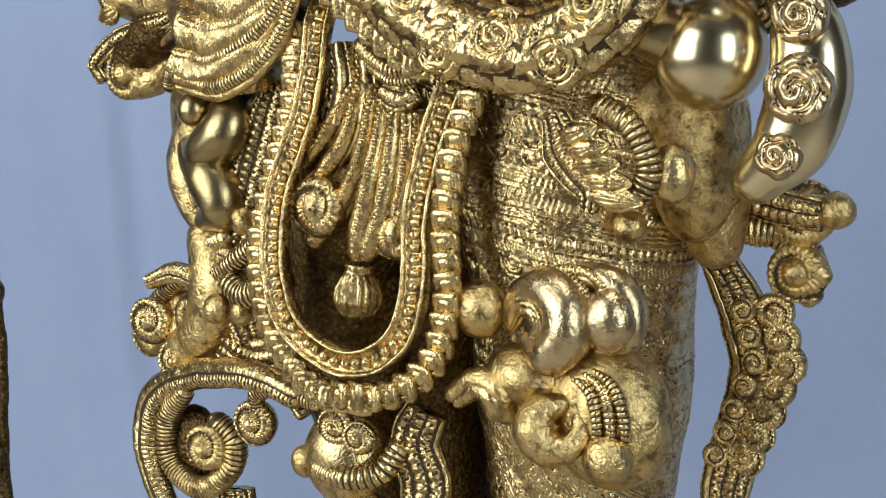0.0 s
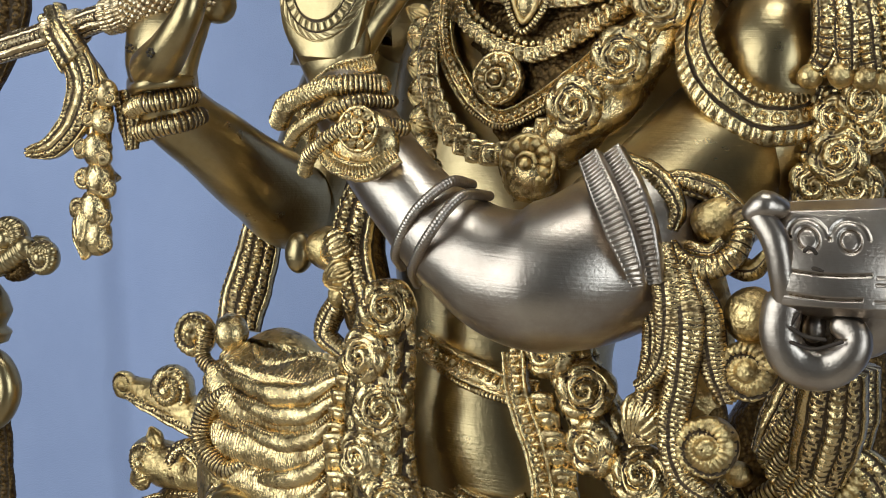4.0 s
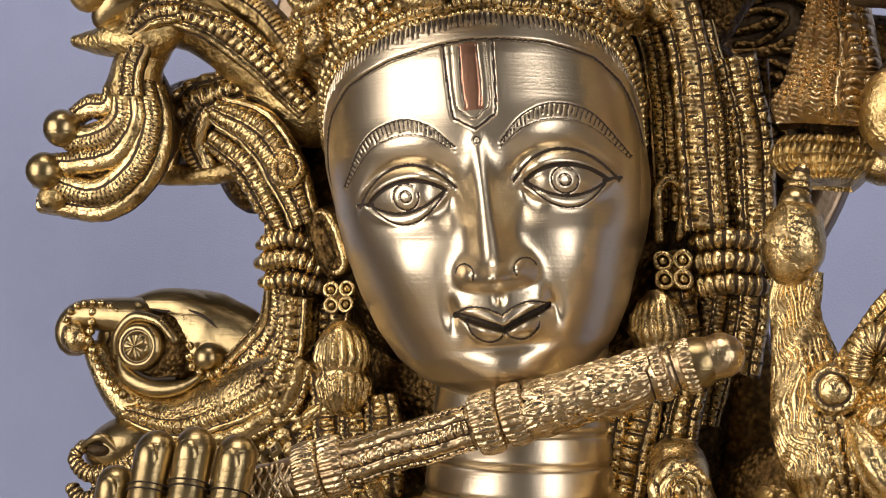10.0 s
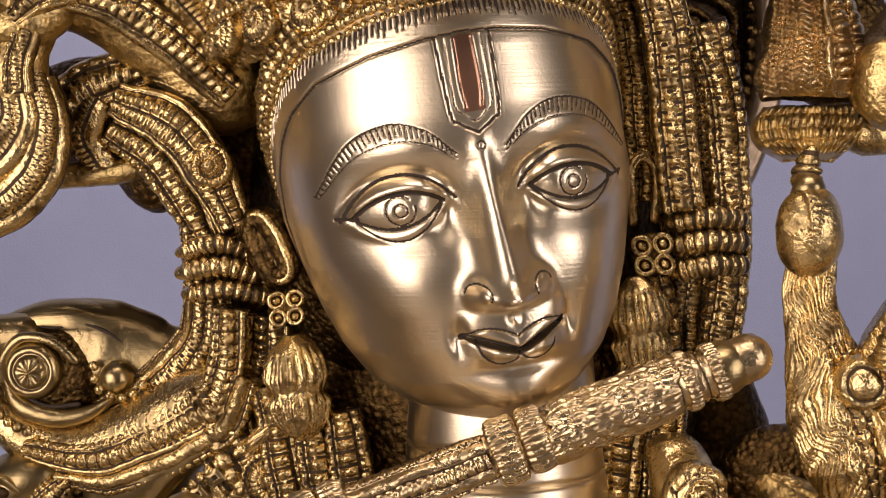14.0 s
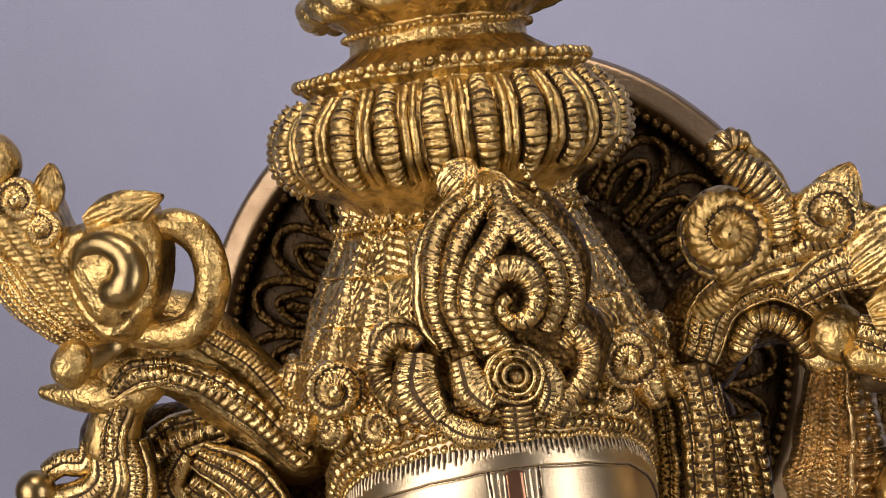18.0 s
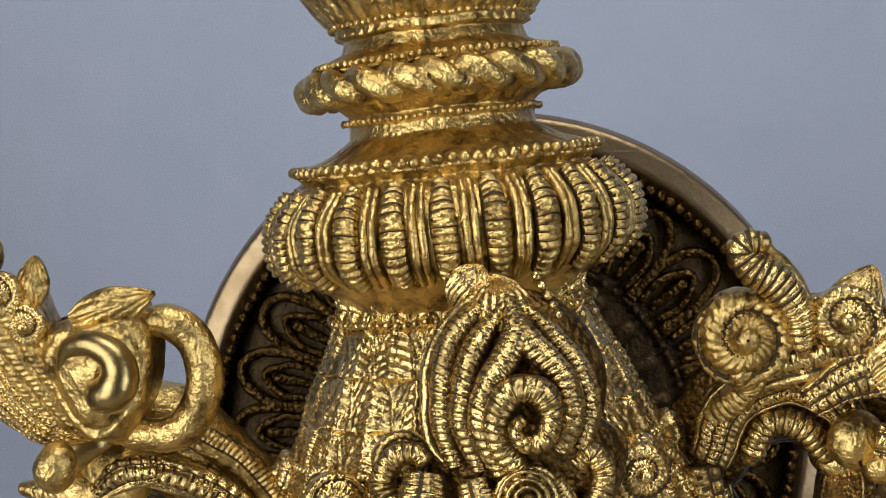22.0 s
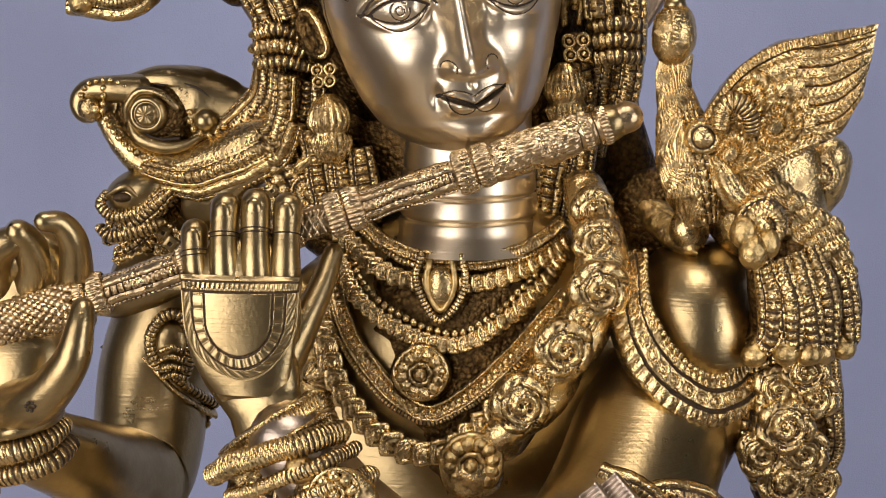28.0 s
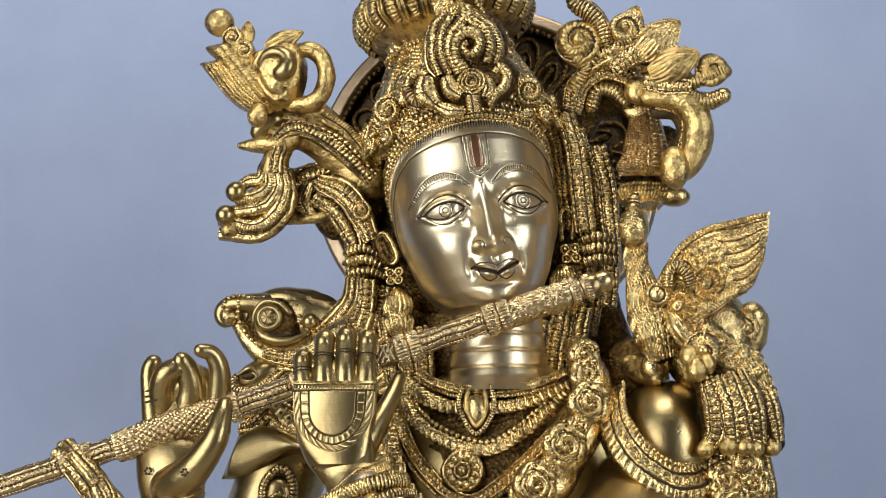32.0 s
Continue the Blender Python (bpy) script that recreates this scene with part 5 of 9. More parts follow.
# ---- trunk, neck ornaments and shoulders ----
stack(k, [(0.004, 0.062, 0.805, 0.028, 0.026), (0.004, 0.066, 0.785, 0.062, 0.034), (0.004, 0.068, 0.765, 0.085, 0.042), (0.0, 0.068, 0.74, 0.088, 0.047), (-0.008, 0.068, 0.70, 0.078, 0.050), (-0.02, 0.068, 0.66, 0.062, 0.047), (-0.026, 0.068, 0.625, 0.050, 0.045), (-0.022, 0.068, 0.59, 0.054, 0.049), (-0.01, 0.07, 0.555, 0.064, 0.050)], SM)
def sculpt_leg():
    """Hip and standing leg in a wrapped cloth: slanting rows of chased bands, each with a pattern of its own."""
    rows = [(-0.012, 0.07, 0.562, 0.064, 0.0505), (-0.006, 0.072, 0.545, 0.069, 0.0545), (0.008, 0.075, 0.52, 0.072, 0.055), (0.016, 0.08, 0.47, 0.066, 0.060), (0.026, 0.08, 0.42, 0.0475, 0.062), (0.030, 0.08, 0.37, 0.0455, 0.060), (0.031, 0.083, 0.33, 0.040, 0.052), (0.031, 0.085, 0.25, 0.036, 0.046), (0.031, 0.085, 0.0, 0.034, 0.042)]
    c, _ = smooth(np.asarray(rows), 0, 0.0006)
    a = np.linspace(0, 2 * np.pi, 620, endpoint=False)[None]
    x = c[:, :1] + c[:, 3:4] * np.cos(a)
    z = np.broadcast_to(c[:, 2:3], x.shape)
    run = 0.055 * a
    steep = np.clip((0.385 - z) / 0.03, 0, 1)
    level = (0.56 - z - 0.16 * (x - 0.03) - 1.1 * steep * (x - 0.01)) / 0.0072
    row = np.floor(level).astype(int) % 7
    f = level % 1.0
    line = np.exp(-(((f - 0.06) / 0.07) ** 2)) + np.exp(-(((f - 0.94) / 0.07) ** 2))
    inner = np.clip((f - 0.14) / 0.08, 0, 1) * np.clip((0.86 - f) / 0.08, 0, 1)
    hatch = np.abs(np.sin(np.pi * (run / 0.0021 + f * 1.2))) ** 0.6
    counter = np.abs(np.sin(np.pi * (run / 0.0021 - f * 1.2))) ** 0.6
    dots = np.clip(1.2 - ((np.abs((run / 0.0040) % 1.0 - 0.5) * 2) ** 2 + ((f - 0.5) * 2.6) ** 2), 0, 1)
    arcs = np.abs(np.sin(np.pi * 2.2 * np.hypot(((run / 0.013) % 1.0 - 0.5) * 2.0, f * 0.9)))
    cords = np.abs(np.sin(np.pi * f * 4))
    rel = np.select([row == i for i in range(7)], [hatch, cords, dots, counter, arcs, arcs, hatch * 0.5 + cords * 0.5])
    rel = np.maximum(line, rel * inner)
    amp = 0.0011
    g = np.stack([x + np.cos(a) * amp * (rel - 0.5), c[:, 1:2] + (c[:, 4:5] + amp * (rel - 0.5)) * np.sin(a), z], -1)
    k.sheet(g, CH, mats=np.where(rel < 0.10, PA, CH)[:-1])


sculpt_leg()
stack(k, [(0.002, 0.068, 0.795, 0.045, 0.034), (0.002, 0.068, 0.77, 0.068, 0.0425), (0.0, 0.068, 0.74, 0.070, 0.0482), (-0.004, 0.068, 0.708, 0.048, 0.0505), (-0.006, 0.068, 0.692, 0.016, 0.0495)], GR)


def pods(k, points, r, mat=CH, out=FRONT):
    """A chain of overlapping scales."""
    c, length = smooth(points)
    size = float(np.mean(r))
    n = max(3, int(length / (1.28 * size)))
    c, _ = smooth(points, n)
    tube(k, c[:: max(1, n // 12)], size * 0.9, GR, flat=0.6, seg=10, out=out)
    side, up = frames(c, out)
    t = np.cross(up, side)
    scale = lambda q, a: np.where(q < 0.42, 0.95, np.where(q < 0.60, 0.35, 0.85))  # noqa: E731
    for p, o, q in zip(c, up, t):
        dome(k, p + o * size * 0.35, size * 1.05, scale, unit(o + q * 0.50), 0.28, mat, 12, 24, lambda a: np.maximum(np.abs(np.cos(a)), np.abs(np.sin(a))) ** -0.55, low=0.10)


strap(k, [(-0.0425, 0.0500, 0.8026), (-0.0317, 0.0360, 0.7953), (-0.0192, 0.0280, 0.7906), (-0.0002, 0.0250, 0.7888), (0.0189, 0.0280, 0.7901), (0.0321, 0.0360, 0.7945), (0.0403, 0.0500, 0.7985)], .0050, .0020, CH, hatch=0.0012)
tube(k, [(-0.0450, 0.0480, 0.7991), (-0.0317, 0.0340, 0.7914), (-0.0194, 0.0270, 0.7863), (-0.0003, 0.0240, 0.7849), (0.0188, 0.0270, 0.7863), (0.0333, 0.0360, 0.7907), (0.0428, 0.0500, 0.7959)], .0014, CH, ribs=0.0018)
pods(k, [(-0.0489, 0.0460, 0.7957), (-0.0344, 0.0320, 0.7852), (-0.0196, 0.0260, 0.7797), (-0.0005, 0.0240, 0.7784), (0.0154, 0.0270, 0.7801), (0.0318, 0.0340, 0.7852), (0.0425, 0.0460, 0.7901)], .0036, CH)
tube(k, [(-0.0150, 0.0220, 0.7907), (-0.0167, 0.0210, 0.7785), (-0.0076, 0.0200, 0.7646), (0.0025, 0.0210, 0.7779), (0.0014, 0.0220, 0.7902)], .0017, CH, ribs=0.0016)
tube(k, [(-0.0114, 0.0210, 0.7883), (-0.0127, 0.0200, 0.7785), (-0.0074, 0.0200, 0.7689), (-0.0017, 0.0200, 0.7782), (-0.0021, 0.0210, 0.7880)], .0012, AU)
ball(k, (-0.0071, 0.0210, 0.7782), (0.0055, 0.0035, 0.0085), CH)
tube(k, [(-0.0540, 0.0440, 0.7910), (-0.0447, 0.0300, 0.7752), (-0.0322, 0.0220, 0.7642), (-0.0160, 0.0180, 0.7552), (0.0017, 0.0180, 0.7539), (0.0197, 0.0220, 0.7633), (0.0351, 0.0300, 0.7752), (0.0420, 0.0400, 0.7834)], .0015, CH, ribs=0.0016)
pods(k, [(-0.0502, 0.0420, 0.7873), (-0.0422, 0.0290, 0.7741), (-0.0322, 0.0230, 0.7660), (-0.0160, 0.0190, 0.7578), (0.0017, 0.0180, 0.7559), (0.0198, 0.0220, 0.7656), (0.0340, 0.0300, 0.7777), (0.0408, 0.0400, 0.7859)], .0032, CH)
beads(k, [(-0.0450, 0.0410, 0.7886), (-0.0383, 0.0290, 0.7777), (-0.0282, 0.0220, 0.7699), (-0.0124, 0.0190, 0.7617), (0.0019, 0.0180, 0.7605), (0.0174, 0.0220, 0.7697), (0.0303, 0.0300, 0.7804)], .0016, 2.0, CH)
rosette(k, (-0.0153, 0.0140, 0.7448), 0.0112, FRONT, CH, 12)
ball(k, (-0.0154, 0.0160, 0.7438), (0.0125, 0.004, 0.0125), GR)
strap(k, [(-0.0544, 0.0440, 0.7820), (-0.0477, 0.0300, 0.7651), (-0.0390, 0.0220, 0.7500), (-0.0240, 0.0160, 0.7340), (-0.0095, 0.0140, 0.7290), (0.0086, 0.0160, 0.7398), (0.0269, 0.0220, 0.7568), (0.0414, 0.0340, 0.7717)], .0068, .0022, CH, bead=.0014)
tube(k, [(-0.0587, 0.0460, 0.7779), (-0.0519, 0.0320, 0.7597), (-0.0417, 0.0220, 0.7450), (-0.0254, 0.0160, 0.7289), (-0.0087, 0.0140, 0.7249), (0.0109, 0.0160, 0.7359), (0.0293, 0.0220, 0.7529), (0.0439, 0.0340, 0.7691)], .0013, CH, ribs=0.0016)
pods(k, [(-0.0572, 0.0440, 0.7730), (-0.0559, 0.0340, 0.7594), (-0.0527, 0.0260, 0.7470), (-0.0446, 0.0190, 0.7318), (-0.0312, 0.0140, 0.7187), (-0.0175, 0.0120, 0.7130), (-0.0041, 0.0120, 0.7146), (0.0060, 0.0130, 0.7217), (0.0187, 0.0160, 0.7344)], .0050, CH)
rosette(k, (0.0047, 0.0060, 0.7103), 0.0125, FRONT, AU, 12)
ball(k, (0.0045, 0.0100, 0.7048), (0.013, 0.008, 0.011), CH)
# upper garland over the breast, with roses
tube(k, [(0.0497, 0.0520, 0.8121), (0.0549, 0.0360, 0.7988), (0.0558, 0.0260, 0.7802), (0.0467, 0.0220, 0.7587), (0.0312, 0.0180, 0.7374), (0.0158, 0.0140, 0.7186)], [.009,.0105,.0115,.0125,.0135,.011], CH, strands=3, pitch=.03, depth=.25, seg=20)
for p, r in (((0.0540, 0.0240, 0.7956), .0085), ((0.0548, 0.0130, 0.7784), .0108), ((0.0408, 0.0090, 0.7562), .0108), ((0.0241, 0.0040, 0.7356), .0108), ((0.0487, 0.0120, 0.7669), .006), ((0.0330, 0.0080, 0.7452), .006), ((0.0533, 0.0320, 0.8069), .008)):
    rose(k, p, r, (0.2, -1, -0.1), CH, r * 900)
# leafy border left of the necklaces
for i in range(7):
    q = np.array((-0.0588, 0.0420, 0.7682)) + np.array((0.0030, -0.0035, -0.0125)) * i
    petal(k, q, q + (-0.012, -0.004, -0.006), 0.006, 0.5, FRONT, CH, 4, 0.1)
    petal(k, q + (-0.004, 0, 0.002), q + (-0.016, 0.002, 0.006), 0.005, 0.5, FRONT, AU, 4, 0.1)

# shoulder with its band (outer arm)
ball(k, (0.0954, 0.0480, 0.7556), (0.029, 0.034, 0.037), SM, fine=3)
tube(k, [(0.0957, 0.0500, 0.7617), (0.0922, 0.0450, 0.7367), (0.0819, 0.0350, 0.7134), (0.0700, 0.0200, 0.6973)], [.027,.030,.029,.027], SM, seg=40)
ruled(k, [(0.0735, 0.0300, 0.7905), (0.0737, 0.0150, 0.7750), (0.0782, 0.0085, 0.7640), (0.0875, 0.0080, 0.7515), (0.0996, 0.0120, 0.7440), (0.1106, 0.0230, 0.7455), (0.1160, 0.0360, 0.7545)], [(0.0600, 0.0340, 0.7850), (0.0604, 0.0170, 0.7670), (0.0660, 0.0060, 0.7485), (0.0815, 0.0020, 0.7325), (0.1005, 0.0090, 0.7240), (0.1155, 0.0230, 0.7270), (0.1225, 0.0380, 0.7360)], lambda u, v: np.select([v < 0.22, v < 0.30, v < 0.62, v < 0.70], [0.4 + 0.6 * np.abs(np.sin(np.pi * u * 34)) ** 0.5, 0.1 + 0 * u, 0.65 - 0.45 * np.exp(-(((np.hypot((u * 17) % 1.0 - 0.5, (v - 0.46) * 3.4) - 0.30) / 0.07) ** 2)), 0.1 + 0 * u], 0.3 + 0.7 * np.abs(np.sin(np.pi * u * 26)) ** 0.4), .0022, .0030, .008, (0.3, -1, 0.1), CH, 320, 70)
beads(k, [(0.0735, 0.0300, 0.7905), (0.0737, 0.0150, 0.7750), (0.0782, 0.0065, 0.7640), (0.0875, 0.0060, 0.7515), (0.0996, 0.0100, 0.7440), (0.1106, 0.0230, 0.7455), (0.1160, 0.0360, 0.7545)], .0014, 1.9, CH)

# ---- the near arm across the body: elbow, forearm, wrist ----
tube(k, [(0.0813, 0.0400, 0.7256), (0.0711, 0.0150, 0.7040), (0.0579, -0.0120, 0.6834), (0.0396, -0.0300, 0.6715), (0.0162, -0.0360, 0.6694), (-0.0107, -0.0380, 0.6825), (-0.0358, -0.0360, 0.7029), (-0.0539, -0.0340, 0.7234), (-0.0617, -0.0330, 0.7334)], [.029,.031,.031,.0315,.029,.0215,.0175,.016,.0148], SI, seg=48)
tube(k, [(0.0824, 0.0440, 0.7292), (0.0734, 0.0220, 0.7092), (0.0642, 0.0020, 0.6935), (0.0556, -0.0120, 0.6827)], [.0300,.0318,.0318,.0318], SM, seg=48)
for pts in ([(-0.0314, -0.0320, 0.6665), (-0.0253, -0.0500, 0.6749), (-0.0139, -0.0580, 0.6916), (-0.0041, -0.0500, 0.7032), (-0.0008, -0.0360, 0.7022)], [(-0.0250, -0.0300, 0.6601), (-0.0164, -0.0520, 0.6692), (-0.0044, -0.0640, 0.6840), (0.0038, -0.0560, 0.6985), (0.0068, -0.0360, 0.6984)]):
    tube(k, pts, .0022, SI, ribs=.0014, depth=.12)
for q, (a, b) in enumerate((([(-0.0877, -0.0400, 0.7212), (-0.0768, -0.0500, 0.7295), (-0.0541, -0.0540, 0.7373), (-0.0404, -0.0420, 0.7386)], .0046), ([(-0.0818, -0.0400, 0.7134), (-0.0691, -0.0530, 0.7208), (-0.0469, -0.0570, 0.7309), (-0.0348, -0.0420, 0.7322)], .0030), ([(-0.0742, -0.0400, 0.7023), (-0.0632, -0.0530, 0.7110), (-0.0414, -0.0570, 0.7235), (-0.0291, -0.0420, 0.7224)], .0036))):
    tube(k, a, b, CH, ribs=.0018, depth=.25)
ball(k, (-0.0410, -0.0520, 0.7159), (0.016, 0.006, 0.013), CH)
rosette(k, (-0.0407, -0.0580, 0.7213), .0090, FRONT, CH, 9)
strap(k, [(-0.0599, -0.0500, 0.7135), (-0.0496, -0.0560, 0.7064), (-0.0351, -0.0570, 0.7052), (-0.0258, -0.0520, 0.7125)], .0075, .003, CH, hatch=.0014)
ball(k, (-0.0535, -0.0540, 0.7284), .0055, AU)
# armlet of curled leaves with hanging tails
strap(k, [(0.0488, -0.0400, 0.7161), (0.0634, -0.0530, 0.6976), (0.0715, -0.0530, 0.6815), (0.0734, -0.0480, 0.6737)], [.009,.011,.0105,.006], .003, SI, hatch=.0018, rim=.5)
strap(k, [(0.0564, -0.0360, 0.7187), (0.0702, -0.0480, 0.7020), (0.0766, -0.0480, 0.6848), (0.0787, -0.0440, 0.6740)], [.008,.010,.010,.006], .003, SI, hatch=.0018, rim=.5)
ball(k, (0.0854, -0.0160, 0.6437), (.017, .010, .042), AU)
ball(k, (0.0902, -0.0160, 0.6128), (.013, .008, .024), GR)
for pts, w in (([(0.0776, -0.0400, 0.6868), (0.0828, -0.0410, 0.6673), (0.0826, -0.0380, 0.6491), (0.0782, -0.0360, 0.6383), (0.0728, -0.0360, 0.6326)], [.010,.013,.011,.009,.006]), ([(0.0838, -0.0380, 0.6793), (0.0899, -0.0400, 0.6580), (0.0881, -0.0360, 0.6354), (0.0858, -0.0330, 0.6164), (0.0903, -0.0310, 0.6003), (0.1002, -0.0310, 0.5940)], [.010,.015,.013,.012,.012,.009]), ([(0.0880, -0.0340, 0.6766), (0.0962, -0.0360, 0.6604), (0.0995, -0.0340, 0.6446), (0.1050, -0.0320, 0.6310)], [.009,.013,.012,.007]), ([(0.0719, -0.0300, 0.6659), (0.0747, -0.0280, 0.6496), (0.0730, -0.0240, 0.6283), (0.0706, -0.0220, 0.6109)], [.008,.010,.012,.010])):
    brocade(k, pts, w, 2, .0045, CH, kinds=(1,), lean=.3)
scroll(k, (0.1121, -0.0340, 0.6436), .0105, 1.2, 160, 1, .36, FRONT, AU, ball_end=.36, tail=[(0.1029, -0.0300, 0.6325)])
scroll(k, (0.0995, -0.0340, 0.6133), .0108, 1.2, 160, 1, .36, FRONT, AU, ball_end=.36)
ball(k, (0.1114, -0.0300, 0.6631), (.0105, .009, .0105), AU, fine=2)
ball(k, (0.0873, -0.0180, 0.6911), (.0150, .008, .0125), GR, fine=2)
brocade(k, [(0.0737, -0.0280, 0.6936), (0.0817, -0.0330, 0.6814), (0.0932, -0.0350, 0.6788), (0.1033, -0.0330, 0.6843), (0.1056, -0.0290, 0.6948), (0.0986, -0.0250, 0.7027)], [.006,.0085,.0090,.0090,.0085,.005], 1, .0035, CH, kinds=(1,), lean=0)
ball(k, (0.0943, -0.0260, 0.6960), (.0100, .006, .0085), AU)
brocade(k, [(0.0844, -0.0280, 0.6852), (0.0933, -0.0300, 0.6849), (0.0988, -0.0290, 0.6893)], .006, 2, .003, CH)
brocade(k, [(0.0541, -0.0180, 0.7153), (0.0685, -0.0240, 0.7097), (0.0790, -0.0280, 0.7000), (0.0783, -0.0300, 0.6909)], [.008,.011,.010,.006], 3, .004, CH)
brocade(k, [(0.0653, -0.0200, 0.7065), (0.0796, -0.0220, 0.7089), (0.0918, -0.0200, 0.7061), (0.1024, -0.0140, 0.6977)], [.008,.010,.010,.006], 3, .004, CH)
brocade(k, [(0.0977, -0.0220, 0.6801), (0.1085, -0.0240, 0.6790), (0.1140, -0.0240, 0.6855)], [.006,.009,.005], 2, .003, AU)
petal(k, (0.0767, -0.0220, 0.6286), (0.0665, -0.0240, 0.6074), .0105, .5, FRONT, CH, 6, 0)

# ---- hand with the palm turned out, above the near wrist ----
def finger(k, pts, r, mat):
    c = tube(k, pts, [r, r * 1.04, r * 0.92, r], mat, seg=16)
    n = len(c)
    for q in (0.33, 0.36, 0.68, 0.71):
        i = int(q * n)
        d = unit(c[i] - c[i - 1])
        turned(k, c[i] - d * 0.0004, d, [(r * 0.96, 0), (r * 1.03, 0.0002), (r * 0.96, 0.0005)], EN, seg=20)
    ball(k, c[-1] + np.array((0, -r * 0.62, 0.0004)) - unit(c[-1] - c[-2]) * r * 0.6, (r * 0.62, r * 0.4, r * 0.9), mat)


stackpalm = [(-0.0778, -0.0135, 0.7886), (-0.0785, -0.0152, 0.7795), (-0.0784, -0.0168, 0.7704), (-0.0770, -0.0187, 0.7599), (-0.0727, -0.0223, 0.7494), (-0.0658, -0.0300, 0.7330)]
tube(k, stackpalm, [.0205, .0218, .0212, .0180, .0145, .0150], SM, seg=32, flat=.5)
finger(k, [(-0.0947, -0.0160, 0.7800), (-0.0960, -0.0156, 0.7947), (-0.0967, -0.0131, 0.8023), (-0.0967, -0.0112, 0.8070)], .0052, SM)
finger(k, [(-0.0836, -0.0190, 0.7800), (-0.0844, -0.0184, 0.7976), (-0.0847, -0.0142, 0.8102), (-0.0844, -0.0116, 0.8165)], .0057, SM)
finger(k, [(-0.0724, -0.0190, 0.7800), (-0.0728, -0.0182, 0.7977), (-0.0730, -0.0140, 0.8103), (-0.0731, -0.0110, 0.8178)], .0057, SM)
finger(k, [(-0.0622, -0.0180, 0.7800), (-0.0619, -0.0164, 0.7969), (-0.0617, -0.0124, 0.8087), (-0.0614, -0.0097, 0.8160)], .0056, SM)
tube(k, [(-0.0680, -0.0180, 0.7520), (-0.0600, -0.0140, 0.7650), (-0.0514, -0.0040, 0.7824), (-0.0467, 0.0040, 0.7957)], [.009, .0065, .0052, .0038], SM, seg=16)


def palm(u, v):
    x = (v - 0.5) * 2
    low = np.clip(u - 0.34, 0, 1) * 2.3
    d = np.hypot(x, low)
    run = np.where(u < 0.34, (0.34 - u) * 2.3 * np.sign(x) * -1, np.arctan2(low, x) - np.where(x > 0, 0, np.pi))
    cut = np.abs(np.sin(run * 13)) ** 0.5
    h = np.select([d < 0.56, d < 0.61, d < 0.78, d < 0.82, d < 0.97, d < 1.0], [0.72 + 0 * u, 0.05 + 0 * u, 0.3 + 0.6 * cut, 0.15 + 0 * u, 0.35 + 0.5 * np.abs(np.sin(run * 11 + d * 20)) ** 0.5, 0.2 + 0 * u], 0.7)
    bars = np.select([u < 0.03, u < 0.045, u < 0.10, u < 0.115], [0.7 + 0 * u, 0.05 + 0 * u, 0.3 + 0.5 * np.abs(np.sin(v * 75)) ** 0.5, 0.05 + 0 * u], h)
    return bars


ruled(k, [(-0.0996, -0.0250, 0.7934), (-0.0995, -0.0255, 0.7843), (-0.0986, -0.0262, 0.7713), (-0.0949, -0.0270, 0.7586), (-0.0860, -0.0275, 0.7455)], [(-0.0557, -0.0240, 0.7916), (-0.0565, -0.0245, 0.7826), (-0.0579, -0.0255, 0.7697), (-0.0598, -0.0265, 0.7573), (-0.0623, -0.0275, 0.7446)], palm, .0012, .0046, .008, FRONT, SM, 240, 200, .18)
wrist = len(k.v)
for q, (pts, w) in enumerate((([(-0.0879, -0.0340, 0.7255), (-0.0787, -0.0460, 0.7346), (-0.0642, -0.0500, 0.7445), (-0.0538, -0.0400, 0.7492)], .0075), ([(-0.0846, -0.0360, 0.7177), (-0.0740, -0.0500, 0.7287), (-0.0596, -0.0540, 0.7386), (-0.0495, -0.0420, 0.7419)], .0060))):
    strap(k, pts, w, .0025, CH, hatch=.0014)

settle(k, wrist, 0.003, 0.010, -0.002)

# ---- far arm: upper arm, elbow, forearm and the hand on the flute's end ----
mark = len(k.v)
tube(k, [(-0.1298, 0.1150, 0.7907), (-0.1426, 0.1180, 0.7562), (-0.1541, 0.1140, 0.7224)] + [(-0.1553, 0.0850, 0.6832), (-0.1606, 0.0550, 0.6930), (-0.1658, 0.0220, 0.7102), (-0.1752, -0.0020, 0.7269)] + [(-0.1778, -0.0060, 0.7443)], [.024,.027,.027,.0255,.0225,.0195,.0165,.0150], SM, seg=40)
strap(k, [(-0.1731, 0.1120, 0.7395), (-0.1572, 0.0940, 0.7302), (-0.1422, 0.0920, 0.7145), (-0.1308, 0.1080, 0.7003)], .0140, .004, CH, bead=.0024)
tube(k, [(-0.1767, 0.1120, 0.7300), (-0.1612, 0.0940, 0.7203), (-0.1462, 0.0920, 0.7046), (-0.1354, 0.1080, 0.6911)], .0026, CH, ribs=.0026)
tube(k, [(-0.1684, 0.1120, 0.7495), (-0.1521, 0.0940, 0.7385), (-0.1366, 0.0920, 0.7229), (-0.1258, 0.1080, 0.7084)], .0026, CH, ribs=.0026)
tube(k, [(-0.1459, 0.0900, 0.7279), (-0.1494, 0.0880, 0.7426), (-0.1437, 0.0880, 0.7537), (-0.1353, 0.0880, 0.7556), (-0.1309, 0.0900, 0.7444), (-0.1352, 0.0920, 0.7271)], .0030, CH, ribs=.0024)
ball(k, (-0.1404, 0.0920, 0.7415), (.0095, .006, .0110), SM)
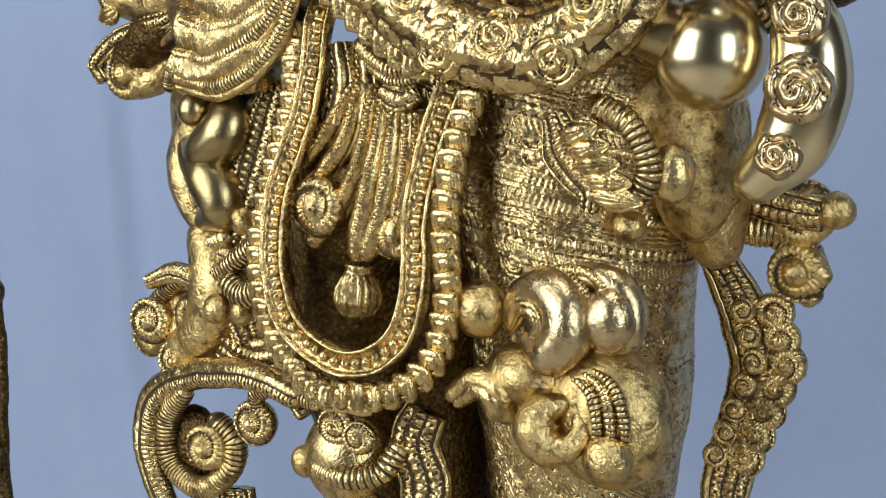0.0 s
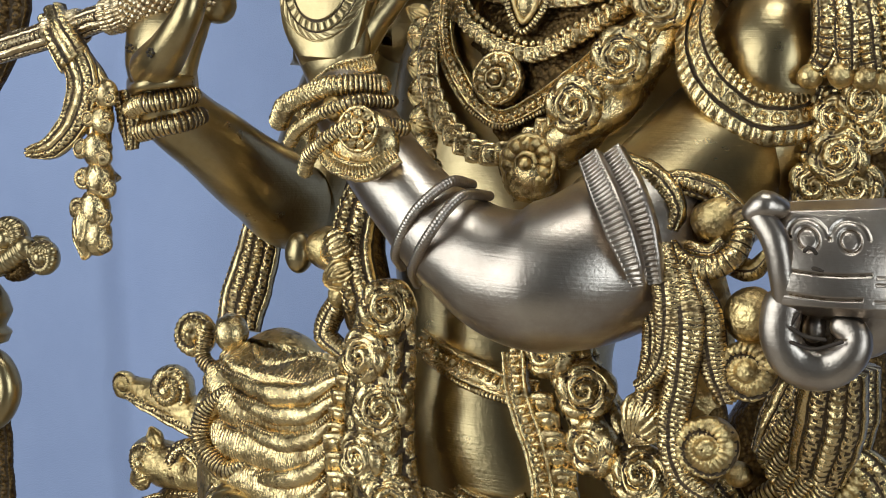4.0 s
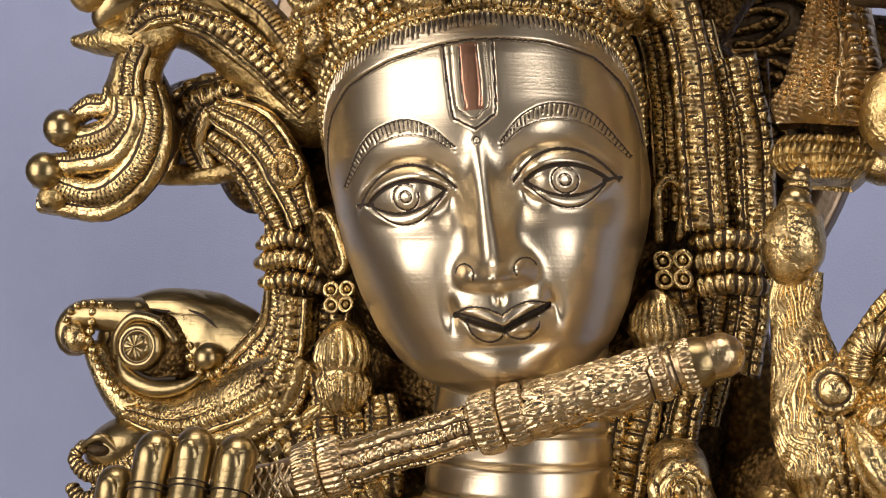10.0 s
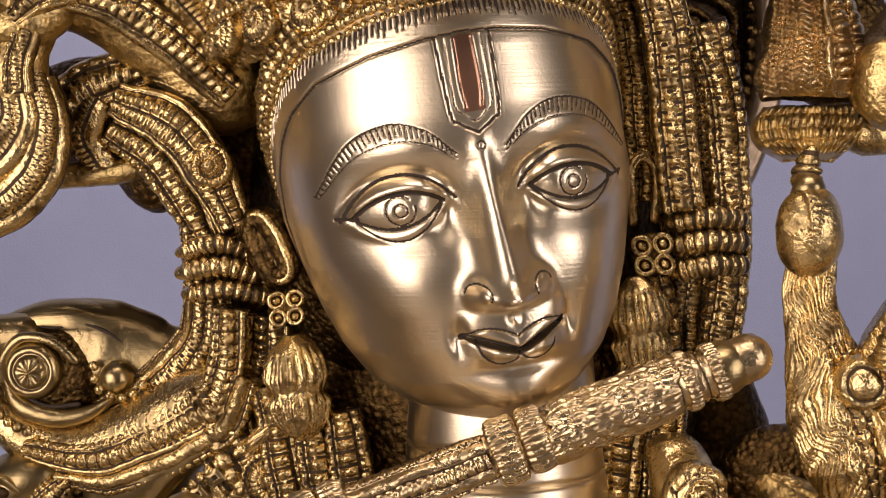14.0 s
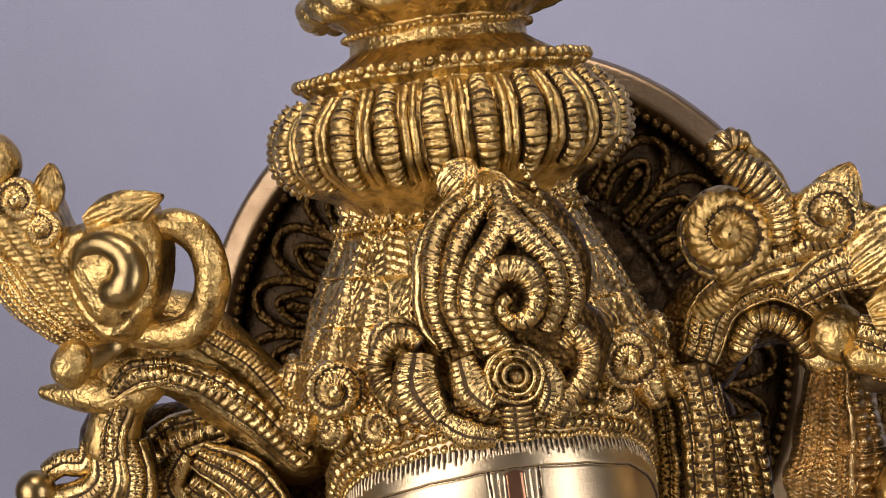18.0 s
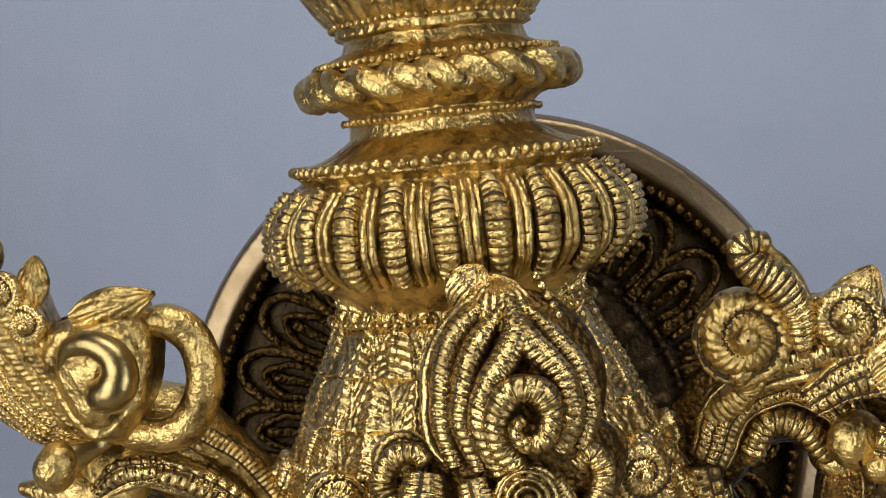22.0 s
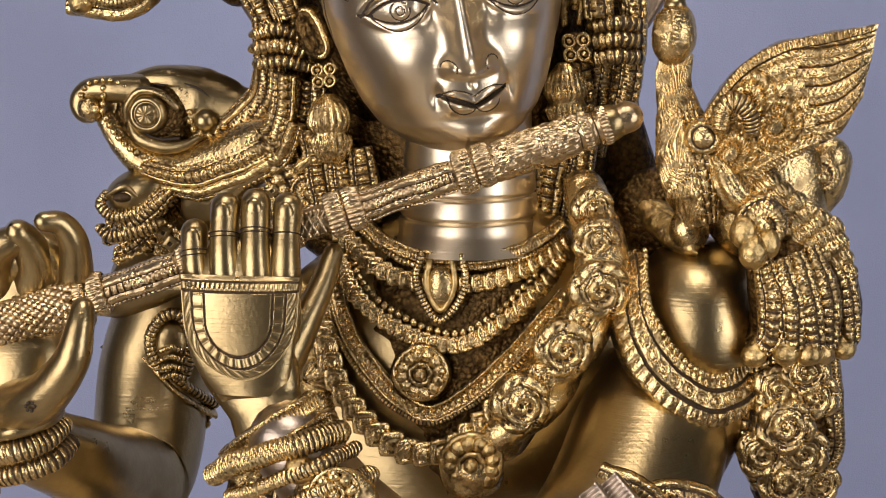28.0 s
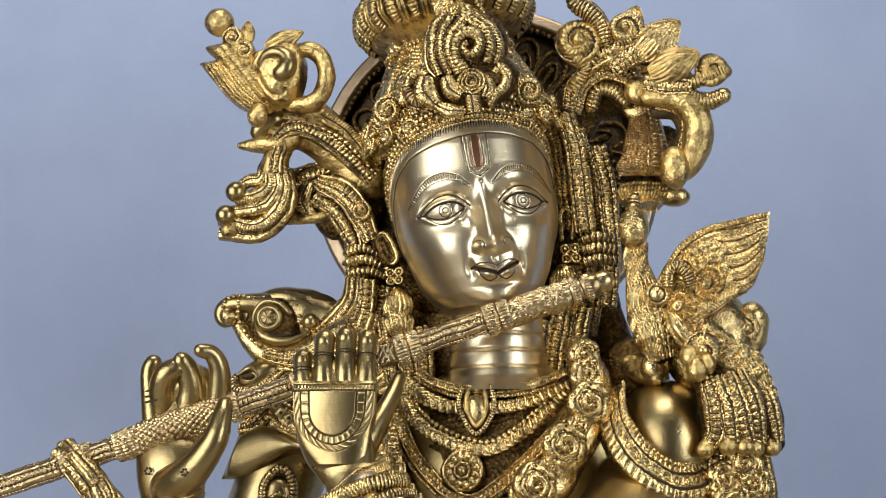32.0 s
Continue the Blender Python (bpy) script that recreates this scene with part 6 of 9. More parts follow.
for i in range(4):
    tube(k, np.array([(-0.1443, 0.0860, 0.7395), (-0.1390, 0.0850, 0.7410), (-0.1338, 0.0860, 0.7392)]) + (0, 0, -.0042 * i), .0014, CH, ribs=.0016)
scroll(k, (-0.1587, 0.1000, 0.7953), .0100, 1.2, 180, 1, .3, FRONT, CH, ribs=.002, tail=[(-0.1350, 0.1100, 0.7832), (-0.1449, 0.1060, 0.7926)])
brocade(k, [(-0.1260, 0.1000, 0.8081), (-0.1393, 0.1000, 0.7947), (-0.1540, 0.1000, 0.7826), (-0.1654, 0.1000, 0.7796)], [.024,.028,.022,.010], 5, .006, CH)
tube(k, [(-0.1924, -0.0100, 0.7302), (-0.1854, -0.0180, 0.7262), (-0.1739, -0.0240, 0.7288), (-0.1635, -0.0180, 0.7316), (-0.1600, -0.0080, 0.7337)], .0048, CH, ribs=.0020)
tube(k, [(-0.1899, -0.0120, 0.7381), (-0.1829, -0.0200, 0.7352), (-0.1726, -0.0260, 0.7373), (-0.1624, -0.0200, 0.7394), (-0.1602, -0.0100, 0.7404)], .0030, SM)
tube(k, [(-0.1978, -0.0040, 0.7175), (-0.1881, -0.0120, 0.7158), (-0.1747, -0.0160, 0.7179), (-0.1635, -0.0120, 0.7213), (-0.1599, -0.0020, 0.7245)], .0050, CH, ribs=.0022)
settle(k, mark, 0.006, 0.000, -0.004)
tube(k, [(-0.1700, -0.0060, 0.7278), (-0.1698, -0.0100, 0.7412), (-0.1700, -0.0080, 0.7540), (-0.1706, -0.0010, 0.7690), (-0.1690, 0.0020, 0.7860)], [.0155, .0185, .0205, .0200, .0165], SM, seg=28, flat=.6)
tube(k, [(-0.1690, -0.0180, 0.7403), (-0.1520, -0.0300, 0.7488), (-0.1396, -0.0350, 0.7628), (-0.1360, -0.0330, 0.7752), (-0.1352, -0.0300, 0.7820)], [.0105, .0098, .0080, .0064, .0044], SM, seg=20)
tube(k, [(-0.1490, 0.0020, 0.7700), (-0.1447, -0.0060, 0.7900), (-0.1432, -0.0110, 0.8028), (-0.1462, -0.0150, 0.8108), (-0.1516, -0.0190, 0.8125)], [.0085, .0072, .0064, .0054, .0038], SM, seg=18)
tube(k, [(-0.1811, -0.0020, 0.7700), (-0.1825, -0.0060, 0.7904), (-0.1829, -0.0080, 0.8030), (-0.1807, -0.0080, 0.8085)], [.0075, .0062, .0054, .0046], SM, seg=18)
tube(k, [(-0.1767, 0.0000, 0.7783), (-0.1759, -0.0080, 0.7931), (-0.1719, -0.0130, 0.8010), (-0.1656, -0.0130, 0.8044)], [.008, .0078, .0070, .0060], SM, seg=18)
tube(k, [(-0.1646, 0.0010, 0.7780), (-0.1603, -0.0050, 0.7928), (-0.1611, -0.0110, 0.8035), (-0.1630, -0.0150, 0.8080)], [.009, .0085, .0070, .0050], SM, seg=18)
tube(k, [(-0.1729, 0.0020, 0.7884), (-0.1640, -0.0020, 0.7974), (-0.1559, 0.0000, 0.7951), (-0.1539, 0.0020, 0.7850)], [.009, .010, .0095, .008], SM, seg=18)
for z0 in (.7925, .7895, .7865):
    tube(k, [(-0.1868, -0.0060, z0), (-0.1825, -0.0128, z0), (-0.1770, -0.0130, z0 + .001)], .0006, EN, seg=6)
for x0, z0 in ((-0.1792, .7490), (-0.1545, .7470)):
    for a in range(6):
        c = np.array((x0 + .0016 * math.cos(a), -0.0215 - (.0175 if x0 > -.16 else 0), z0 + .0016 * math.sin(a)))
        ball(k, c, .0007, EN)
mark = len(k.v)
# chain of small buds that hangs from the far wrist
for i, (c, r) in enumerate((((-0.1965, -0.0200, 0.7281), .0055), ((-0.1997, -0.0180, 0.7166), .0060), ((-0.2029, -0.0170, 0.7028), .0072), ((-0.2013, -0.0160, 0.6894), .0078), ((-0.2038, -0.0160, 0.6756), .0080), ((-0.2014, -0.0160, 0.6636), .0075))):
    ball(k, c, (r, r * .8, r * 1.2), CH)
    scroll(k, np.array(c) + (-r * .9, -.003, 0), r * .6, 1.2, 90 * i, 1 if i % 2 else -1, .3, FRONT, CH)
    scroll(k, np.array(c) + (r * .8, -.003, -r * .4), r * .55, 1.2, 50 * i, -1 if i % 2 else 1, .3, FRONT, CH)
petal(k, (-0.2057, -0.0180, 0.6783), (-0.2076, -0.0180, 0.6522), .008, .5, FRONT, CH, 4, 0)
brocade(k, [(-0.1935, -0.0120, 0.7304), (-0.1909, -0.0100, 0.7171), (-0.1899, -0.0080, 0.7037)], [.012,.012,.006], 4, .004, CH)

settle(k, mark, 0.009, -0.006, 0.0)

# ---- waist, garland, sashes ----
strap(k, [(-0.0505, 0.0300, 0.6274), (-0.0333, 0.0200, 0.6224), (-0.0182, 0.0160, 0.6188), (-0.0029, 0.0160, 0.6150), (0.0104, 0.0200, 0.6133)], .0105, .003, CH, bead=.0016)
tube(k, [(-0.0482, 0.0280, 0.6198), (-0.0292, 0.0180, 0.6140), (-0.0143, 0.0140, 0.6108), (0.0005, 0.0150, 0.6081)], .0016, CH, ribs=.0018)
strap(k, [(-0.0327, 0.0260, 0.5674), (-0.0155, 0.0180, 0.5625), (0.0007, 0.0160, 0.5628), (0.0095, 0.0180, 0.5672)], .0060, .002, CH, hatch=.0016)
strap(k, [(0.0032, 0.0080, 0.6316), (0.0086, 0.0040, 0.6123), (0.0172, 0.0040, 0.5930), (0.0222, 0.0040, 0.5734), (0.0161, 0.0040, 0.5566), (0.0038, 0.0060, 0.5452), (-0.0069, 0.0080, 0.5408)], .0105, .003, CH, bead=.0019)
pods(k, [(0.0179, 0.0080, 0.6107), (0.0259, 0.0060, 0.5938), (0.0318, 0.0060, 0.5767), (0.0296, 0.0060, 0.5583), (0.0180, 0.0080, 0.5401), (0.0046, 0.0120, 0.5301)], .0056, CH)
GAR = [(-0.0528, -0.0020, 0.6456), (-0.0523, -0.0030, 0.6230), (-0.0522, -0.0030, 0.5957), (-0.0475, -0.0040, 0.5685), (-0.0340, -0.0050, 0.5446), (-0.0161, -0.0060, 0.5284), (0.0077, -0.0080, 0.5181), (0.0340, -0.0080, 0.5150), (0.0556, -0.0060, 0.5243), (0.0707, -0.0020, 0.5429), (0.0744, 0.0020, 0.5643), (0.0650, 0.0060, 0.5845), (0.0468, 0.0100, 0.6002), (0.0332, 0.0120, 0.6189), (0.0242, 0.0140, 0.6359)]
def carved(k, points, r, field, amp=0.0016, mat=CH, seg=96, low=0.12, out=FRONT, flat=1.0, step=0.0008):
    """A rounded bar whose whole skin is chased; field(s, a): relief 0 to 1 at the length s and the angle a."""
    c, length = smooth(points, 0, step)
    n = len(c)
    rad = radii(r, n)[:, None]
    side, up = frames(c, out)
    a = np.linspace(0, 2 * np.pi, seg, endpoint=False)[None]
    h = field(np.linspace(0, length, n)[:, None], a)
    q = rad + amp * (h - 0.5)
    g = c[:, None] + side[:, None] * (np.cos(a) * q)[..., None] + up[:, None] * (np.sin(a) * q * flat)[..., None]
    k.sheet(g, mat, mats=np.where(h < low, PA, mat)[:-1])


def foliage(s, a):
    """Leaves that lie over one another, with veins."""
    u, v = s / 0.0125, a / (2 * np.pi) * 7
    col = np.floor(v)
    u = u + 0.5 * (col % 2) + 0.25 * np.sin(v * 2.1)
    f, w = u % 1.0, np.abs(v % 1.0 - 0.5) * 2
    body = np.clip(1.1 - (w / np.sqrt(np.clip(1 - f**2, 0.02, 1))) ** 2, 0, 1)
    vein = 0.6 + 0.4 * np.abs(np.sin(np.pi * (f * 3.5 + w * 1.6)))
    return np.clip(body * vein * (0.55 + 0.45 * (1 - f)) + 0.35 * np.exp(-((w / 0.12) ** 2)) * body, 0, 1)


carved(k, GAR, [.0125,.0145,.015,.015,.0155,.0160,.0160,.0160,.0155,.0150,.0145,.0140,.0130,.0115,.0105], foliage, .0024, CH, flat=.85)
gar, _ = smooth(GAR, 17)
gside, gup = frames(gar)
for i, (p, s, o) in enumerate(zip(gar, gside, gup)):
    w = .0045 if i % 2 else -.0045
    rose(k, p + s * w + o * .0085, .0112, o + s * w * 60, CH, i * 1.3)
pods(k, [(-0.0778, 0.0060, 0.5794), (-0.0701, 0.0020, 0.5542), (-0.0586, 0.0000, 0.5366), (-0.0381, -0.0020, 0.5205), (-0.0158, -0.0040, 0.5075)], .0058, CH)
pods(k, [(-0.0730, 0.0080, 0.6221), (-0.0767, 0.0080, 0.6007), (-0.0789, 0.0080, 0.5792), (-0.0756, 0.0060, 0.5629)], .0050, CH)
# drapery at the hip: gathered folds, ridged strips and curls
ball(k, (-0.1454, 0.0660, 0.5468), (.042, .034, .070), AU, fine=3)
ball(k, (-0.1514, 0.0700, 0.4793), (.034, .030, .055), AU, fine=3)


def gathers(u, v):
    bend = u * 7.5 + 2.6 * (v - 0.30) ** 2 - 0.9 * v + 0.12 * np.sin(v * 11 + u * 6)
    fold = np.abs(np.sin(np.pi * bend)) ** 0.6
    cut = 0.5 + 0.5 * np.abs(np.sin(np.pi * (v * 46 + 6 * u))) ** 0.6
    return fold * (0.55 + 0.45 * cut)


ruled(k, [(-0.1580, 0.0400, 0.6127), (-0.1753, 0.0420, 0.5894), (-0.1763, 0.0420, 0.5641), (-0.1647, 0.0400, 0.5414), (-0.1666, 0.0400, 0.5144), (-0.1691, 0.0400, 0.4951), (-0.1607, 0.0420, 0.4818)], [(-0.0871, 0.0200, 0.6131), (-0.0825, 0.0160, 0.5907), (-0.0818, 0.0140, 0.5668), (-0.0821, 0.0140, 0.5498), (-0.0885, 0.0160, 0.5304), (-0.1013, 0.0200, 0.5109), (-0.1130, 0.0260, 0.4905)], gathers, .0042, .0080, .012, (-0.25, -1, 0), CH, 260, 200, .10)
for pts, w in (([(-0.1542, 0.0300, 0.5899), (-0.1662, 0.0300, 0.5774), (-0.1656, 0.0290, 0.5619), (-0.1507, 0.0270, 0.5523), (-0.1379, 0.0260, 0.5577)], 0.0050), ([(-0.1578, 0.0300, 0.5206), (-0.1355, 0.0240, 0.5175), (-0.1115, 0.0190, 0.5246), (-0.0956, 0.0150, 0.5364), (-0.0868, 0.0110, 0.5568)], 0.0036), ([(-0.1611, 0.0310, 0.5061), (-0.1356, 0.0250, 0.5039), (-0.1111, 0.0190, 0.5146), (-0.0953, 0.0150, 0.5285), (-0.0847, 0.0110, 0.5473)], 0.0038), ([(-0.1608, 0.0320, 0.4948), (-0.1328, 0.0260, 0.4921), (-0.1083, 0.0200, 0.5031), (-0.0931, 0.0160, 0.5187), (-0.0837, 0.0120, 0.5376)], 0.0042)):
    tube(k, pts, [w * .55, w, w, w, w * .6], CH, ribs=.0021, depth=.26, seg=16)
    tube(k, np.array(pts) + (0, .001, -.0046), [w * .3, w * .55, w * .55, w * .55, w * .3], AU, seg=12)
for pts, w in (([(-0.0821, 0.0120, 0.6075), (-0.1000, 0.0160, 0.5978), (-0.1211, 0.0200, 0.5945), (-0.1416, 0.0260, 0.5955), (-0.1564, 0.0310, 0.5969)], 0.0058), ([(-0.0827, 0.0110, 0.5991), (-0.0969, 0.0140, 0.5892), (-0.1165, 0.0180, 0.5851), (-0.1383, 0.0240, 0.5857), (-0.1532, 0.0300, 0.5879)], 0.0050), ([(-0.0833, 0.0100, 0.5884), (-0.0971, 0.0130, 0.5771), (-0.1153, 0.0170, 0.5729), (-0.1335, 0.0220, 0.5740), (-0.1467, 0.0270, 0.5773)], 0.0046), ([(-0.0825, 0.0090, 0.5742), (-0.0944, 0.0120, 0.5628), (-0.1110, 0.0160, 0.5560), (-0.1246, 0.0200, 0.5523), (-0.1374, 0.0250, 0.5476)], 0.0048), ([(-0.0840, 0.0090, 0.5597), (-0.0952, 0.0120, 0.5481), (-0.1103, 0.0160, 0.5404), (-0.1245, 0.0200, 0.5346), (-0.1420, 0.0260, 0.5300)], 0.0046)):
    tube(k, pts, [w * .4, w, w * 1.1, w * .8, w * .3], CH, seg=18, flat=.8)
    tube(k, np.array(pts) + (0, -.0015, .0035), w * .28, CH, ribs=.0016, depth=.3, seg=8)
ball(k, (-0.1544, 0.0280, 0.5344), (.0068, .0066, .0082), CH, fine=2)
tube(k, [(-0.1506, 0.0260, 0.5358), (-0.1431, 0.0250, 0.5367), (-0.1345, 0.0240, 0.5370)], [.0066, .0070, .0062], SM, seg=20)
scroll(k, (-0.1874, 0.0500, 0.6105), .0105, 1.3, 150, -1, .34, FRONT, CH, tail=[(-0.1615, 0.0440, 0.5916), (-0.1720, 0.0460, 0.5948), (-0.1807, 0.0480, 0.6008)])
ball(k, (-0.1591, 0.0400, 0.6160), (.0090, .008, .0095), CH)
ball(k, (-0.1243, 0.0420, 0.6585), (.0072, .006, .0100), SM, fine=2)
ball(k, (-0.1077, 0.0420, 0.6619), (.0125, .009, .0105), AU, fine=2)
mark = len(k.v)
tube(k, [(-0.1853, 0.0640, 0.5562), (-0.2089, 0.0680, 0.5649), (-0.2404, 0.0700, 0.5708)], [.010,.010,.006], AU, seg=16)
brocade(k, [(-0.1843, 0.0580, 0.5548), (-0.2111, 0.0620, 0.5605), (-0.2389, 0.0660, 0.5665)], [.010,.010,.006], 3, .004, CH)
scroll(k, (-0.2088, 0.0620, 0.5744), .0122, 1.4, -40, -1, .3, FRONT, CH)
scroll(k, (-0.2426, 0.0660, 0.5714), .0072, 1.1, 60, 1, .3, FRONT, AU)
tube(k, [(-0.1766, 0.0600, 0.5335), (-0.1994, 0.0660, 0.5307), (-0.2269, 0.0700, 0.5332)], [.012,.013,.012], AU, seg=16)
brocade(k, [(-0.1743, 0.0520, 0.5364), (-0.1925, 0.0560, 0.5462), (-0.2022, 0.0580, 0.5375), (-0.1968, 0.0580, 0.5282)], [.008,.010,.010,.008], 3, .004, CH)
scroll(k, (-0.2234, 0.0620, 0.5329), .0100, 1.3, 0, 1, .35, FRONT, CH)
petal(k, (-0.2171, 0.0640, 0.5380), (-0.2259, 0.0680, 0.5508), .006, .4, FRONT, AU, 4, 0)
petal(k, (-0.2206, 0.0600, 0.5266), (-0.2342, 0.0640, 0.5192), .007, .4, FRONT, AU, 4, 0)
tube(k, [(-0.1765, 0.0580, 0.5240), (-0.2022, 0.0660, 0.5109), (-0.2152, 0.0700, 0.4970)], [.008,.014,.014], GR, seg=16)
brocade(k, [(-0.1692, 0.0500, 0.5247), (-0.1950, 0.0560, 0.5181), (-0.2217, 0.0620, 0.5088), (-0.2370, 0.0660, 0.4969), (-0.2314, 0.0660, 0.4887)], [.008,.010,.011,.010,.008], 3, .004, CH)
brocade(k, [(-0.1737, 0.0520, 0.5189), (-0.1928, 0.0580, 0.5100), (-0.2076, 0.0620, 0.5037)], [.006,.008,.006], 2, .003, AU)
scroll(k, (-0.2132, 0.0620, 0.4933), .0125, 1.2, 140, -1, .34, FRONT, AU, ball_end=.45)
tube(k, [(-0.2102, 0.0660, 0.4891), (-0.1981, 0.0660, 0.4916), (-0.1915, 0.0660, 0.4997)], [.009,.008,.004], AU, seg=14)
settle(k, mark, -0.013, 0.018, -0.001)
ball(k, (-0.1610, 0.0400, 0.5340), (.008, .008, .010), CH)
for i in range(3):
    tube(k, [(-0.1686, 0.0460, 0.4986), (-0.1771, 0.0500, 0.4942), (-0.1791, 0.0520, 0.4895)], .0042 - .0006 * i, CH, ribs=.0016)
# strip and bud under the far elbow
brocade(k, [(-0.1745, 0.0880, 0.6639), (-0.1771, 0.0860, 0.6442), (-0.1815, 0.0840, 0.6244), (-0.1814, 0.0800, 0.6105)], [.022,.026,.028,.026], 6, .006, CH)
tube(k, [(-0.0841, 0.0450, 0.7109), (-0.0895, 0.0420, 0.6860), (-0.0889, 0.0360, 0.6613), (-0.0758, 0.0280, 0.6330)], [.010,.012,.013,.012], GR, seg=18)
brocade(k, [(-0.0806, 0.0340, 0.7055), (-0.0868, 0.0300, 0.6833), (-0.0876, 0.0260, 0.6638), (-0.0748, 0.0180, 0.6407)], [.014,.020,.022,.018], 4, .005, CH)
petal(k, (-0.0845, 0.0200, 0.6688), (-0.1017, 0.0240, 0.6593), .009, .5, FRONT, CH, 5, 0)
petal(k, (-0.0826, 0.0180, 0.6570), (-0.0985, 0.0220, 0.6485), .008, .5, FRONT, AU, 5, 0)

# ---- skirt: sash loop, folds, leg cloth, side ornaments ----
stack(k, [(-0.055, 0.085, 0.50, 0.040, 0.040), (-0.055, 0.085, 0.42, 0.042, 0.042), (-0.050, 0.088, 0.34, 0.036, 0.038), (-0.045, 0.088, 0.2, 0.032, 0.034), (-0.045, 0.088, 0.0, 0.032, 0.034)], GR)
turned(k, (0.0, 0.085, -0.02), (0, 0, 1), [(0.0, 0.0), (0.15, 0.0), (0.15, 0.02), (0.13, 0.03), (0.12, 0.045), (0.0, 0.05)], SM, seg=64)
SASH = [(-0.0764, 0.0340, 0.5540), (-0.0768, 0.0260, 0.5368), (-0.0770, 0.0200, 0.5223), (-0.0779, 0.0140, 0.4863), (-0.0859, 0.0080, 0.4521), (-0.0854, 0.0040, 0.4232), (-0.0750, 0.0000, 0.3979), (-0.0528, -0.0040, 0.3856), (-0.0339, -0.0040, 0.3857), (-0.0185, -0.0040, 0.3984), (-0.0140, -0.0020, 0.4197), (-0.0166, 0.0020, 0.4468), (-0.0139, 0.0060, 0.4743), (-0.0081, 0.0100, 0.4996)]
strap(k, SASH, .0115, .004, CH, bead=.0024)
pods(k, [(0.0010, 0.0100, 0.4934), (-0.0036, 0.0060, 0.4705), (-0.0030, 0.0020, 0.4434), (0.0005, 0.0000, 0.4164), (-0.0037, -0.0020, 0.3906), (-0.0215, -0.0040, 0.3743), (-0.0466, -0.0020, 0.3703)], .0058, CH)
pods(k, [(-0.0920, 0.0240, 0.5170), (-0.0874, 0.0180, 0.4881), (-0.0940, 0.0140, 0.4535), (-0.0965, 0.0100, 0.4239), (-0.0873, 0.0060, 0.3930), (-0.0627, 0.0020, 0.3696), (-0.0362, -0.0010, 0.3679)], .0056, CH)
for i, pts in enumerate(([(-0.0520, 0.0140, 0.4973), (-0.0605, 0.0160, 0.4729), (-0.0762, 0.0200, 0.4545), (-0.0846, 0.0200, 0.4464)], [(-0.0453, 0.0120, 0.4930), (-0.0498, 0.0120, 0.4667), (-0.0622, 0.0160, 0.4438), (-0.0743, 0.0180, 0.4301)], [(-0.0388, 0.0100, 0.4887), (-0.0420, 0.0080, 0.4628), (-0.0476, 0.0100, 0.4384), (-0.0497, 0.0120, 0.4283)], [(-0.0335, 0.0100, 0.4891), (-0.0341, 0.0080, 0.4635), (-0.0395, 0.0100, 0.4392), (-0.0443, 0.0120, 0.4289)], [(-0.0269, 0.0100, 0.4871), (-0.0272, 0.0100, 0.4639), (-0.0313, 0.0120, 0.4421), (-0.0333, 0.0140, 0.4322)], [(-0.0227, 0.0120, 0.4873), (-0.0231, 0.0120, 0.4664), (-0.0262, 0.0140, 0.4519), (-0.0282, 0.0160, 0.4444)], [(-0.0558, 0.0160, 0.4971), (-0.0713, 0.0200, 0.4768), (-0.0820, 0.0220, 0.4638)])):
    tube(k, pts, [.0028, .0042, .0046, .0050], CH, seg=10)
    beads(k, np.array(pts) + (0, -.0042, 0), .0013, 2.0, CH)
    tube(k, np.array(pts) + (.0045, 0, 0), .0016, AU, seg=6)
# dark filler between the folds, their shade put into its colour
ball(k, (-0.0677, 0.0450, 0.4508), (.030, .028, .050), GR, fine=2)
turned(k, (-0.0530, 0.0200, 0.4230), (0, 0, -1), [(.003, 0), (.0065, .002), (.006, .005), (.0075, .007, .5), (.0105, .012, 1), (.0108, .018, 1), (.008, .023, 1), (.003, .026)], CH, flutes=16, cut=.2)
for p, r in (((-0.0697, 0.0120, 0.4447), .0085), ((-0.0301, 0.0100, 0.4377), .0075)):
    ball(k, p, (r * .8, r * .8, r * 1.2), CH)
    scroll(k, p, r * 1.4, 1.1, 120, 1, .25, FRONT, CH, ball_end=0)
tube(k, [(-0.0504, 0.0100, 0.5137), (-0.0346, 0.0060, 0.5052), (-0.0217, 0.0060, 0.5070), (-0.0142, 0.0080, 0.5152)], .0045, CH, ribs=.002)
tube(k, [(-0.0463, 0.0080, 0.5070), (-0.0334, 0.0040, 0.5007), (-0.0205, 0.0040, 0.5025), (-0.0141, 0.0060, 0.5084)], .0022, CH, ribs=.0016)
brocade(k, [(-0.0380, 0.0080, 0.4958), (-0.0289, 0.0060, 0.4936), (-0.0223, 0.0080, 0.4966)], [.010,.012,.008], 3, .003, CH)
# leaf, ball, shells and scrolls on the leg
brocade(k, [(0.0393, 0.0060, 0.4913), (0.0468, 0.0040, 0.4766), (0.0575, 0.0020, 0.4644), (0.0572, 0.0040, 0.4566)], [.012,.022,.016,.008], 5, .005, CH)
for i in range(5):
    petal(k, np.array((0.0456, 0.0000, 0.4832)) + (i * .003, -.001, -i * .005), np.array((0.0598, -0.0020, 0.4896)) + (i * .005, 0, -i * .007), .005, .6, FRONT, CH, 3, 0)
tube(k, [(0.0572, 0.0040, 0.4967), (0.0719, 0.0020, 0.4891), (0.0788, 0.0040, 0.4746), (0.0744, 0.0060, 0.4633)], .0055, CH, ribs=.0026)
ball(k, (0.0650, 0.0260, 0.4490), .0068, AU, fine=2)
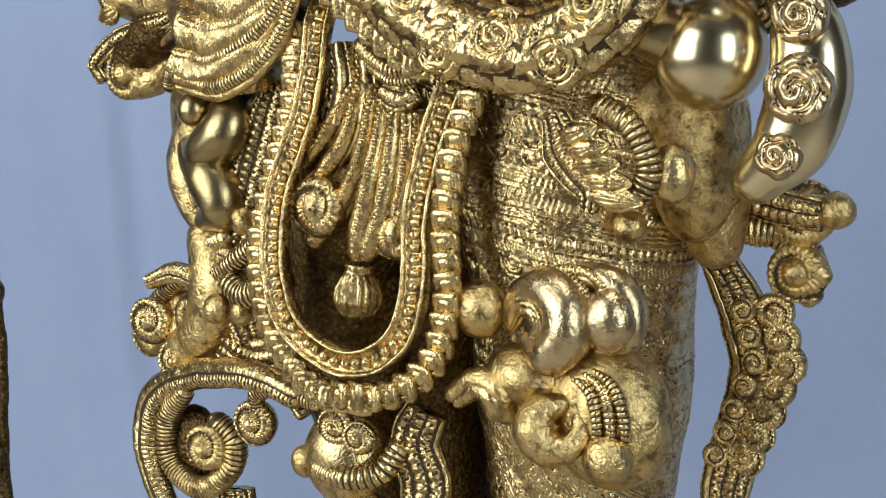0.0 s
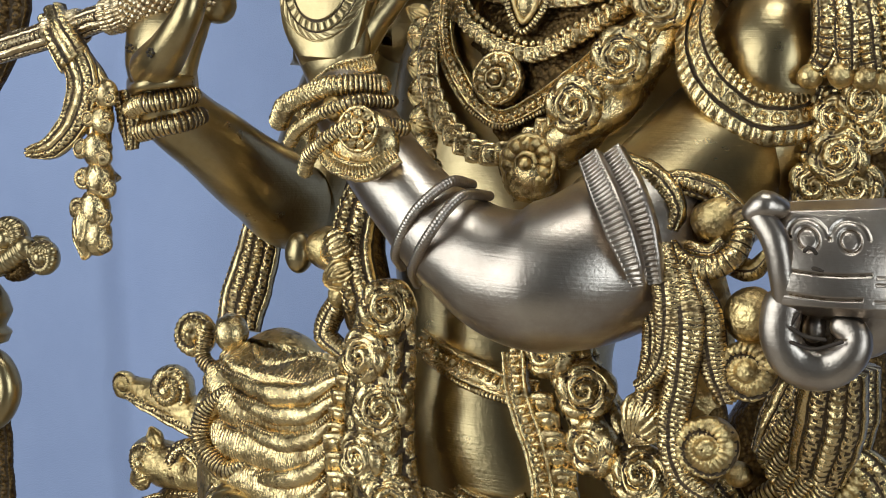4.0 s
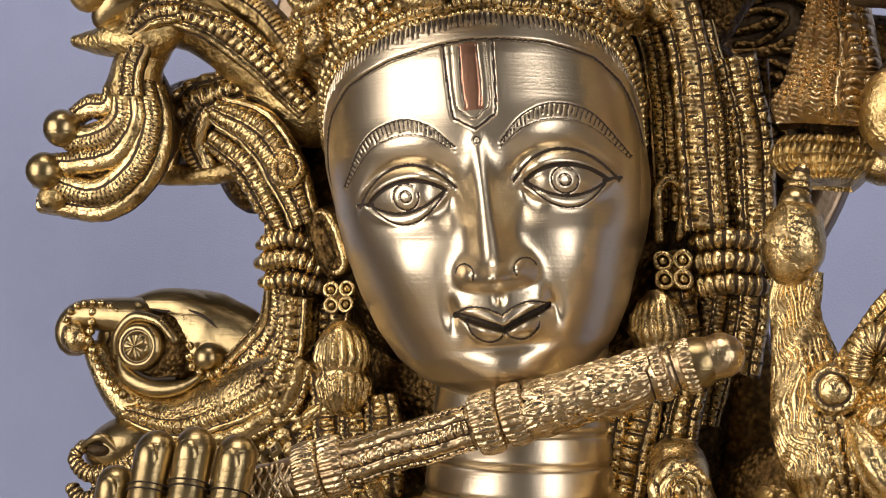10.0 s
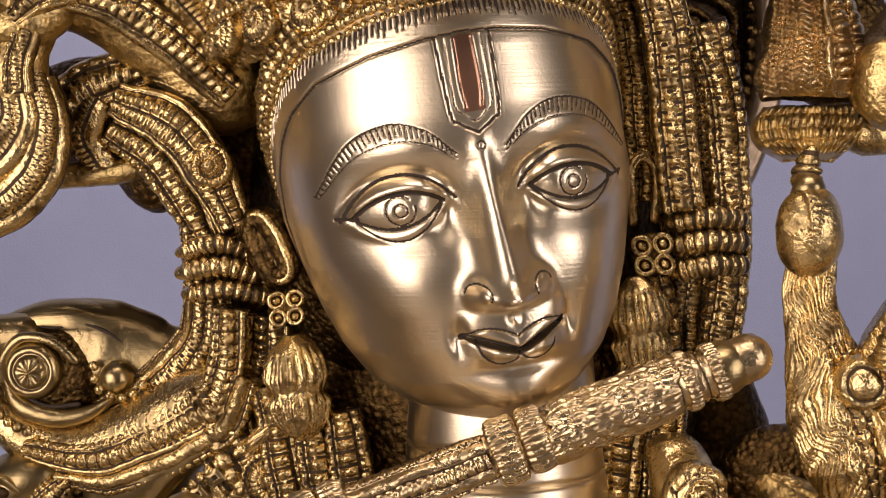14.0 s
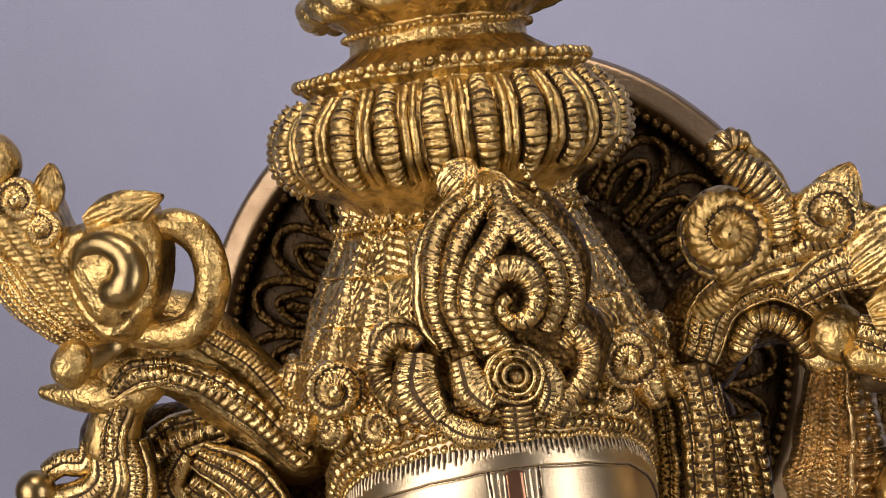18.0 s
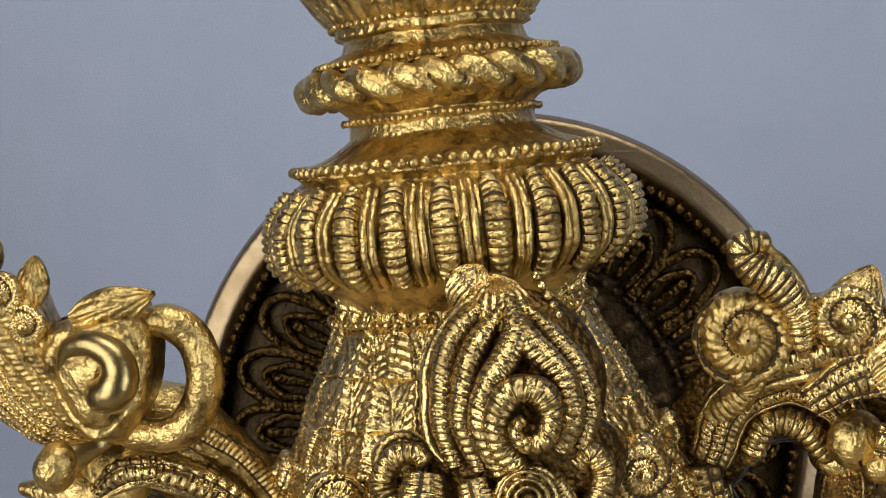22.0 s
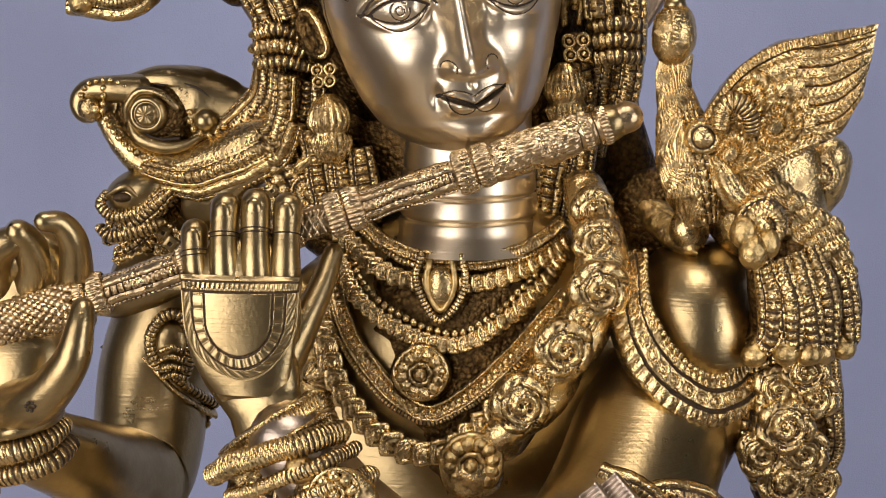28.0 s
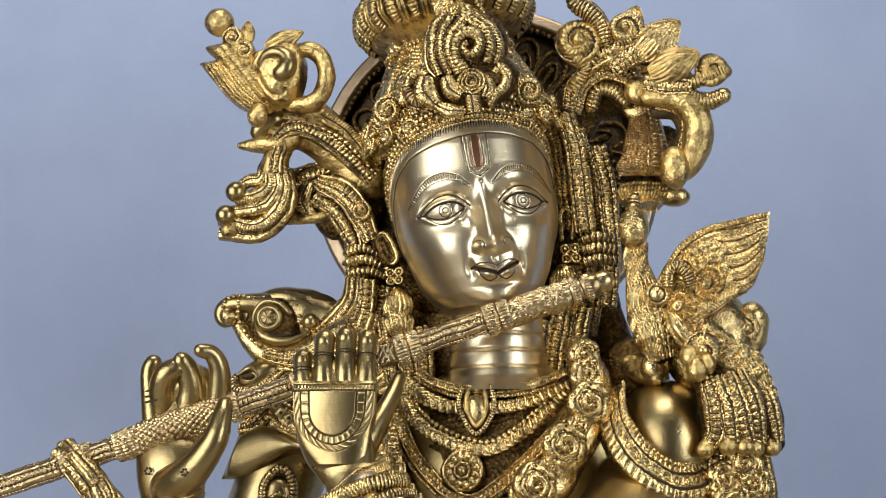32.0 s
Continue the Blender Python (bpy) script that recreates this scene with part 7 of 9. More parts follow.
ball(k, (0.0853, 0.0120, 0.4724), (.009, .008, .012), CH)
tube(k, [(0.0237, 0.0080, 0.4105), (0.0305, 0.0040, 0.4205), (0.0416, 0.0000, 0.4251), (0.0514, -0.0030, 0.4201), (0.0532, -0.0040, 0.4095), (0.0461, -0.0030, 0.3999), (0.0370, 0.0000, 0.4033)], [.0036, .0062, .0086, .0100, .0104, .0092, .0050], PL, seg=24)
tube(k, [(0.0255, 0.0060, 0.4076), (0.0320, 0.0010, 0.4171), (0.0405, -0.0020, 0.4175), (0.0434, -0.0020, 0.4101), (0.0393, 0.0000, 0.4047)], [.0030, .0050, .0062, .0064, .0050], CH, seg=60, strands=9, pitch=.4, depth=.2)
ball(k, (0.0400, 0.0040, 0.4109), (.0080, .0080, .0100), PA, fine=2)
ball(k, (0.0689, 0.0000, 0.4165), (.0112, .0100, .0128), PL, fine=3)
tube(k, [(0.0437, 0.0060, 0.4257), (0.0572, 0.0040, 0.4309), (0.0704, 0.0030, 0.4287), (0.0766, 0.0030, 0.4203), (0.0756, 0.0030, 0.4093), (0.0637, 0.0040, 0.4034)], [.0040, .0056, .0064, .0060, .0048, .0030], PL, seg=20)
for pts in ([(0.0277, 0.0040, 0.4150), (0.0367, 0.0000, 0.4268), (0.0503, -0.0020, 0.4304), (0.0604, -0.0030, 0.4246), (0.0631, -0.0020, 0.4127)], [(0.0317, 0.0040, 0.4211), (0.0420, 0.0010, 0.4306), (0.0563, 0.0000, 0.4335), (0.0654, -0.0020, 0.4294), (0.0656, -0.0030, 0.4219)], [(0.0528, 0.0000, 0.4155), (0.0575, -0.0020, 0.4098), (0.0627, -0.0030, 0.4074), (0.0664, -0.0030, 0.4090), (0.0675, -0.0030, 0.4135)]):
    tube(k, pts, [.0012, .0024, .0026, .0024, .0012], CH, ribs=.0017, depth=.22, seg=10)
tube(k, [(0.0014, 0.0060, 0.3762), (0.0138, 0.0020, 0.3843), (0.0248, 0.0000, 0.3822), (0.0270, 0.0020, 0.3725)], [.0042, .0050, .0056, .0050], AU, seg=20)
tube(k, [(0.0051, 0.0040, 0.3732), (0.0150, 0.0000, 0.3807), (0.0228, -0.0020, 0.3786), (0.0237, 0.0000, 0.3717)], [.0028, .0036, .0042, .0036], CH, seg=16)
ball(k, (0.0323, 0.0100, 0.3872), (.0170, .0150, .0130), AU, turn=(0, 14, 0), fine=3)
ball(k, (0.0660, 0.0120, 0.3760), (.0260, .0170, .0300), AU, turn=(0, -20, 0), fine=4)
for pts in ([(0.0512, 0.0020, 0.3915), (0.0628, -0.0030, 0.3886), (0.0680, -0.0060, 0.3801), (0.0686, -0.0060, 0.3714), (0.0655, -0.0030, 0.3646)], [(0.0557, 0.0020, 0.3944), (0.0677, -0.0030, 0.3905), (0.0732, -0.0060, 0.3809), (0.0742, -0.0060, 0.3723), (0.0713, -0.0030, 0.3645)], [(0.0607, 0.0020, 0.3967), (0.0729, -0.0030, 0.3913), (0.0782, -0.0050, 0.3816), (0.0795, -0.0050, 0.3730), (0.0769, -0.0030, 0.3666)]):
    tube(k, pts, [.0012, .0024, .0028, .0024, .0012], CH, ribs=.0022, depth=.24, seg=10)
tube(k, [(0.0596, -0.0020, 0.3779), (0.0609, -0.0040, 0.3707), (0.0562, -0.0060, 0.3648), (0.0484, -0.0070, 0.3648), (0.0435, -0.0060, 0.3716), (0.0462, -0.0040, 0.3784), (0.0512, -0.0020, 0.3804)], [.0030, .0046, .0060, .0080, .0095, .0080, .0050], AU, seg=22)
ball(k, (0.0726, -0.0030, 0.3631), (.0100, .0090, .0100), AU, fine=2)
ball(k, (0.0116, 0.0060, 0.4119), (.0110, .0095, .0120), AU, fine=2)
brocade(k, [(-0.0174, 0.0200, 0.3626), (-0.0222, 0.0200, 0.3470), (-0.0160, 0.0200, 0.3305), (-0.0179, 0.0200, 0.3100)], [.02,.024,.024,.02], 5, .005, CH)
# sash beside the leg
mark = len(k.v)
brocade(k, [(0.0836, 0.0500, 0.4421), (0.0953, 0.0480, 0.4342), (0.1084, 0.0480, 0.4127), (0.1157, 0.0480, 0.3905), (0.1117, 0.0480, 0.3665), (0.1064, 0.0480, 0.3419), (0.1055, 0.0480, 0.3201)], [.010,.018,.023,.024,.022,.022,.02], 6, .005, CH)
for p, r, c in (((0.1316, 0.0400, 0.4588), .0125, -1), ((0.1312, 0.0400, 0.4345), .0115, 1)):
    scroll(k, p, r, 1.1, 180, c, .36, FRONT, AU, ribs=.0026, ball_end=.45, tail=[(0.0962, 0.0500, 0.4479), (0.1110, 0.0450, 0.4521)])
brocade(k, [(0.0918, 0.0450, 0.4639), (0.1087, 0.0420, 0.4633), (0.1249, 0.0400, 0.4604), (0.1409, 0.0360, 0.4600)], [.014,.017,.017,.015], 4, .008, CH)
ball(k, (0.1451, 0.0360, 0.4615), (.008, .007, .008), AU)
tube(k, [(0.0972, 0.0460, 0.4484), (0.1136, 0.0440, 0.4502), (0.1294, 0.0440, 0.4472), (0.1363, 0.0460, 0.4365), (0.1342, 0.0500, 0.4245)], [.006,.008,.007,.006,.006], CH, ribs=.0026)
for i in range(7):
    q = np.array((0.1280, 0.0460, 0.4154)) + np.array((-.0035 * abs(i - 2), 0, -.0105 * i))
    scroll(k, q, .0082, 1.2, 50 * i, -1, .3, FRONT, CH)
    scroll(k, q + (-.012, -.004, 0), .005, 1.1, 60 * i, 1, .3, FRONT, CH)
settle(k, mark, -0.010, 0.034, -0.003)
brocade(k, [(-0.1081, 0.0400, 0.4943), (-0.1160, 0.0400, 0.4675), (-0.1244, 0.0420, 0.4398), (-0.1274, 0.0440, 0.4204)], [.018,.027,.026,.018], 6, .006, CH, kinds=(1, 0, 1, 2))
for pts in ([(-0.0815, 0.0260, 0.5150), (-0.0781, 0.0240, 0.4981), (-0.0787, 0.0240, 0.4806)], [(-0.0664, 0.0220, 0.5139), (-0.0631, 0.0200, 0.4972), (-0.0650, 0.0200, 0.4799)], [(-0.0527, 0.0200, 0.5103), (-0.0503, 0.0180, 0.4961), (-0.0515, 0.0180, 0.4815)]):
    brocade(k, pts, [.010, .013, .012], 3, .005, CH, kinds=(1, 0, 2))
# knob and rose pad at the garland's lower end
ball(k, (0.0944, 0.0200, 0.5186), (.0215, .0210, .0222), BR, fine=3)
tube(k, [(0.0660, 0.0100, 0.5290), (0.0790, 0.0140, 0.5250), (0.0944, 0.0200, 0.5186)], [.011,.0135,.018], SM, seg=24)
ball(k, (0.0840, 0.0480, 0.4820), (.020, .022, .040), AU, fine=2)
tube(k, [(0.0700, 0.0520, 0.4950), (0.0860, 0.0560, 0.4700), (0.0900, 0.0600, 0.4420)], [.020, .018, .012], AU, seg=20)
mark = len(k.v)
tube(k, [(0.1230, 0.0120, 0.5443), (0.1329, 0.0060, 0.5314), (0.1376, 0.0030, 0.5116), (0.1331, 0.0040, 0.4890), (0.1192, 0.0080, 0.4714)], [.008,.0135,.0158,.0145,.009], BR, seg=28, flat=.8)
for p, r in (((0.1350, -0.0080, 0.5332), .0092), ((0.1372, -0.0110, 0.5073), .0112), ((0.1306, -0.0060, 0.4831), .0078)):
    rose(k, p, r, (-.12, -1, 0), PL, r * 500)
settle(k, mark, -0.004, 0.011, 0.0)
# pearls and curls at the hip's outer side
tube(k, [(-0.1350, 0.0420, 0.4838), (-0.1337, 0.0360, 0.4726), (-0.1472, 0.0380, 0.4617), (-0.1594, 0.0440, 0.4625)], [.010,.0125,.011,.006], SM, seg=20)
tube(k, [(-0.1648, 0.0500, 0.4668), (-0.1570, 0.0440, 0.4573), (-0.1429, 0.0380, 0.4488), (-0.1367, 0.0380, 0.4375), (-0.1487, 0.0420, 0.4287)], [.006,.009,.0125,.0125,.006], SM, seg=20)
ball(k, (-0.1549, 0.0380, 0.4801), (.0078, .007, .0080), SM, fine=2)
ball(k, (-0.1479, 0.0300, 0.5366), (.0105, .008, .0095), SM, fine=2)
# dark filler behind the sash, the gap's shade put into its colour
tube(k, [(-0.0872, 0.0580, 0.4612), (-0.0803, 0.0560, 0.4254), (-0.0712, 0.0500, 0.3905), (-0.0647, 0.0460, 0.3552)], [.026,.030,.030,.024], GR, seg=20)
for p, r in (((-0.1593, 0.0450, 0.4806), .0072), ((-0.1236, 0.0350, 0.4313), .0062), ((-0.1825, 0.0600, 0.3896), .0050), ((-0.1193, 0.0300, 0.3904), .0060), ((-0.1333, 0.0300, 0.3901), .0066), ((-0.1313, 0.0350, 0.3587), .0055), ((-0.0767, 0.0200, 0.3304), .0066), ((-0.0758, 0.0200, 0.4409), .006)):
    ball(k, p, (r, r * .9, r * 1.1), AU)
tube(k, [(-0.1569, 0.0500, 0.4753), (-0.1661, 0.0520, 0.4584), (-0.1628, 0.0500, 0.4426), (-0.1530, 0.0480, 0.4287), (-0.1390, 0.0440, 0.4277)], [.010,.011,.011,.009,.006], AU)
# dark filler behind the curls, coloured as the shade between them
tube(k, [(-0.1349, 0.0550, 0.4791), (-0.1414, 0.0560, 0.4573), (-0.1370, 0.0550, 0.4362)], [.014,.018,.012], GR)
scroll(k, (-0.1522, 0.0420, 0.4387), .0080, 1.0, 200, -1, .3, FRONT, CH)
scroll(k, (-0.1940, 0.0620, 0.3650), .0110, 1.2, 120, 1, .34, FRONT, AU, ribs=.0022, tail=[(-0.1489, 0.0500, 0.3976), (-0.1681, 0.0540, 0.3977), (-0.1878, 0.0580, 0.3836)])
scroll(k, (-0.1600, 0.0500, 0.3797), .0110, 1.2, 60, -1, .32, FRONT, AU, ribs=.0022)
scroll(k, (-0.1665, 0.0480, 0.3625), .0075, 1.2, 0, 1, .36, FRONT, CH)
tube(k, [(-0.1080, 0.0300, 0.4256), (-0.1256, 0.0340, 0.4129), (-0.1389, 0.0400, 0.4054), (-0.1483, 0.0440, 0.4147), (-0.1361, 0.0400, 0.4217)], .0055, CH, ribs=.0024)
tube(k, [(-0.0976, 0.0240, 0.4068), (-0.1151, 0.0280, 0.3991), (-0.1271, 0.0320, 0.4024)], .0065, CH, ribs=.0028)
brocade(k, [(-0.0790, 0.0200, 0.3585), (-0.1142, 0.0280, 0.3624), (-0.1608, 0.0450, 0.3512), (-0.1875, 0.0550, 0.3326), (-0.1900, 0.0560, 0.3058), (-0.1771, 0.0550, 0.2789)], [.012,.014,.015,.016,.016,.014], 2, .006, CH, kinds=(1, 0), lean=.2)
tube(k, [(-0.1607, 0.0450, 0.3442), (-0.1741, 0.0500, 0.3270), (-0.1704, 0.0500, 0.3047), (-0.1499, 0.0450, 0.2980), (-0.1304, 0.0400, 0.3111), (-0.1276, 0.0400, 0.3254), (-0.1374, 0.0400, 0.3335)], [.005,.006,.006,.006,.006,.006,.006], AU, ribs=.0022)
ball(k, (-0.1644, 0.0580, 0.3124), (.018, .008, .022), GR)
scroll(k, (-0.1408, 0.0360, 0.3214), .0105, 1.2, 80, 1, .36, FRONT, AU)
scroll(k, (-0.1103, 0.0300, 0.3399), .0100, 1.3, 100, 1, .32, FRONT, CH, ribs=.002, tail=[(-0.0719, 0.0180, 0.3574), (-0.0891, 0.0220, 0.3593), (-0.1066, 0.0260, 0.3559)])
brocade(k, [(-0.1418, 0.0500, 0.3709), (-0.1192, 0.0450, 0.3639), (-0.0945, 0.0350, 0.3691), (-0.0789, 0.0300, 0.3513)], [.02,.03,.028,.02], 6, .006, CH)
brocade(k, [(-0.1238, 0.0500, 0.4165), (-0.1327, 0.0500, 0.3939), (-0.1226, 0.0450, 0.3742)], [.02,.025,.02], 5, .006, CH)
ball(k, (-0.0574, 0.0240, 0.3352), (.020, .016, .022), CH, fine=2)
scroll(k, (-0.0568, 0.0120, 0.3509), .0080, 1.3, 30, 1, .3, FRONT, CH)
scroll(k, (-0.0443, 0.0100, 0.3483), .0070, 1.3, 150, -1, .3, FRONT, CH)
tube(k, [(-0.0658, 0.0140, 0.3312), (-0.0493, 0.0100, 0.3299), (-0.0339, 0.0120, 0.3345), (-0.0282, 0.0160, 0.3444)], .0055, CH, ribs=.003)
brocade(k, [(-0.0660, 0.0300, 0.3166), (-0.0539, 0.0300, 0.3030), (-0.0419, 0.0300, 0.2895)], [.03,.034,.03], 6, .006, CH)
brocade(k, [(-0.1337, 0.0500, 0.2995), (-0.1299, 0.0500, 0.2775), (-0.1262, 0.0500, 0.2611)], [.02,.024,.02], 5, .006, CH)

ball(k, (-0.1686, 0.0620, 0.3662), (.022, .013, .026), AU, fine=2)
scroll(k, (-0.1858, 0.0500, 0.3745), .0110, 1.3, 60, 1, .3, FRONT, CH)
scroll(k, (-0.1685, 0.0480, 0.3579), .0095, 1.3, 120, -1, .3, FRONT, CH)
brocade(k, [(-0.1864, 0.0500, 0.3944), (-0.1669, 0.0460, 0.4008), (-0.1488, 0.0440, 0.3955), (-0.1417, 0.0440, 0.3773)], [.008,.011,.011,.008], 2, .005, CH, kinds=(1,), lean=.2)
brocade(k, [(-0.1509, 0.0460, 0.4141), (-0.1354, 0.0420, 0.4142), (-0.1212, 0.0400, 0.4085)], [.008,.011,.008], 2, .005, CH, kinds=(1,), lean=.2)
ball(k, (-0.1454, 0.0580, 0.3961), (.022, .012, .022), AU, fine=2)
tube(k, [(-0.1507, 0.0520, 0.4190), (-0.1438, 0.0520, 0.3979), (-0.1512, 0.0540, 0.3746), (-0.1689, 0.0560, 0.3607)], [.014,.018,.016,.012], AU, seg=18)
# bird-headed end of the side string by the shoulder
tube(k, [(-0.0700, 0.0880, 0.8440), (-0.0957, 0.0920, 0.8390), (-0.1100, 0.0940, 0.8420), (-0.1237, 0.0940, 0.8450), (-0.1360, 0.0930, 0.8450), (-0.1480, 0.0910, 0.8445)], [.010, .0115, .0150, .0180, .0170, .0110], SM, seg=40, flat=.62)
tube(k, [(-0.1020, 0.0930, 0.8440), (-0.1166, 0.0920, 0.8530), (-0.1307, 0.0910, 0.8560), (-0.1413, 0.0910, 0.8545), (-0.1520, 0.0900, 0.8510)], [.005, .0068, .0072, .0062, .0050], SM, seg=24)
tube(k, [(-0.1404, 0.0880, 0.8520), (-0.1540, 0.0860, 0.8530), (-0.1630, 0.0860, 0.8525), (-0.1675, 0.0860, 0.8480), (-0.1660, 0.0850, 0.8430), (-0.1620, 0.0840, 0.8425)], [.0075, .0066, .0058, .0052, .0046, .0040], SM, seg=20)
ball(k, (-0.1622, 0.0820, 0.8450), (.0056, .0048, .0056), CH)
beads(k, [(-0.1460, 0.0815, 0.8545), (-0.1540, 0.0805, 0.8575), (-0.1615, 0.0805, 0.8560), (-0.1650, 0.0800, 0.8510)], .0013, 2.0, CH)
beads(k, [(-0.1550, 0.0810, 0.8540), (-0.1555, 0.0800, 0.8480), (-0.1556, 0.0800, 0.8423), (-0.1477, 0.0790, 0.8308), (-0.1360, 0.0785, 0.8232), (-0.1182, 0.0770, 0.8216), (-0.0968, 0.0740, 0.8284), (-0.0780, 0.0690, 0.8340)], .0017, 1.9, CH)
ball(k, (-0.1350, 0.0880, 0.8400), (.0190, .0085, .0170), GR, turn=(0, 25, 0), fine=2)
dome(k, (-0.1362, 0.0805, 0.8425), .0088, lambda q, a: np.where(q < 0.5, 0.55 + 0.45 * np.abs(np.sin(a * 3.5)) ** 0.5, 0.75 - 0.5 * np.exp(-(((q - 0.6) / 0.08) ** 2))), FRONT, .55, SM, 16, 48)
tube(k, [(-0.1462, 0.0820, 0.8400), (-0.1450, 0.0800, 0.8465), (-0.1388, 0.0790, 0.8525), (-0.1294, 0.0790, 0.8510), (-0.1235, 0.0800, 0.8450)], .0017, SM, seg=12)
tube(k, [(-0.1450, 0.0820, 0.8400), (-0.1410, 0.0800, 0.8325), (-0.1300, 0.0795, 0.8280), (-0.1200, 0.0795, 0.8290), (-0.1130, 0.0800, 0.8330)], [.0014, .0030, .0032, .0026, .0012], SM, seg=14)
tube(k, [(-0.1420, 0.0800, 0.8370), (-0.1330, 0.0790, 0.8318), (-0.1230, 0.0790, 0.8318)], .0007, EN, seg=6)
ball(k, (-0.1114, 0.0810, 0.8390), .0052, SM, fine=2)
beads(k, [(-0.1180, 0.0800, 0.8430), (-0.1165, 0.0785, 0.8360), (-0.1090, 0.0775, 0.8330), (-0.1030, 0.0775, 0.8370)], .0016, 1.9, CH)
for pts in ([(-0.1230, 0.0850, 0.8560), (-0.1140, 0.0850, 0.8520), (-0.1060, 0.0850, 0.8450)], [(-0.1290, 0.0845, 0.8500), (-0.1180, 0.0845, 0.8480), (-0.1090, 0.0850, 0.8430)], [(-0.1400, 0.0850, 0.8560), (-0.1320, 0.0845, 0.8545), (-0.1240, 0.0850, 0.8550)]):
    tube(k, pts, [.0003, .0008, .0003], EN, seg=6)
tube(k, [(-0.1560, 0.0870, 0.8400), (-0.1470, 0.0860, 0.8270), (-0.1340, 0.0850, 0.8190), (-0.1180, 0.0830, 0.8180), (-0.0980, 0.0790, 0.8255), (-0.0800, 0.0750, 0.8330)], [.005, .007, .009, .010, .011, .011], CH, seg=18)
brocade(k, [(-0.1390, 0.0780, 0.8195), (-0.1185, 0.0750, 0.8160), (-0.0969, 0.0710, 0.8230), (-0.0800, 0.0660, 0.8320), (-0.0740, 0.0620, 0.8455), (-0.0722, 0.0600, 0.8600)], [.006, .010, .012, .013, .012, .011], 3, .004, CH, kinds=(1, 2, 0))
brocade(k, [(-0.1300, 0.0790, 0.8110), (-0.1150, 0.0760, 0.8095), (-0.0960, 0.0720, 0.8150), (-0.0780, 0.0670, 0.8250), (-0.0690, 0.0620, 0.8400)], [.006, .010, .011, .012, .010], 3, .004, CH, kinds=(1, 0, 1))

# ---- ornament that hangs at the outer hip ----
ball(k, (0.1036, 0.0750, 0.5762), (.030, .018, .050), GR, fine=2)
ball(k, (0.1247, 0.0750, 0.5977), (.030, .020, .060), GR, fine=2)
brocade(k, [(0.1212, 0.0400, 0.6407), (0.1183, 0.0400, 0.6252), (0.1116, 0.0420, 0.6089), (0.1057, 0.0440, 0.5957)], [.018,.026,.026,.018], 6, .007, CH)
brocade(k, [(0.1388, 0.0300, 0.6408), (0.1377, 0.0340, 0.6213), (0.1332, 0.0400, 0.6007), (0.1266, 0.0440, 0.5817), (0.1204, 0.0460, 0.5603)], [.020,.024,.022,.018,.014], 6, .006, CH)
brocade(k, [(0.1316, 0.0360, 0.6032), (0.1448, 0.0360, 0.5962), (0.1541, 0.0380, 0.5799), (0.1558, 0.0400, 0.5581)], [.016,.022,.022,.018], 5, .006, CH)
for i in range(5):
    tube(k, np.array([(0.1206, 0.0300, 0.6220), (0.1127, 0.0320, 0.6101), (0.1052, 0.0360, 0.5977), (0.1101, 0.0360, 0.5917)]) + (.0045 * i, -.0015 * i, -.0055 * i), [.003,.0045,.0045,.003], CH, ribs=.002)
scroll(k, (0.0987, 0.0480, 0.5601), .0110, 1.2, 60, -1, .32, FRONT, AU, ribs=.0024, tail=[(0.1138, 0.0460, 0.5864), (0.1029, 0.0480, 0.5778), (0.0958, 0.0480, 0.5677)])
tube(k, [(0.1162, 0.0440, 0.5892), (0.1055, 0.0460, 0.5785), (0.0960, 0.0480, 0.5654), (0.0923, 0.0500, 0.5483), (0.0989, 0.0500, 0.5378)], .0048, AU, ribs=.0022)
ball(k, (0.1073, 0.0460, 0.5526), (.009, .008, .010), AU)
ball(k, (0.0930, 0.0440, 0.5862), (.006, .006, .0055), AU)
scroll(k, (0.1392, 0.0360, 0.5650), .0110, 1.3, 60, 1, .3, FRONT, CH, ribs=.0024)
scroll(k, (0.1246, 0.0400, 0.5509), .0090, 1.3, 160, -1, .3, FRONT, CH, ribs=.0024)
scroll(k, (0.1302, 0.0340, 0.5950), .0150, 1.1, 80, 1, .26, FRONT, AU, ribs=.0024, tail=[(0.1211, 0.0400, 0.5635), (0.1156, 0.0400, 0.5783)])
tube(k, [(0.1141, 0.0420, 0.5648), (0.1290, 0.0360, 0.5561), (0.1420, 0.0340, 0.5556), (0.1536, 0.0340, 0.5633)], .0070, CH, ribs=.0026)
tube(k, [(0.0798, 0.0520, 0.5696), (0.0875, 0.0520, 0.5589), (0.0911, 0.0520, 0.5432), (0.0879, 0.0500, 0.5316)], .0080, CH, ribs=.003)
brocade(k, [(0.0670, 0.0600, 0.5840), (0.0773, 0.0600, 0.5733), (0.0853, 0.0600, 0.5602), (0.0798, 0.0600, 0.5410)], [.022,.028,.028,.022], 6, .007, CH)
brocade(k, [(0.1043, 0.0550, 0.5399), (0.0888, 0.0550, 0.5334), (0.0797, 0.0550, 0.5299)], [.02,.026,.02], 5, .006, CH)
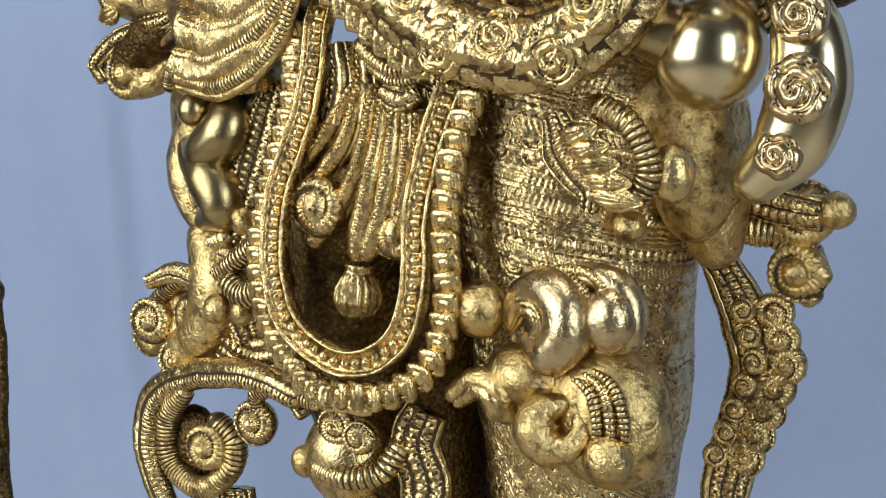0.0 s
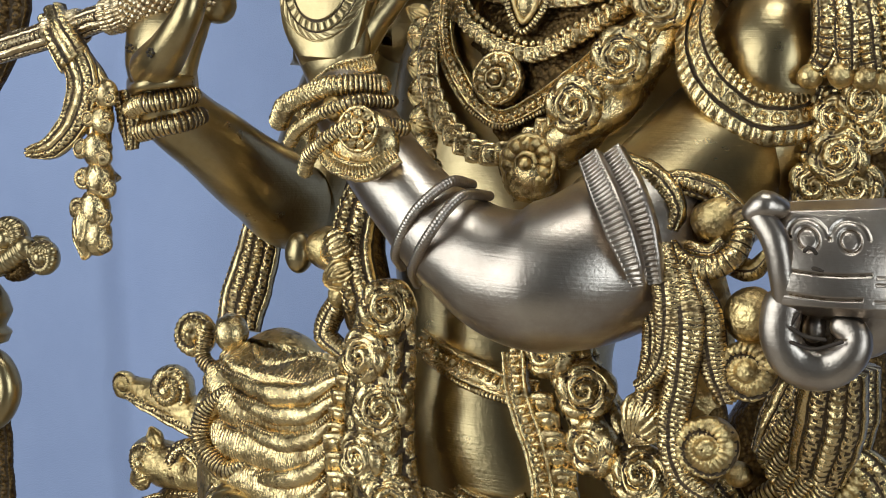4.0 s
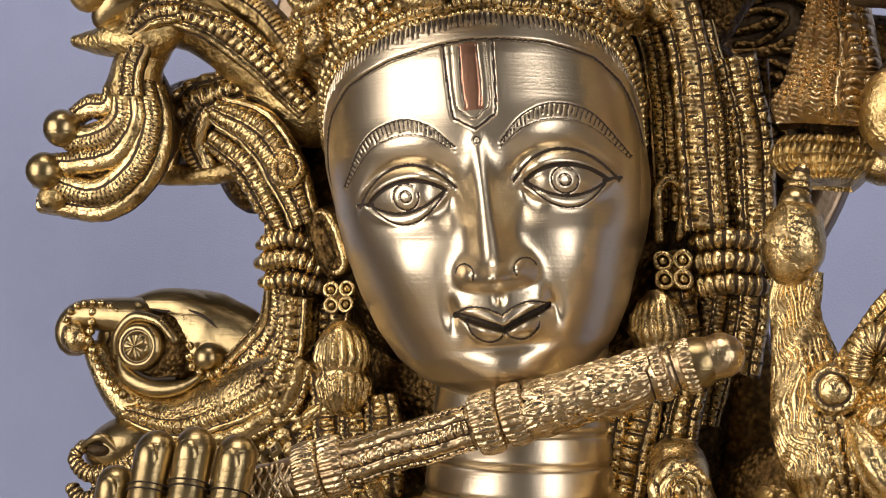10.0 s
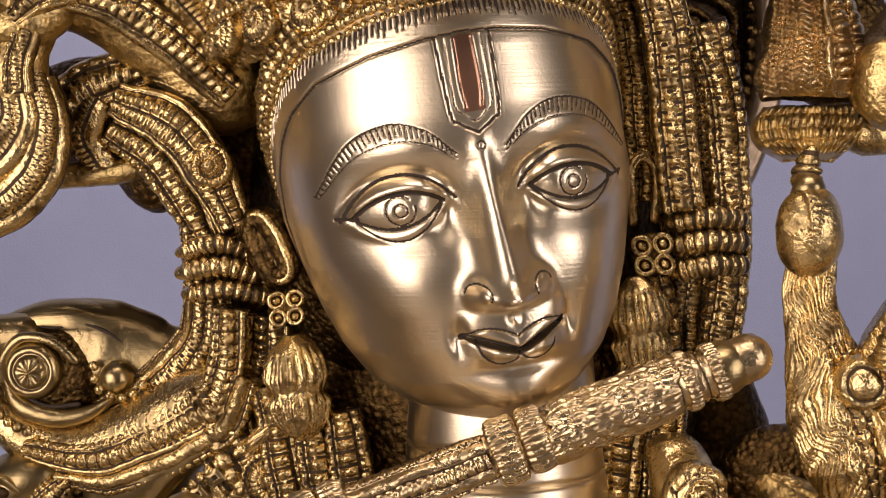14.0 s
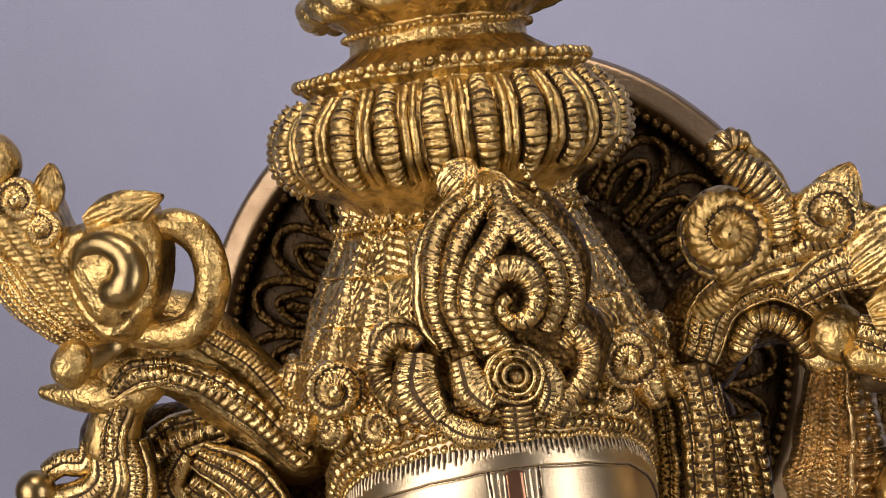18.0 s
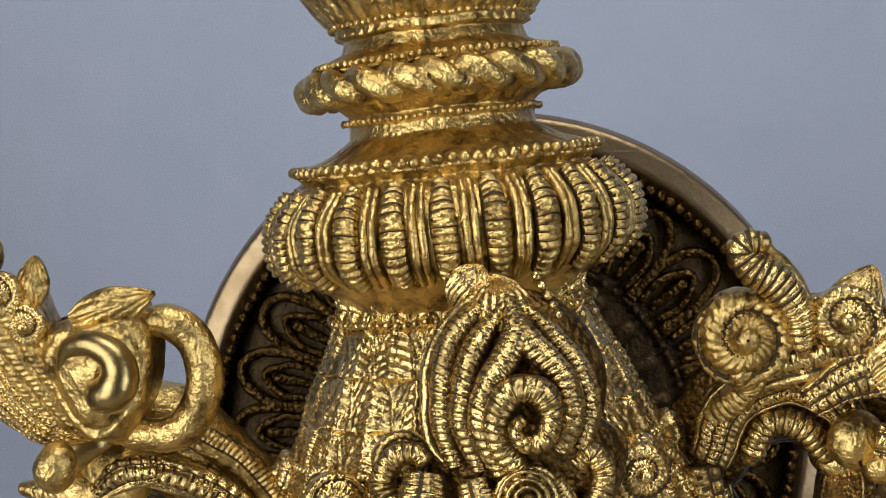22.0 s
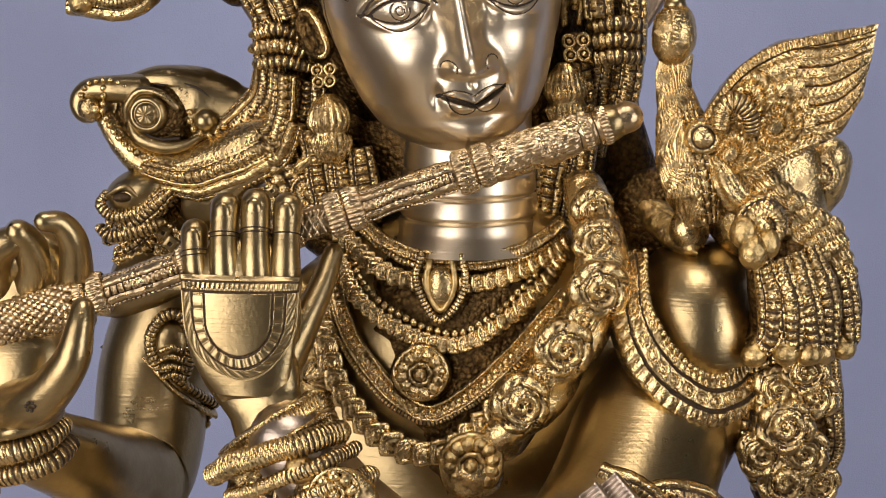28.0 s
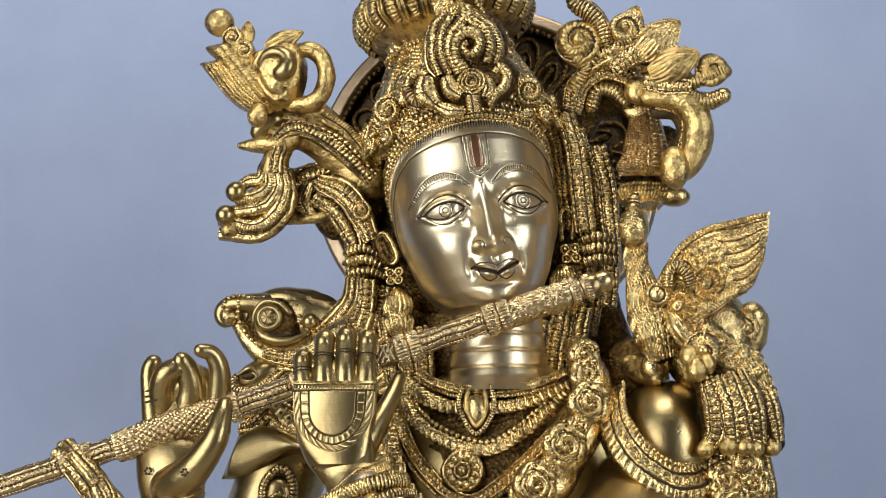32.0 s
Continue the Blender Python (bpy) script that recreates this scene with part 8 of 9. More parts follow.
# pale creature's head at the end of the banded rod
ball(k, (0.1387, -0.0400, 0.6857), (.0200, .015, .0205), SI, fine=2)
tube(k, [(0.1168, -0.0580, 0.7028), (0.1242, -0.0590, 0.6931), (0.1272, -0.0580, 0.6813), (0.1282, -0.0550, 0.6710)], [.0045,.0050,.0046,.0040], SI, seg=22, flat=.8)
tube(k, [(0.1153, -0.0580, 0.7023), (0.1194, -0.0580, 0.7052), (0.1240, -0.0560, 0.7044)], [.0040,.0052,.0040], SI, seg=14)
tube(k, [(0.1272, -0.0540, 0.6709), (0.1270, -0.0540, 0.6605), (0.1326, -0.0520, 0.6516), (0.1420, -0.0500, 0.6502), (0.1497, -0.0500, 0.6555), (0.1518, -0.0500, 0.6628), (0.1470, -0.0500, 0.6657)], [.0072,.0070,.0074,.0078,.0074,.0064,.0045], SI, seg=20, flat=.7)
ball(k, (0.1366, -0.0360, 0.6576), (.0190, .008, .0150), SI, fine=2)
ball(k, (0.1368, -0.0400, 0.6607), (.0130, .006, .0135), PA)
ball(k, (0.1368, -0.0440, 0.6629), (.0045, .004, .0055), SI)
ball(k, (0.1511, -0.0340, 0.6809), (.0185, .012, .0280), SI, fine=2)


def brow(u, v):
    h = 0.7 + 0 * u
    for c, w, e in ((0.60, 0.014, 0.75), (0.80, 0.014, 0.70), (0.30, 0.010, 0.25)):
        h = h - 0.6 * np.exp(-(((u - c - 0.05 * np.sin(v * 3)) / w) ** 2)) * (v < e)
    for cu, cv, r in ((0.34, 0.30, 0.085), (0.36, 0.60, 0.080)):
        q = np.hypot((u - cu) * 0.85, (v - cv) * 1.1)
        h = np.where(q < r * 1.5, 0.7, h) - 0.6 * np.exp(-(((q - r) / 0.014) ** 2)) + 0.2 * np.exp(-((q / (r * 0.6)) ** 2))
        h = h - 0.5 * np.exp(-(((q - r * 1.9) / 0.014) ** 2)) * (u < cu)
    for c in (0.66, 0.72, 0.86):
        h = h - 0.4 * np.exp(-(((u - c - 0.15 * (v - 0.85) ** 2) / 0.010) ** 2)) * (v > 0.78)
    return h


ruled(k, [(0.1163, -0.0500, 0.7054), (0.1205, -0.0550, 0.6955), (0.1237, -0.0580, 0.6858), (0.1243, -0.0580, 0.6770), (0.1263, -0.0560, 0.6687)], [(0.1631, -0.0400, 0.7104), (0.1658, -0.0450, 0.6980), (0.1671, -0.0480, 0.6885), (0.1673, -0.0500, 0.6798), (0.1665, -0.0500, 0.6701)], brow, .0014, .0050, .010, FRONT, SI, 160, 140, .16)
tube(k, [(0.1325, -0.0560, 0.6587), (0.1315, -0.0570, 0.6650), (0.1335, -0.0580, 0.6692)], .0007, EN, seg=6)
brocade(k, [(0.1429, -0.0300, 0.6496), (0.1402, -0.0200, 0.6355), (0.1375, -0.0100, 0.6209), (0.1309, 0.0100, 0.6011)], [.022,.028,.028,.024], 6, .006, CH)
for pts in ([(0.1478, -0.0500, 0.6801), (0.1525, -0.0510, 0.6826), (0.1569, -0.0480, 0.6809)], [(0.1483, -0.0510, 0.6763), (0.1536, -0.0520, 0.6785), (0.1583, -0.0490, 0.6768)], [(0.1486, -0.0500, 0.6713), (0.1537, -0.0500, 0.6737), (0.1586, -0.0480, 0.6723)], [(0.1379, -0.0605, 0.6855), (0.1432, -0.0580, 0.6844), (0.1474, -0.0560, 0.6862)], [(0.1358, -0.0665, 0.6914), (0.1376, -0.0670, 0.6931), (0.1394, -0.0655, 0.6909)], [(0.1320, -0.0580, 0.6593), (0.1396, -0.0570, 0.6578), (0.1487, -0.0560, 0.6612)], [(0.1320, -0.0600, 0.6644), (0.1366, -0.0580, 0.6619), (0.1431, -0.0570, 0.6614)]):
    tube(k, pts, .0007, EN, seg=6)
brocade(k, [(0.1313, -0.0520, 0.6523), (0.1409, -0.0500, 0.6493), (0.1529, -0.0500, 0.6548)], [.006,.009,.007], 2, .003, SI)
brocade(k, [(0.1494, -0.0500, 0.6939), (0.1548, -0.0500, 0.6866), (0.1591, -0.0480, 0.6772)], [.006,.008,.008], 2, .003, SI)
ball(k, (0.0802, 0.0620, 0.7954), (.020, .012, .024), GR, fine=2)
# far shoulder: polished cap, beaded and studded bands, the lower creature's snout
ball(k, (-0.1132, 0.1080, 0.7792), (.0300, .020, .0280), SM, fine=3)
ruled(k, [(-0.1264, 0.0900, 0.8077), (-0.1201, 0.0860, 0.8127), (-0.1063, 0.0800, 0.8188), (-0.0914, 0.0760, 0.8221), (-0.0719, 0.0720, 0.8250)], [(-0.1267, 0.0920, 0.7952), (-0.1188, 0.0880, 0.7898), (-0.1055, 0.0800, 0.7953), (-0.0886, 0.0740, 0.8104), (-0.0720, 0.0720, 0.8214)], lambda u, v: 0.8 - 0.5 * np.exp(-(((v - 0.93) / 0.03) ** 2)), .0012, .0075, .008, (-0.15, -1, 0.1), SM, 70, 50)
ruled(k, [(-0.1381, 0.0920, 0.7952), (-0.1313, 0.0890, 0.7915), (-0.1217, 0.0860, 0.7861), (-0.1079, 0.0800, 0.7889), (-0.0949, 0.0740, 0.8016), (-0.0718, 0.0700, 0.8185)], [(-0.1392, 0.0920, 0.7788), (-0.1315, 0.0890, 0.7734), (-0.1196, 0.0860, 0.7680), (-0.1013, 0.0800, 0.7792), (-0.0864, 0.0740, 0.7933), (-0.0682, 0.0700, 0.8093)], lambda u, v: np.where(np.abs(v - 0.5) > 0.40, 0.9, 0.35), .0016, .0022, .006, FRONT, CH, 120, 40)
beads(k, [(-0.1329, 0.0840, 0.7948), (-0.1246, 0.0820, 0.7891), (-0.1139, 0.0790, 0.7866), (-0.1057, 0.0750, 0.7907), (-0.0949, 0.0690, 0.8023), (-0.0821, 0.0660, 0.8126), (-0.0712, 0.0660, 0.8192)], .0016, 1.9, CH)
beads(k, [(-0.1373, 0.0860, 0.7832), (-0.1307, 0.0830, 0.7768), (-0.1180, 0.0800, 0.7720), (-0.1022, 0.0750, 0.7812), (-0.0884, 0.0690, 0.7930), (-0.0756, 0.0660, 0.8055)], .0013, 1.9, CH)
for i, (p, r, t) in enumerate((((-0.0977, 0.0715, 0.7952), 0.0032, 0.6), ((-0.0917, 0.0695, 0.8005), 0.0029, 0.6), ((-0.0864, 0.0675, 0.8056), 0.0028, 0.6), ((-0.0808, 0.0660, 0.8106), 0.0027, 0.6), ((-0.1334, 0.0845, 0.7897), 0.0030, 1.1), ((-0.1302, 0.0830, 0.7850), 0.0034, 0.9), ((-0.1248, 0.0810, 0.7815), 0.0034, 0.5), ((-0.1190, 0.0790, 0.7795), 0.0034, 0.1))):
    dome(k, p, r * 1.25, lambda q, a: np.where(q < 0.28, 0.15, np.where(q < 0.45, 1.0, 0.75)), FRONT, .25, SM, 14, 32, lambda a, t=t: 0.82 / np.maximum(np.abs(np.cos(a - t)), np.abs(np.sin(a - t))) * 0.86)
ruled(k, [(-0.1607, 0.1000, 0.7745), (-0.1460, 0.0940, 0.7787), (-0.1321, 0.0880, 0.7749), (-0.1202, 0.0840, 0.7688), (-0.1091, 0.0840, 0.7634)], [(-0.1727, 0.1040, 0.7478), (-0.1579, 0.0980, 0.7482), (-0.1408, 0.0920, 0.7543), (-0.1242, 0.0860, 0.7614), (-0.1097, 0.0860, 0.7593)], lambda u, v: 0.7 + 0.05 * np.sin(v * 9), .0010, .0070, .008, (-0.2, -1, 0), SM, 60, 50)
ball(k, (-0.1428, 0.0860, 0.8079), (.0165, .012, .0105), SM, turn=(0, -18, 0), fine=3)
tube(k, [(-0.1334, 0.0780, 0.8085), (-0.1418, 0.0770, 0.8004), (-0.1517, 0.0760, 0.7985), (-0.1587, 0.0770, 0.8034), (-0.1569, 0.0790, 0.8080)], [.0030, .0036, .0034, .0028, .0022], CH, ribs=.0020, depth=.2, seg=14)
tube(k, [(-0.1349, 0.0800, 0.7951), (-0.1447, 0.0780, 0.7915), (-0.1547, 0.0770, 0.7897), (-0.1598, 0.0780, 0.7931)], [.0036, .0040, .0034, .0026], CH, ribs=.0022, depth=.3, seg=14)
ball(k, (-0.1482, 0.0745, 0.8070), (.0042, .0030, .0022), PA)
tube(k, [(-0.1547, 0.0750, 0.8083), (-0.1468, 0.0730, 0.8117), (-0.1417, 0.0750, 0.8073)], [.0010, .0016, .0010], SM, seg=10)
brocade(k, [(-0.1237, 0.0800, 0.8120), (-0.1337, 0.0780, 0.8043), (-0.1461, 0.0800, 0.7940), (-0.1581, 0.0840, 0.7871)], [.006, .010, .010, .006], 3, .005, CH, kinds=(1, 2, 1))
scroll(k, (-0.0644, 0.0640, 0.8103), .0078, 1.3, 40, 1, .3, FRONT, CH)
for p, q in (((-0.0714, 0.0620, 0.7977), (-0.0552, 0.0600, 0.8087)), ((-0.0705, 0.0620, 0.7957), (-0.0535, 0.0600, 0.8026)), ((-0.0676, 0.0620, 0.7936), (-0.0527, 0.0600, 0.7965)), ((-0.0705, 0.0620, 0.8190), (-0.0604, 0.0600, 0.8267))):
    petal(k, p, q, .0030, .6, FRONT, CH, 3, 0)
brocade(k, [(-0.0890, 0.0300, 0.6491), (-0.0949, 0.0280, 0.6372), (-0.0981, 0.0260, 0.6243), (-0.0854, 0.0240, 0.6170)], [.008,.012,.012,.008], 2, .005, CH, kinds=(1,), lean=.2)
ball(k, (-0.0918, 0.0260, 0.6434), (.0060, .006, .0065), AU)
def part(name, clay, parent, label=""):
    ob = new(name, clay.mesh(name))
    ob.parent = parent
    return tagged(ob, label) if label else ob


tagged(new("statue", k.mesh("statue")), "polished brass statue of a crowned flute player", "statue")

# ---- the halo disc behind the head ----
def halo(at, r, label, rim=BZ):
    ob = tagged(new("halo"), label, "halo")
    k = Clay()
    turned(k, at, (0, -1, 0), [(0.0, 0.0045), (r * .872, 0.0045), (r * .872, -0.005), (0.0, -0.006)], PA, seg=96)
    part("disc", k, ob, "blackened disc")
    k = Clay()
    turned(k, at, (0, -1, 0), [(r * .85, -0.003), (r * .876, 0.002), (r * .885, 0.008), (r * .92, 0.011), (r * .99, 0.009), (r * 1.005, 0.003), (r * .973, -0.006), (r * .85, -0.003)], rim, seg=120)
    part("rim", k, ob, "polished rim")
    k = Clay()
    q = np.linspace(0, 2 * np.pi, 72, endpoint=False)
    beads(k, at + np.stack([np.cos(q), 0 * q - 0.010, np.sin(q)], 1) * (r * .885, 1, r * .885), 0.0020, 2.0, GR, closed=True)
    part("bead_ring", k, ob)
    for i in range(26):
        b = 2 * np.pi * i / 26
        d, e = np.array((math.cos(b), 0, math.sin(b))), np.array((-math.sin(b), 0, math.cos(b)))
        k = Clay()
        tube(k, [at + d * (r * .708 + q * 0.014) + e * w * .0092 + (0, -0.006, 0) for q, w in ((-1, -0.8), (0, -1), (0.8, -0.7), (1.1, 0), (0.8, 0.7), (0, 1), (-1, 0.8))], 0.0019, GR, seg=10)
        tube(k, [at + d * (r * .69 + q * 0.010) + e * w * .0056 + (0, -0.006, 0) for q, w in ((-1, -0.8), (0, -1), (0.9, 0), (0, 1), (-1, 0.8))], 0.0014, GR, seg=8)
        tube(k, [at + d * (r * .69 - 0.009) + (0, -0.0052, 0), at + d * (r * .69 + 0.004) + (0, -0.0060, 0)], [0.0016, 0.0022], GR, seg=8)
        beads(k, [at + d * r * .566 + e * 0.007 + (0, -0.006, 0), at + d * r * .566 - e * 0.007 + (0, -0.006, 0)], 0.0014, 2.0, PA)
        tube(k, [at + d * r * .32 + (0, -0.005, 0), at + d * r * .51 + (0, -0.005, 0)], [0.001, 0.003], PA)
        part("petal", k, ob)


halo(np.array((-0.0078, 0.1518, 0.9400)), .1127, "dark round halo disc with a polished brass rim and petal border")

# ---- the flute ----
k = Clay()
FL = [(x, 0.0085 + 0.110 * x, 0.8243 + 0.31 * x) for x in (0.0665, 0.03, -0.0024, -0.0445, -0.0812, -0.13, -0.1652, -0.2028, -0.2502, -0.3022)]
fl, flen = smooth(FL, 400)
ax = unit(fl[0] - fl[-1])


def on_flute(q):
    i = np.clip(q, 0, 1) * (len(fl) - 1)
    return np.array([np.interp(i, np.arange(len(fl)), fl[:, j]) for j in range(3)])


flute = tagged(new("flute"), "long ornate brass flute with ringed and scaled sections", "flute")
tube(k, fl[::20], .0060, PL, seg=20)
for i in range(4):
    for s in (-1, 1):
        tube(k, [on_flute(0.312 + 0.008 * i) + np.array((0, -.0052, .0045 * s)), on_flute(0.324 + 0.008 * i) + np.array((0, -.0052, -.0045 * s))], .0011, PL, seg=6)
part("shaft", k, flute)
k = Clay()
tube(k, [on_flute(0.0), on_flute(0.008), on_flute(0.019), on_flute(0.025)], [.0025, .0058, .0070, .0072], SM, seg=24)
part("tip", k, flute, "smooth polished tip")
k = Clay()
tube(k, [on_flute(0.026), on_flute(0.05), on_flute(0.09), on_flute(0.135)], [.0066, .0074, .0078, .0064], PL, seg=24, ribs=.0034, depth=.14)
for i in range(9):
    for j in range(10):
        a = 2 * math.pi * (j + 0.5 * (i % 2)) / 10
        c = on_flute(0.052 + 0.009 * i) + np.array((0.02, math.cos(a), math.sin(a))) * .0072
        petal(k, c, c - ax * .0075, .0030, .3, np.array((0, math.cos(a), math.sin(a))), PL, 3, 0)
part("leaf_section", k, flute)
for q, r, w in ((0.026, .0078, .0020), (0.045, .0080, .0018), (0.150, .0086, .0036), (0.170, .0090, .0040), (0.284, .0086, .0036), (0.303, .0088, .0036), (0.348, .0080, .0030), (0.456, .0082, .0030), (0.549, .0084, .0032), (0.566, .0082, .0026), (0.692, .0084, .0028), (0.704, .0088, .0028), (0.716, .0086, .0028), (0.760, .0084, .0028), (0.774, .0092, .0034), (0.790, .0094, .0034), (0.92, .0086, .0032), (0.94, .0086, .0032)):
    k = Clay()
    turned(k, on_flute(q) - ax * w, ax, [(r * .82, 0), (r * .95, w * .15, 1), (r, w * .6, 1), (r, w * 1.3, 1), (r * .95, w * 1.8, 1), (r * .82, w * 2)], PL, flutes=26, cut=.1)
    part("ring", k, flute)
for a, b in ((0.182, 0.275), (0.465, 0.54), (0.722, 0.753), (0.80, 0.91)):
    k = Clay()
    line = [on_flute(q) + np.array((0, -.0015, 0)) for q in np.linspace(a, b, 5)]
    brocade(k, line, .0128, 5, .0056, PL, kinds=(1, 0, 2, 0))
    part("chased_panel", k, flute)
k = Clay()
tube(k, [on_flute(0.575), on_flute(0.60), on_flute(0.65), on_flute(0.69)], [.0070, .0084, .0082, .0072], GR, seg=24)
for i in range(18):
    for j in range(14):
        a = 2 * math.pi * (j + 0.5 * (i % 2)) / 14
        k.sheet(on_flute(0.578 + 0.0062 * i) + np.array((0.01, math.cos(a), math.sin(a))) * .0079 + BALL * (.0026, .0018, .0018), PL)
part("scaled_section", k, flute)

# ribbon with two tails tied to the flute's far end
ribbon = tagged(new("flute_ribbon"), "cast brass ribbon with two tails tied to the flute", "ribbon")
ribbon.location = (0.016, 0.012, -0.012)
k = Clay()
brocade(k, [(-0.2451, -0.0260, 0.7741), (-0.2327, -0.0340, 0.7636), (-0.2244, -0.0340, 0.7534)], .0170, 4, .0065, CH, kinds=(1, 0))
part("knot", k, ribbon)
k = Clay()
brocade(k, [(-0.2256, -0.0340, 0.7573), (-0.2200, -0.0340, 0.7444), (-0.2234, -0.0340, 0.7283), (-0.2345, -0.0340, 0.7155), (-0.2503, -0.0320, 0.7107)], [.015,.018,.016,.012,.006], 5, .0045, CH, kinds=(0, 1))
part("tail", k, ribbon)
k = Clay()
brocade(k, [(-0.2256, -0.0310, 0.7548), (-0.2132, -0.0310, 0.7396), (-0.2122, -0.0310, 0.7211), (-0.2097, -0.0310, 0.7067), (-0.2019, -0.0310, 0.7020)], [.014,.015,.013,.011,.004], 4, .0045, CH, kinds=(0, 1))
part("tail", k, ribbon)

# ---- the peacock on the shoulder ----
k = Clay()
# neck and breast, chased with wavy plumage
def plumage(s, a):
    v = a / (2 * np.pi) * 30 + 1.6 * np.sin(s * 210) + 0.5 * np.sin(s * 520 + a * 4)
    lines = np.abs(np.sin(np.pi * v)) ** 0.5
    u, w = s / 0.0046, a / (2 * np.pi) * 22
    u = u + 0.5 * (np.floor(w) % 2)
    scale = np.clip(1.15 - (np.abs(w % 1.0 - 0.5) * 2) ** 2 - (u % 1.0) ** 3, 0, 1)
    side = np.cos(a - 2.6)
    return np.where((side > 0.45) & (s > 0.022), scale, lines)


carved(k, [(0.0853, 0.0300, 0.8680), (0.0844, 0.0290, 0.8566), (0.0863, 0.0300, 0.8455), (0.0898, 0.0310, 0.8296), (0.0939, 0.0310, 0.8136), (0.0968, 0.0300, 0.8009)], [.0058, .0064, .0092, .0125, .0122, .0070], plumage, .0013, CH, seg=300, low=.10, step=.0005)
ball(k, (0.0837, 0.0235, 0.8753), (.0086, .0080, .0120), CH, fine=2, turn=(0, 6, 0))
for i in range(6):
    b = radians(-55 + 38 * i)
    q = np.array((0.0837, 0.0235, 0.8753)) + (-.0028, -.0078, -.0016)
    petal(k, q, q + np.array((math.sin(b), .22, math.cos(b))) * .0056, .0013, .6, FRONT, CH, 2, 0, .0008)
ruled(k, [(0.0839, 0.0200, 0.8863), (0.0898, 0.0220, 0.8832), (0.0912, 0.0220, 0.8794), (0.0901, 0.0210, 0.8736), (0.0858, 0.0200, 0.8656)], [(0.0816, 0.0180, 0.8861), (0.0824, 0.0160, 0.8824), (0.0827, 0.0150, 0.8783), (0.0830, 0.0160, 0.8730), (0.0841, 0.0180, 0.8665)], lambda u, v: 0.3 + 0.7 * np.abs(np.sin(np.pi * (u * 11 + v))) ** 0.5, .0007, .0012, .004, (0.35, -1, 0))
tube(k, [(0.0850, 0.0260, 0.8820), (0.0843, 0.0270, 0.8867), (0.0849, 0.0280, 0.8912), (0.0858, 0.0280, 0.8946)], [.0052, .0042, .0040, .0030], CH, ribs=.0026, depth=.25, seg=14)
ball(k, (0.0842, 0.0240, 0.8856), (.0044, .004, .0046), SM)
# the leaf-shaped foot rest below the breast
ruled(k, [(0.0658, 0.0700, 0.8097), (0.0763, 0.0600, 0.8088), (0.0877, 0.0480, 0.8046), (0.0960, 0.0400, 0.7998), (0.0977, 0.0360, 0.7969)], [(0.0657, 0.0640, 0.8079), (0.0718, 0.0540, 0.8001), (0.0809, 0.0400, 0.7922), (0.0883, 0.0300, 0.7896), (0.0939, 0.0260, 0.7902)], lambda u, v: 0.75 - 0.55 * np.exp(-(((v - 0.34) / 0.05) ** 2)) + 0.10 * np.sin(u * 60), .0014, .0050, .006, (0, -1, 0.4), AU, 80, 60)
ball(k, (0.0912, 0.0340, 0.7980), (.0080, .0080, .0090), CH, fine=2)
# wing: one thick sheet with a rounded leading edge, curls at its root, rows of barbed feathers beyond
def wing(u, v):
    n = 5.6
    lane = v * n + 0.5 * (u > 0.62) + 0.35 * np.sin(u * 5)
    f = lane % 1.0
    shaft = np.exp(-(((f - 0.5) / 0.06) ** 2)) * 0.35
    barb = 0.5 + 0.5 * np.abs(np.sin(np.pi * (u * 34 - np.abs(f - 0.5) * 2.6))) ** 0.6
    gap = np.clip(np.minimum(f, 1 - f) * 9, 0, 1)
    row_end = 0.62 + 0.05 * np.abs(np.sin(np.pi * lane))
    far = gap * (0.45 * barb + shaft) * (u > row_end)
    mid = (0.35 + gap * (0.5 * barb + shaft * 0.6)) * (u <= row_end)
    root = np.zeros_like(u)
    best = np.full(u.shape, 9.0)
    for cu, cv, r in ((0.13, 0.62, 0.20), (0.30, 0.34, 0.20), (0.20, 0.16, 0.14), (0.42, 0.66, 0.16)):
        q = np.hypot((u - cu) * 1.0, (v - cv) * 0.62)
        a = np.arctan2((v - cv) * 0.62, u - cu)
        ring = np.abs(np.sin(np.pi * (q / r * 3.2 + a / (2 * np.pi)))) ** 0.45 * (0.82 + 0.18 * np.sin(a * 15 + q * 40))
        ring = np.where(q < r * 0.22, 1.25, ring)
        pick = (q / r < best) & (q < r)
        root = np.where(pick, ring * 1.15, root)
        best = np.minimum(best, q / r)
    body = np.where(best < 1, root, np.where(u > row_end, far, mid))
    lead = np.abs(np.sin(np.pi * u * 42)) ** 0.5 * 0.6 + 0.75
    edge_band = v < 0.10
    return np.where(edge_band, np.where(v < 0.085, lead, 0.1), body)


ruled(k, [(0.0922, 0.0240, 0.8364), (0.0982, 0.0210, 0.8505), (0.1090, 0.0180, 0.8639), (0.1217, 0.0160, 0.8717), (0.1370, 0.0140, 0.8749), (0.1580, 0.0120, 0.8784)], [(0.1034, 0.0240, 0.8170), (0.1148, 0.0210, 0.8208), (0.1241, 0.0180, 0.8256), (0.1334, 0.0160, 0.8311), (0.1451, 0.0140, 0.8376), (0.1525, 0.0120, 0.8512)], wing, .0026, .0040, .005, (-0.05, -1, 0), CH, 260, 170, .12)
dome(k, (0.0946, 0.0190, 0.8365), .0072, lambda q, a: np.where(q < 0.5, 1.1 - 0.6 * q, 0.25 + 0.75 * np.exp(-(((q - 0.8) / 0.12) ** 2)) * (0.8 + 0.2 * np.sin(a * 14))), FRONT, .55, CH, 18, 48)
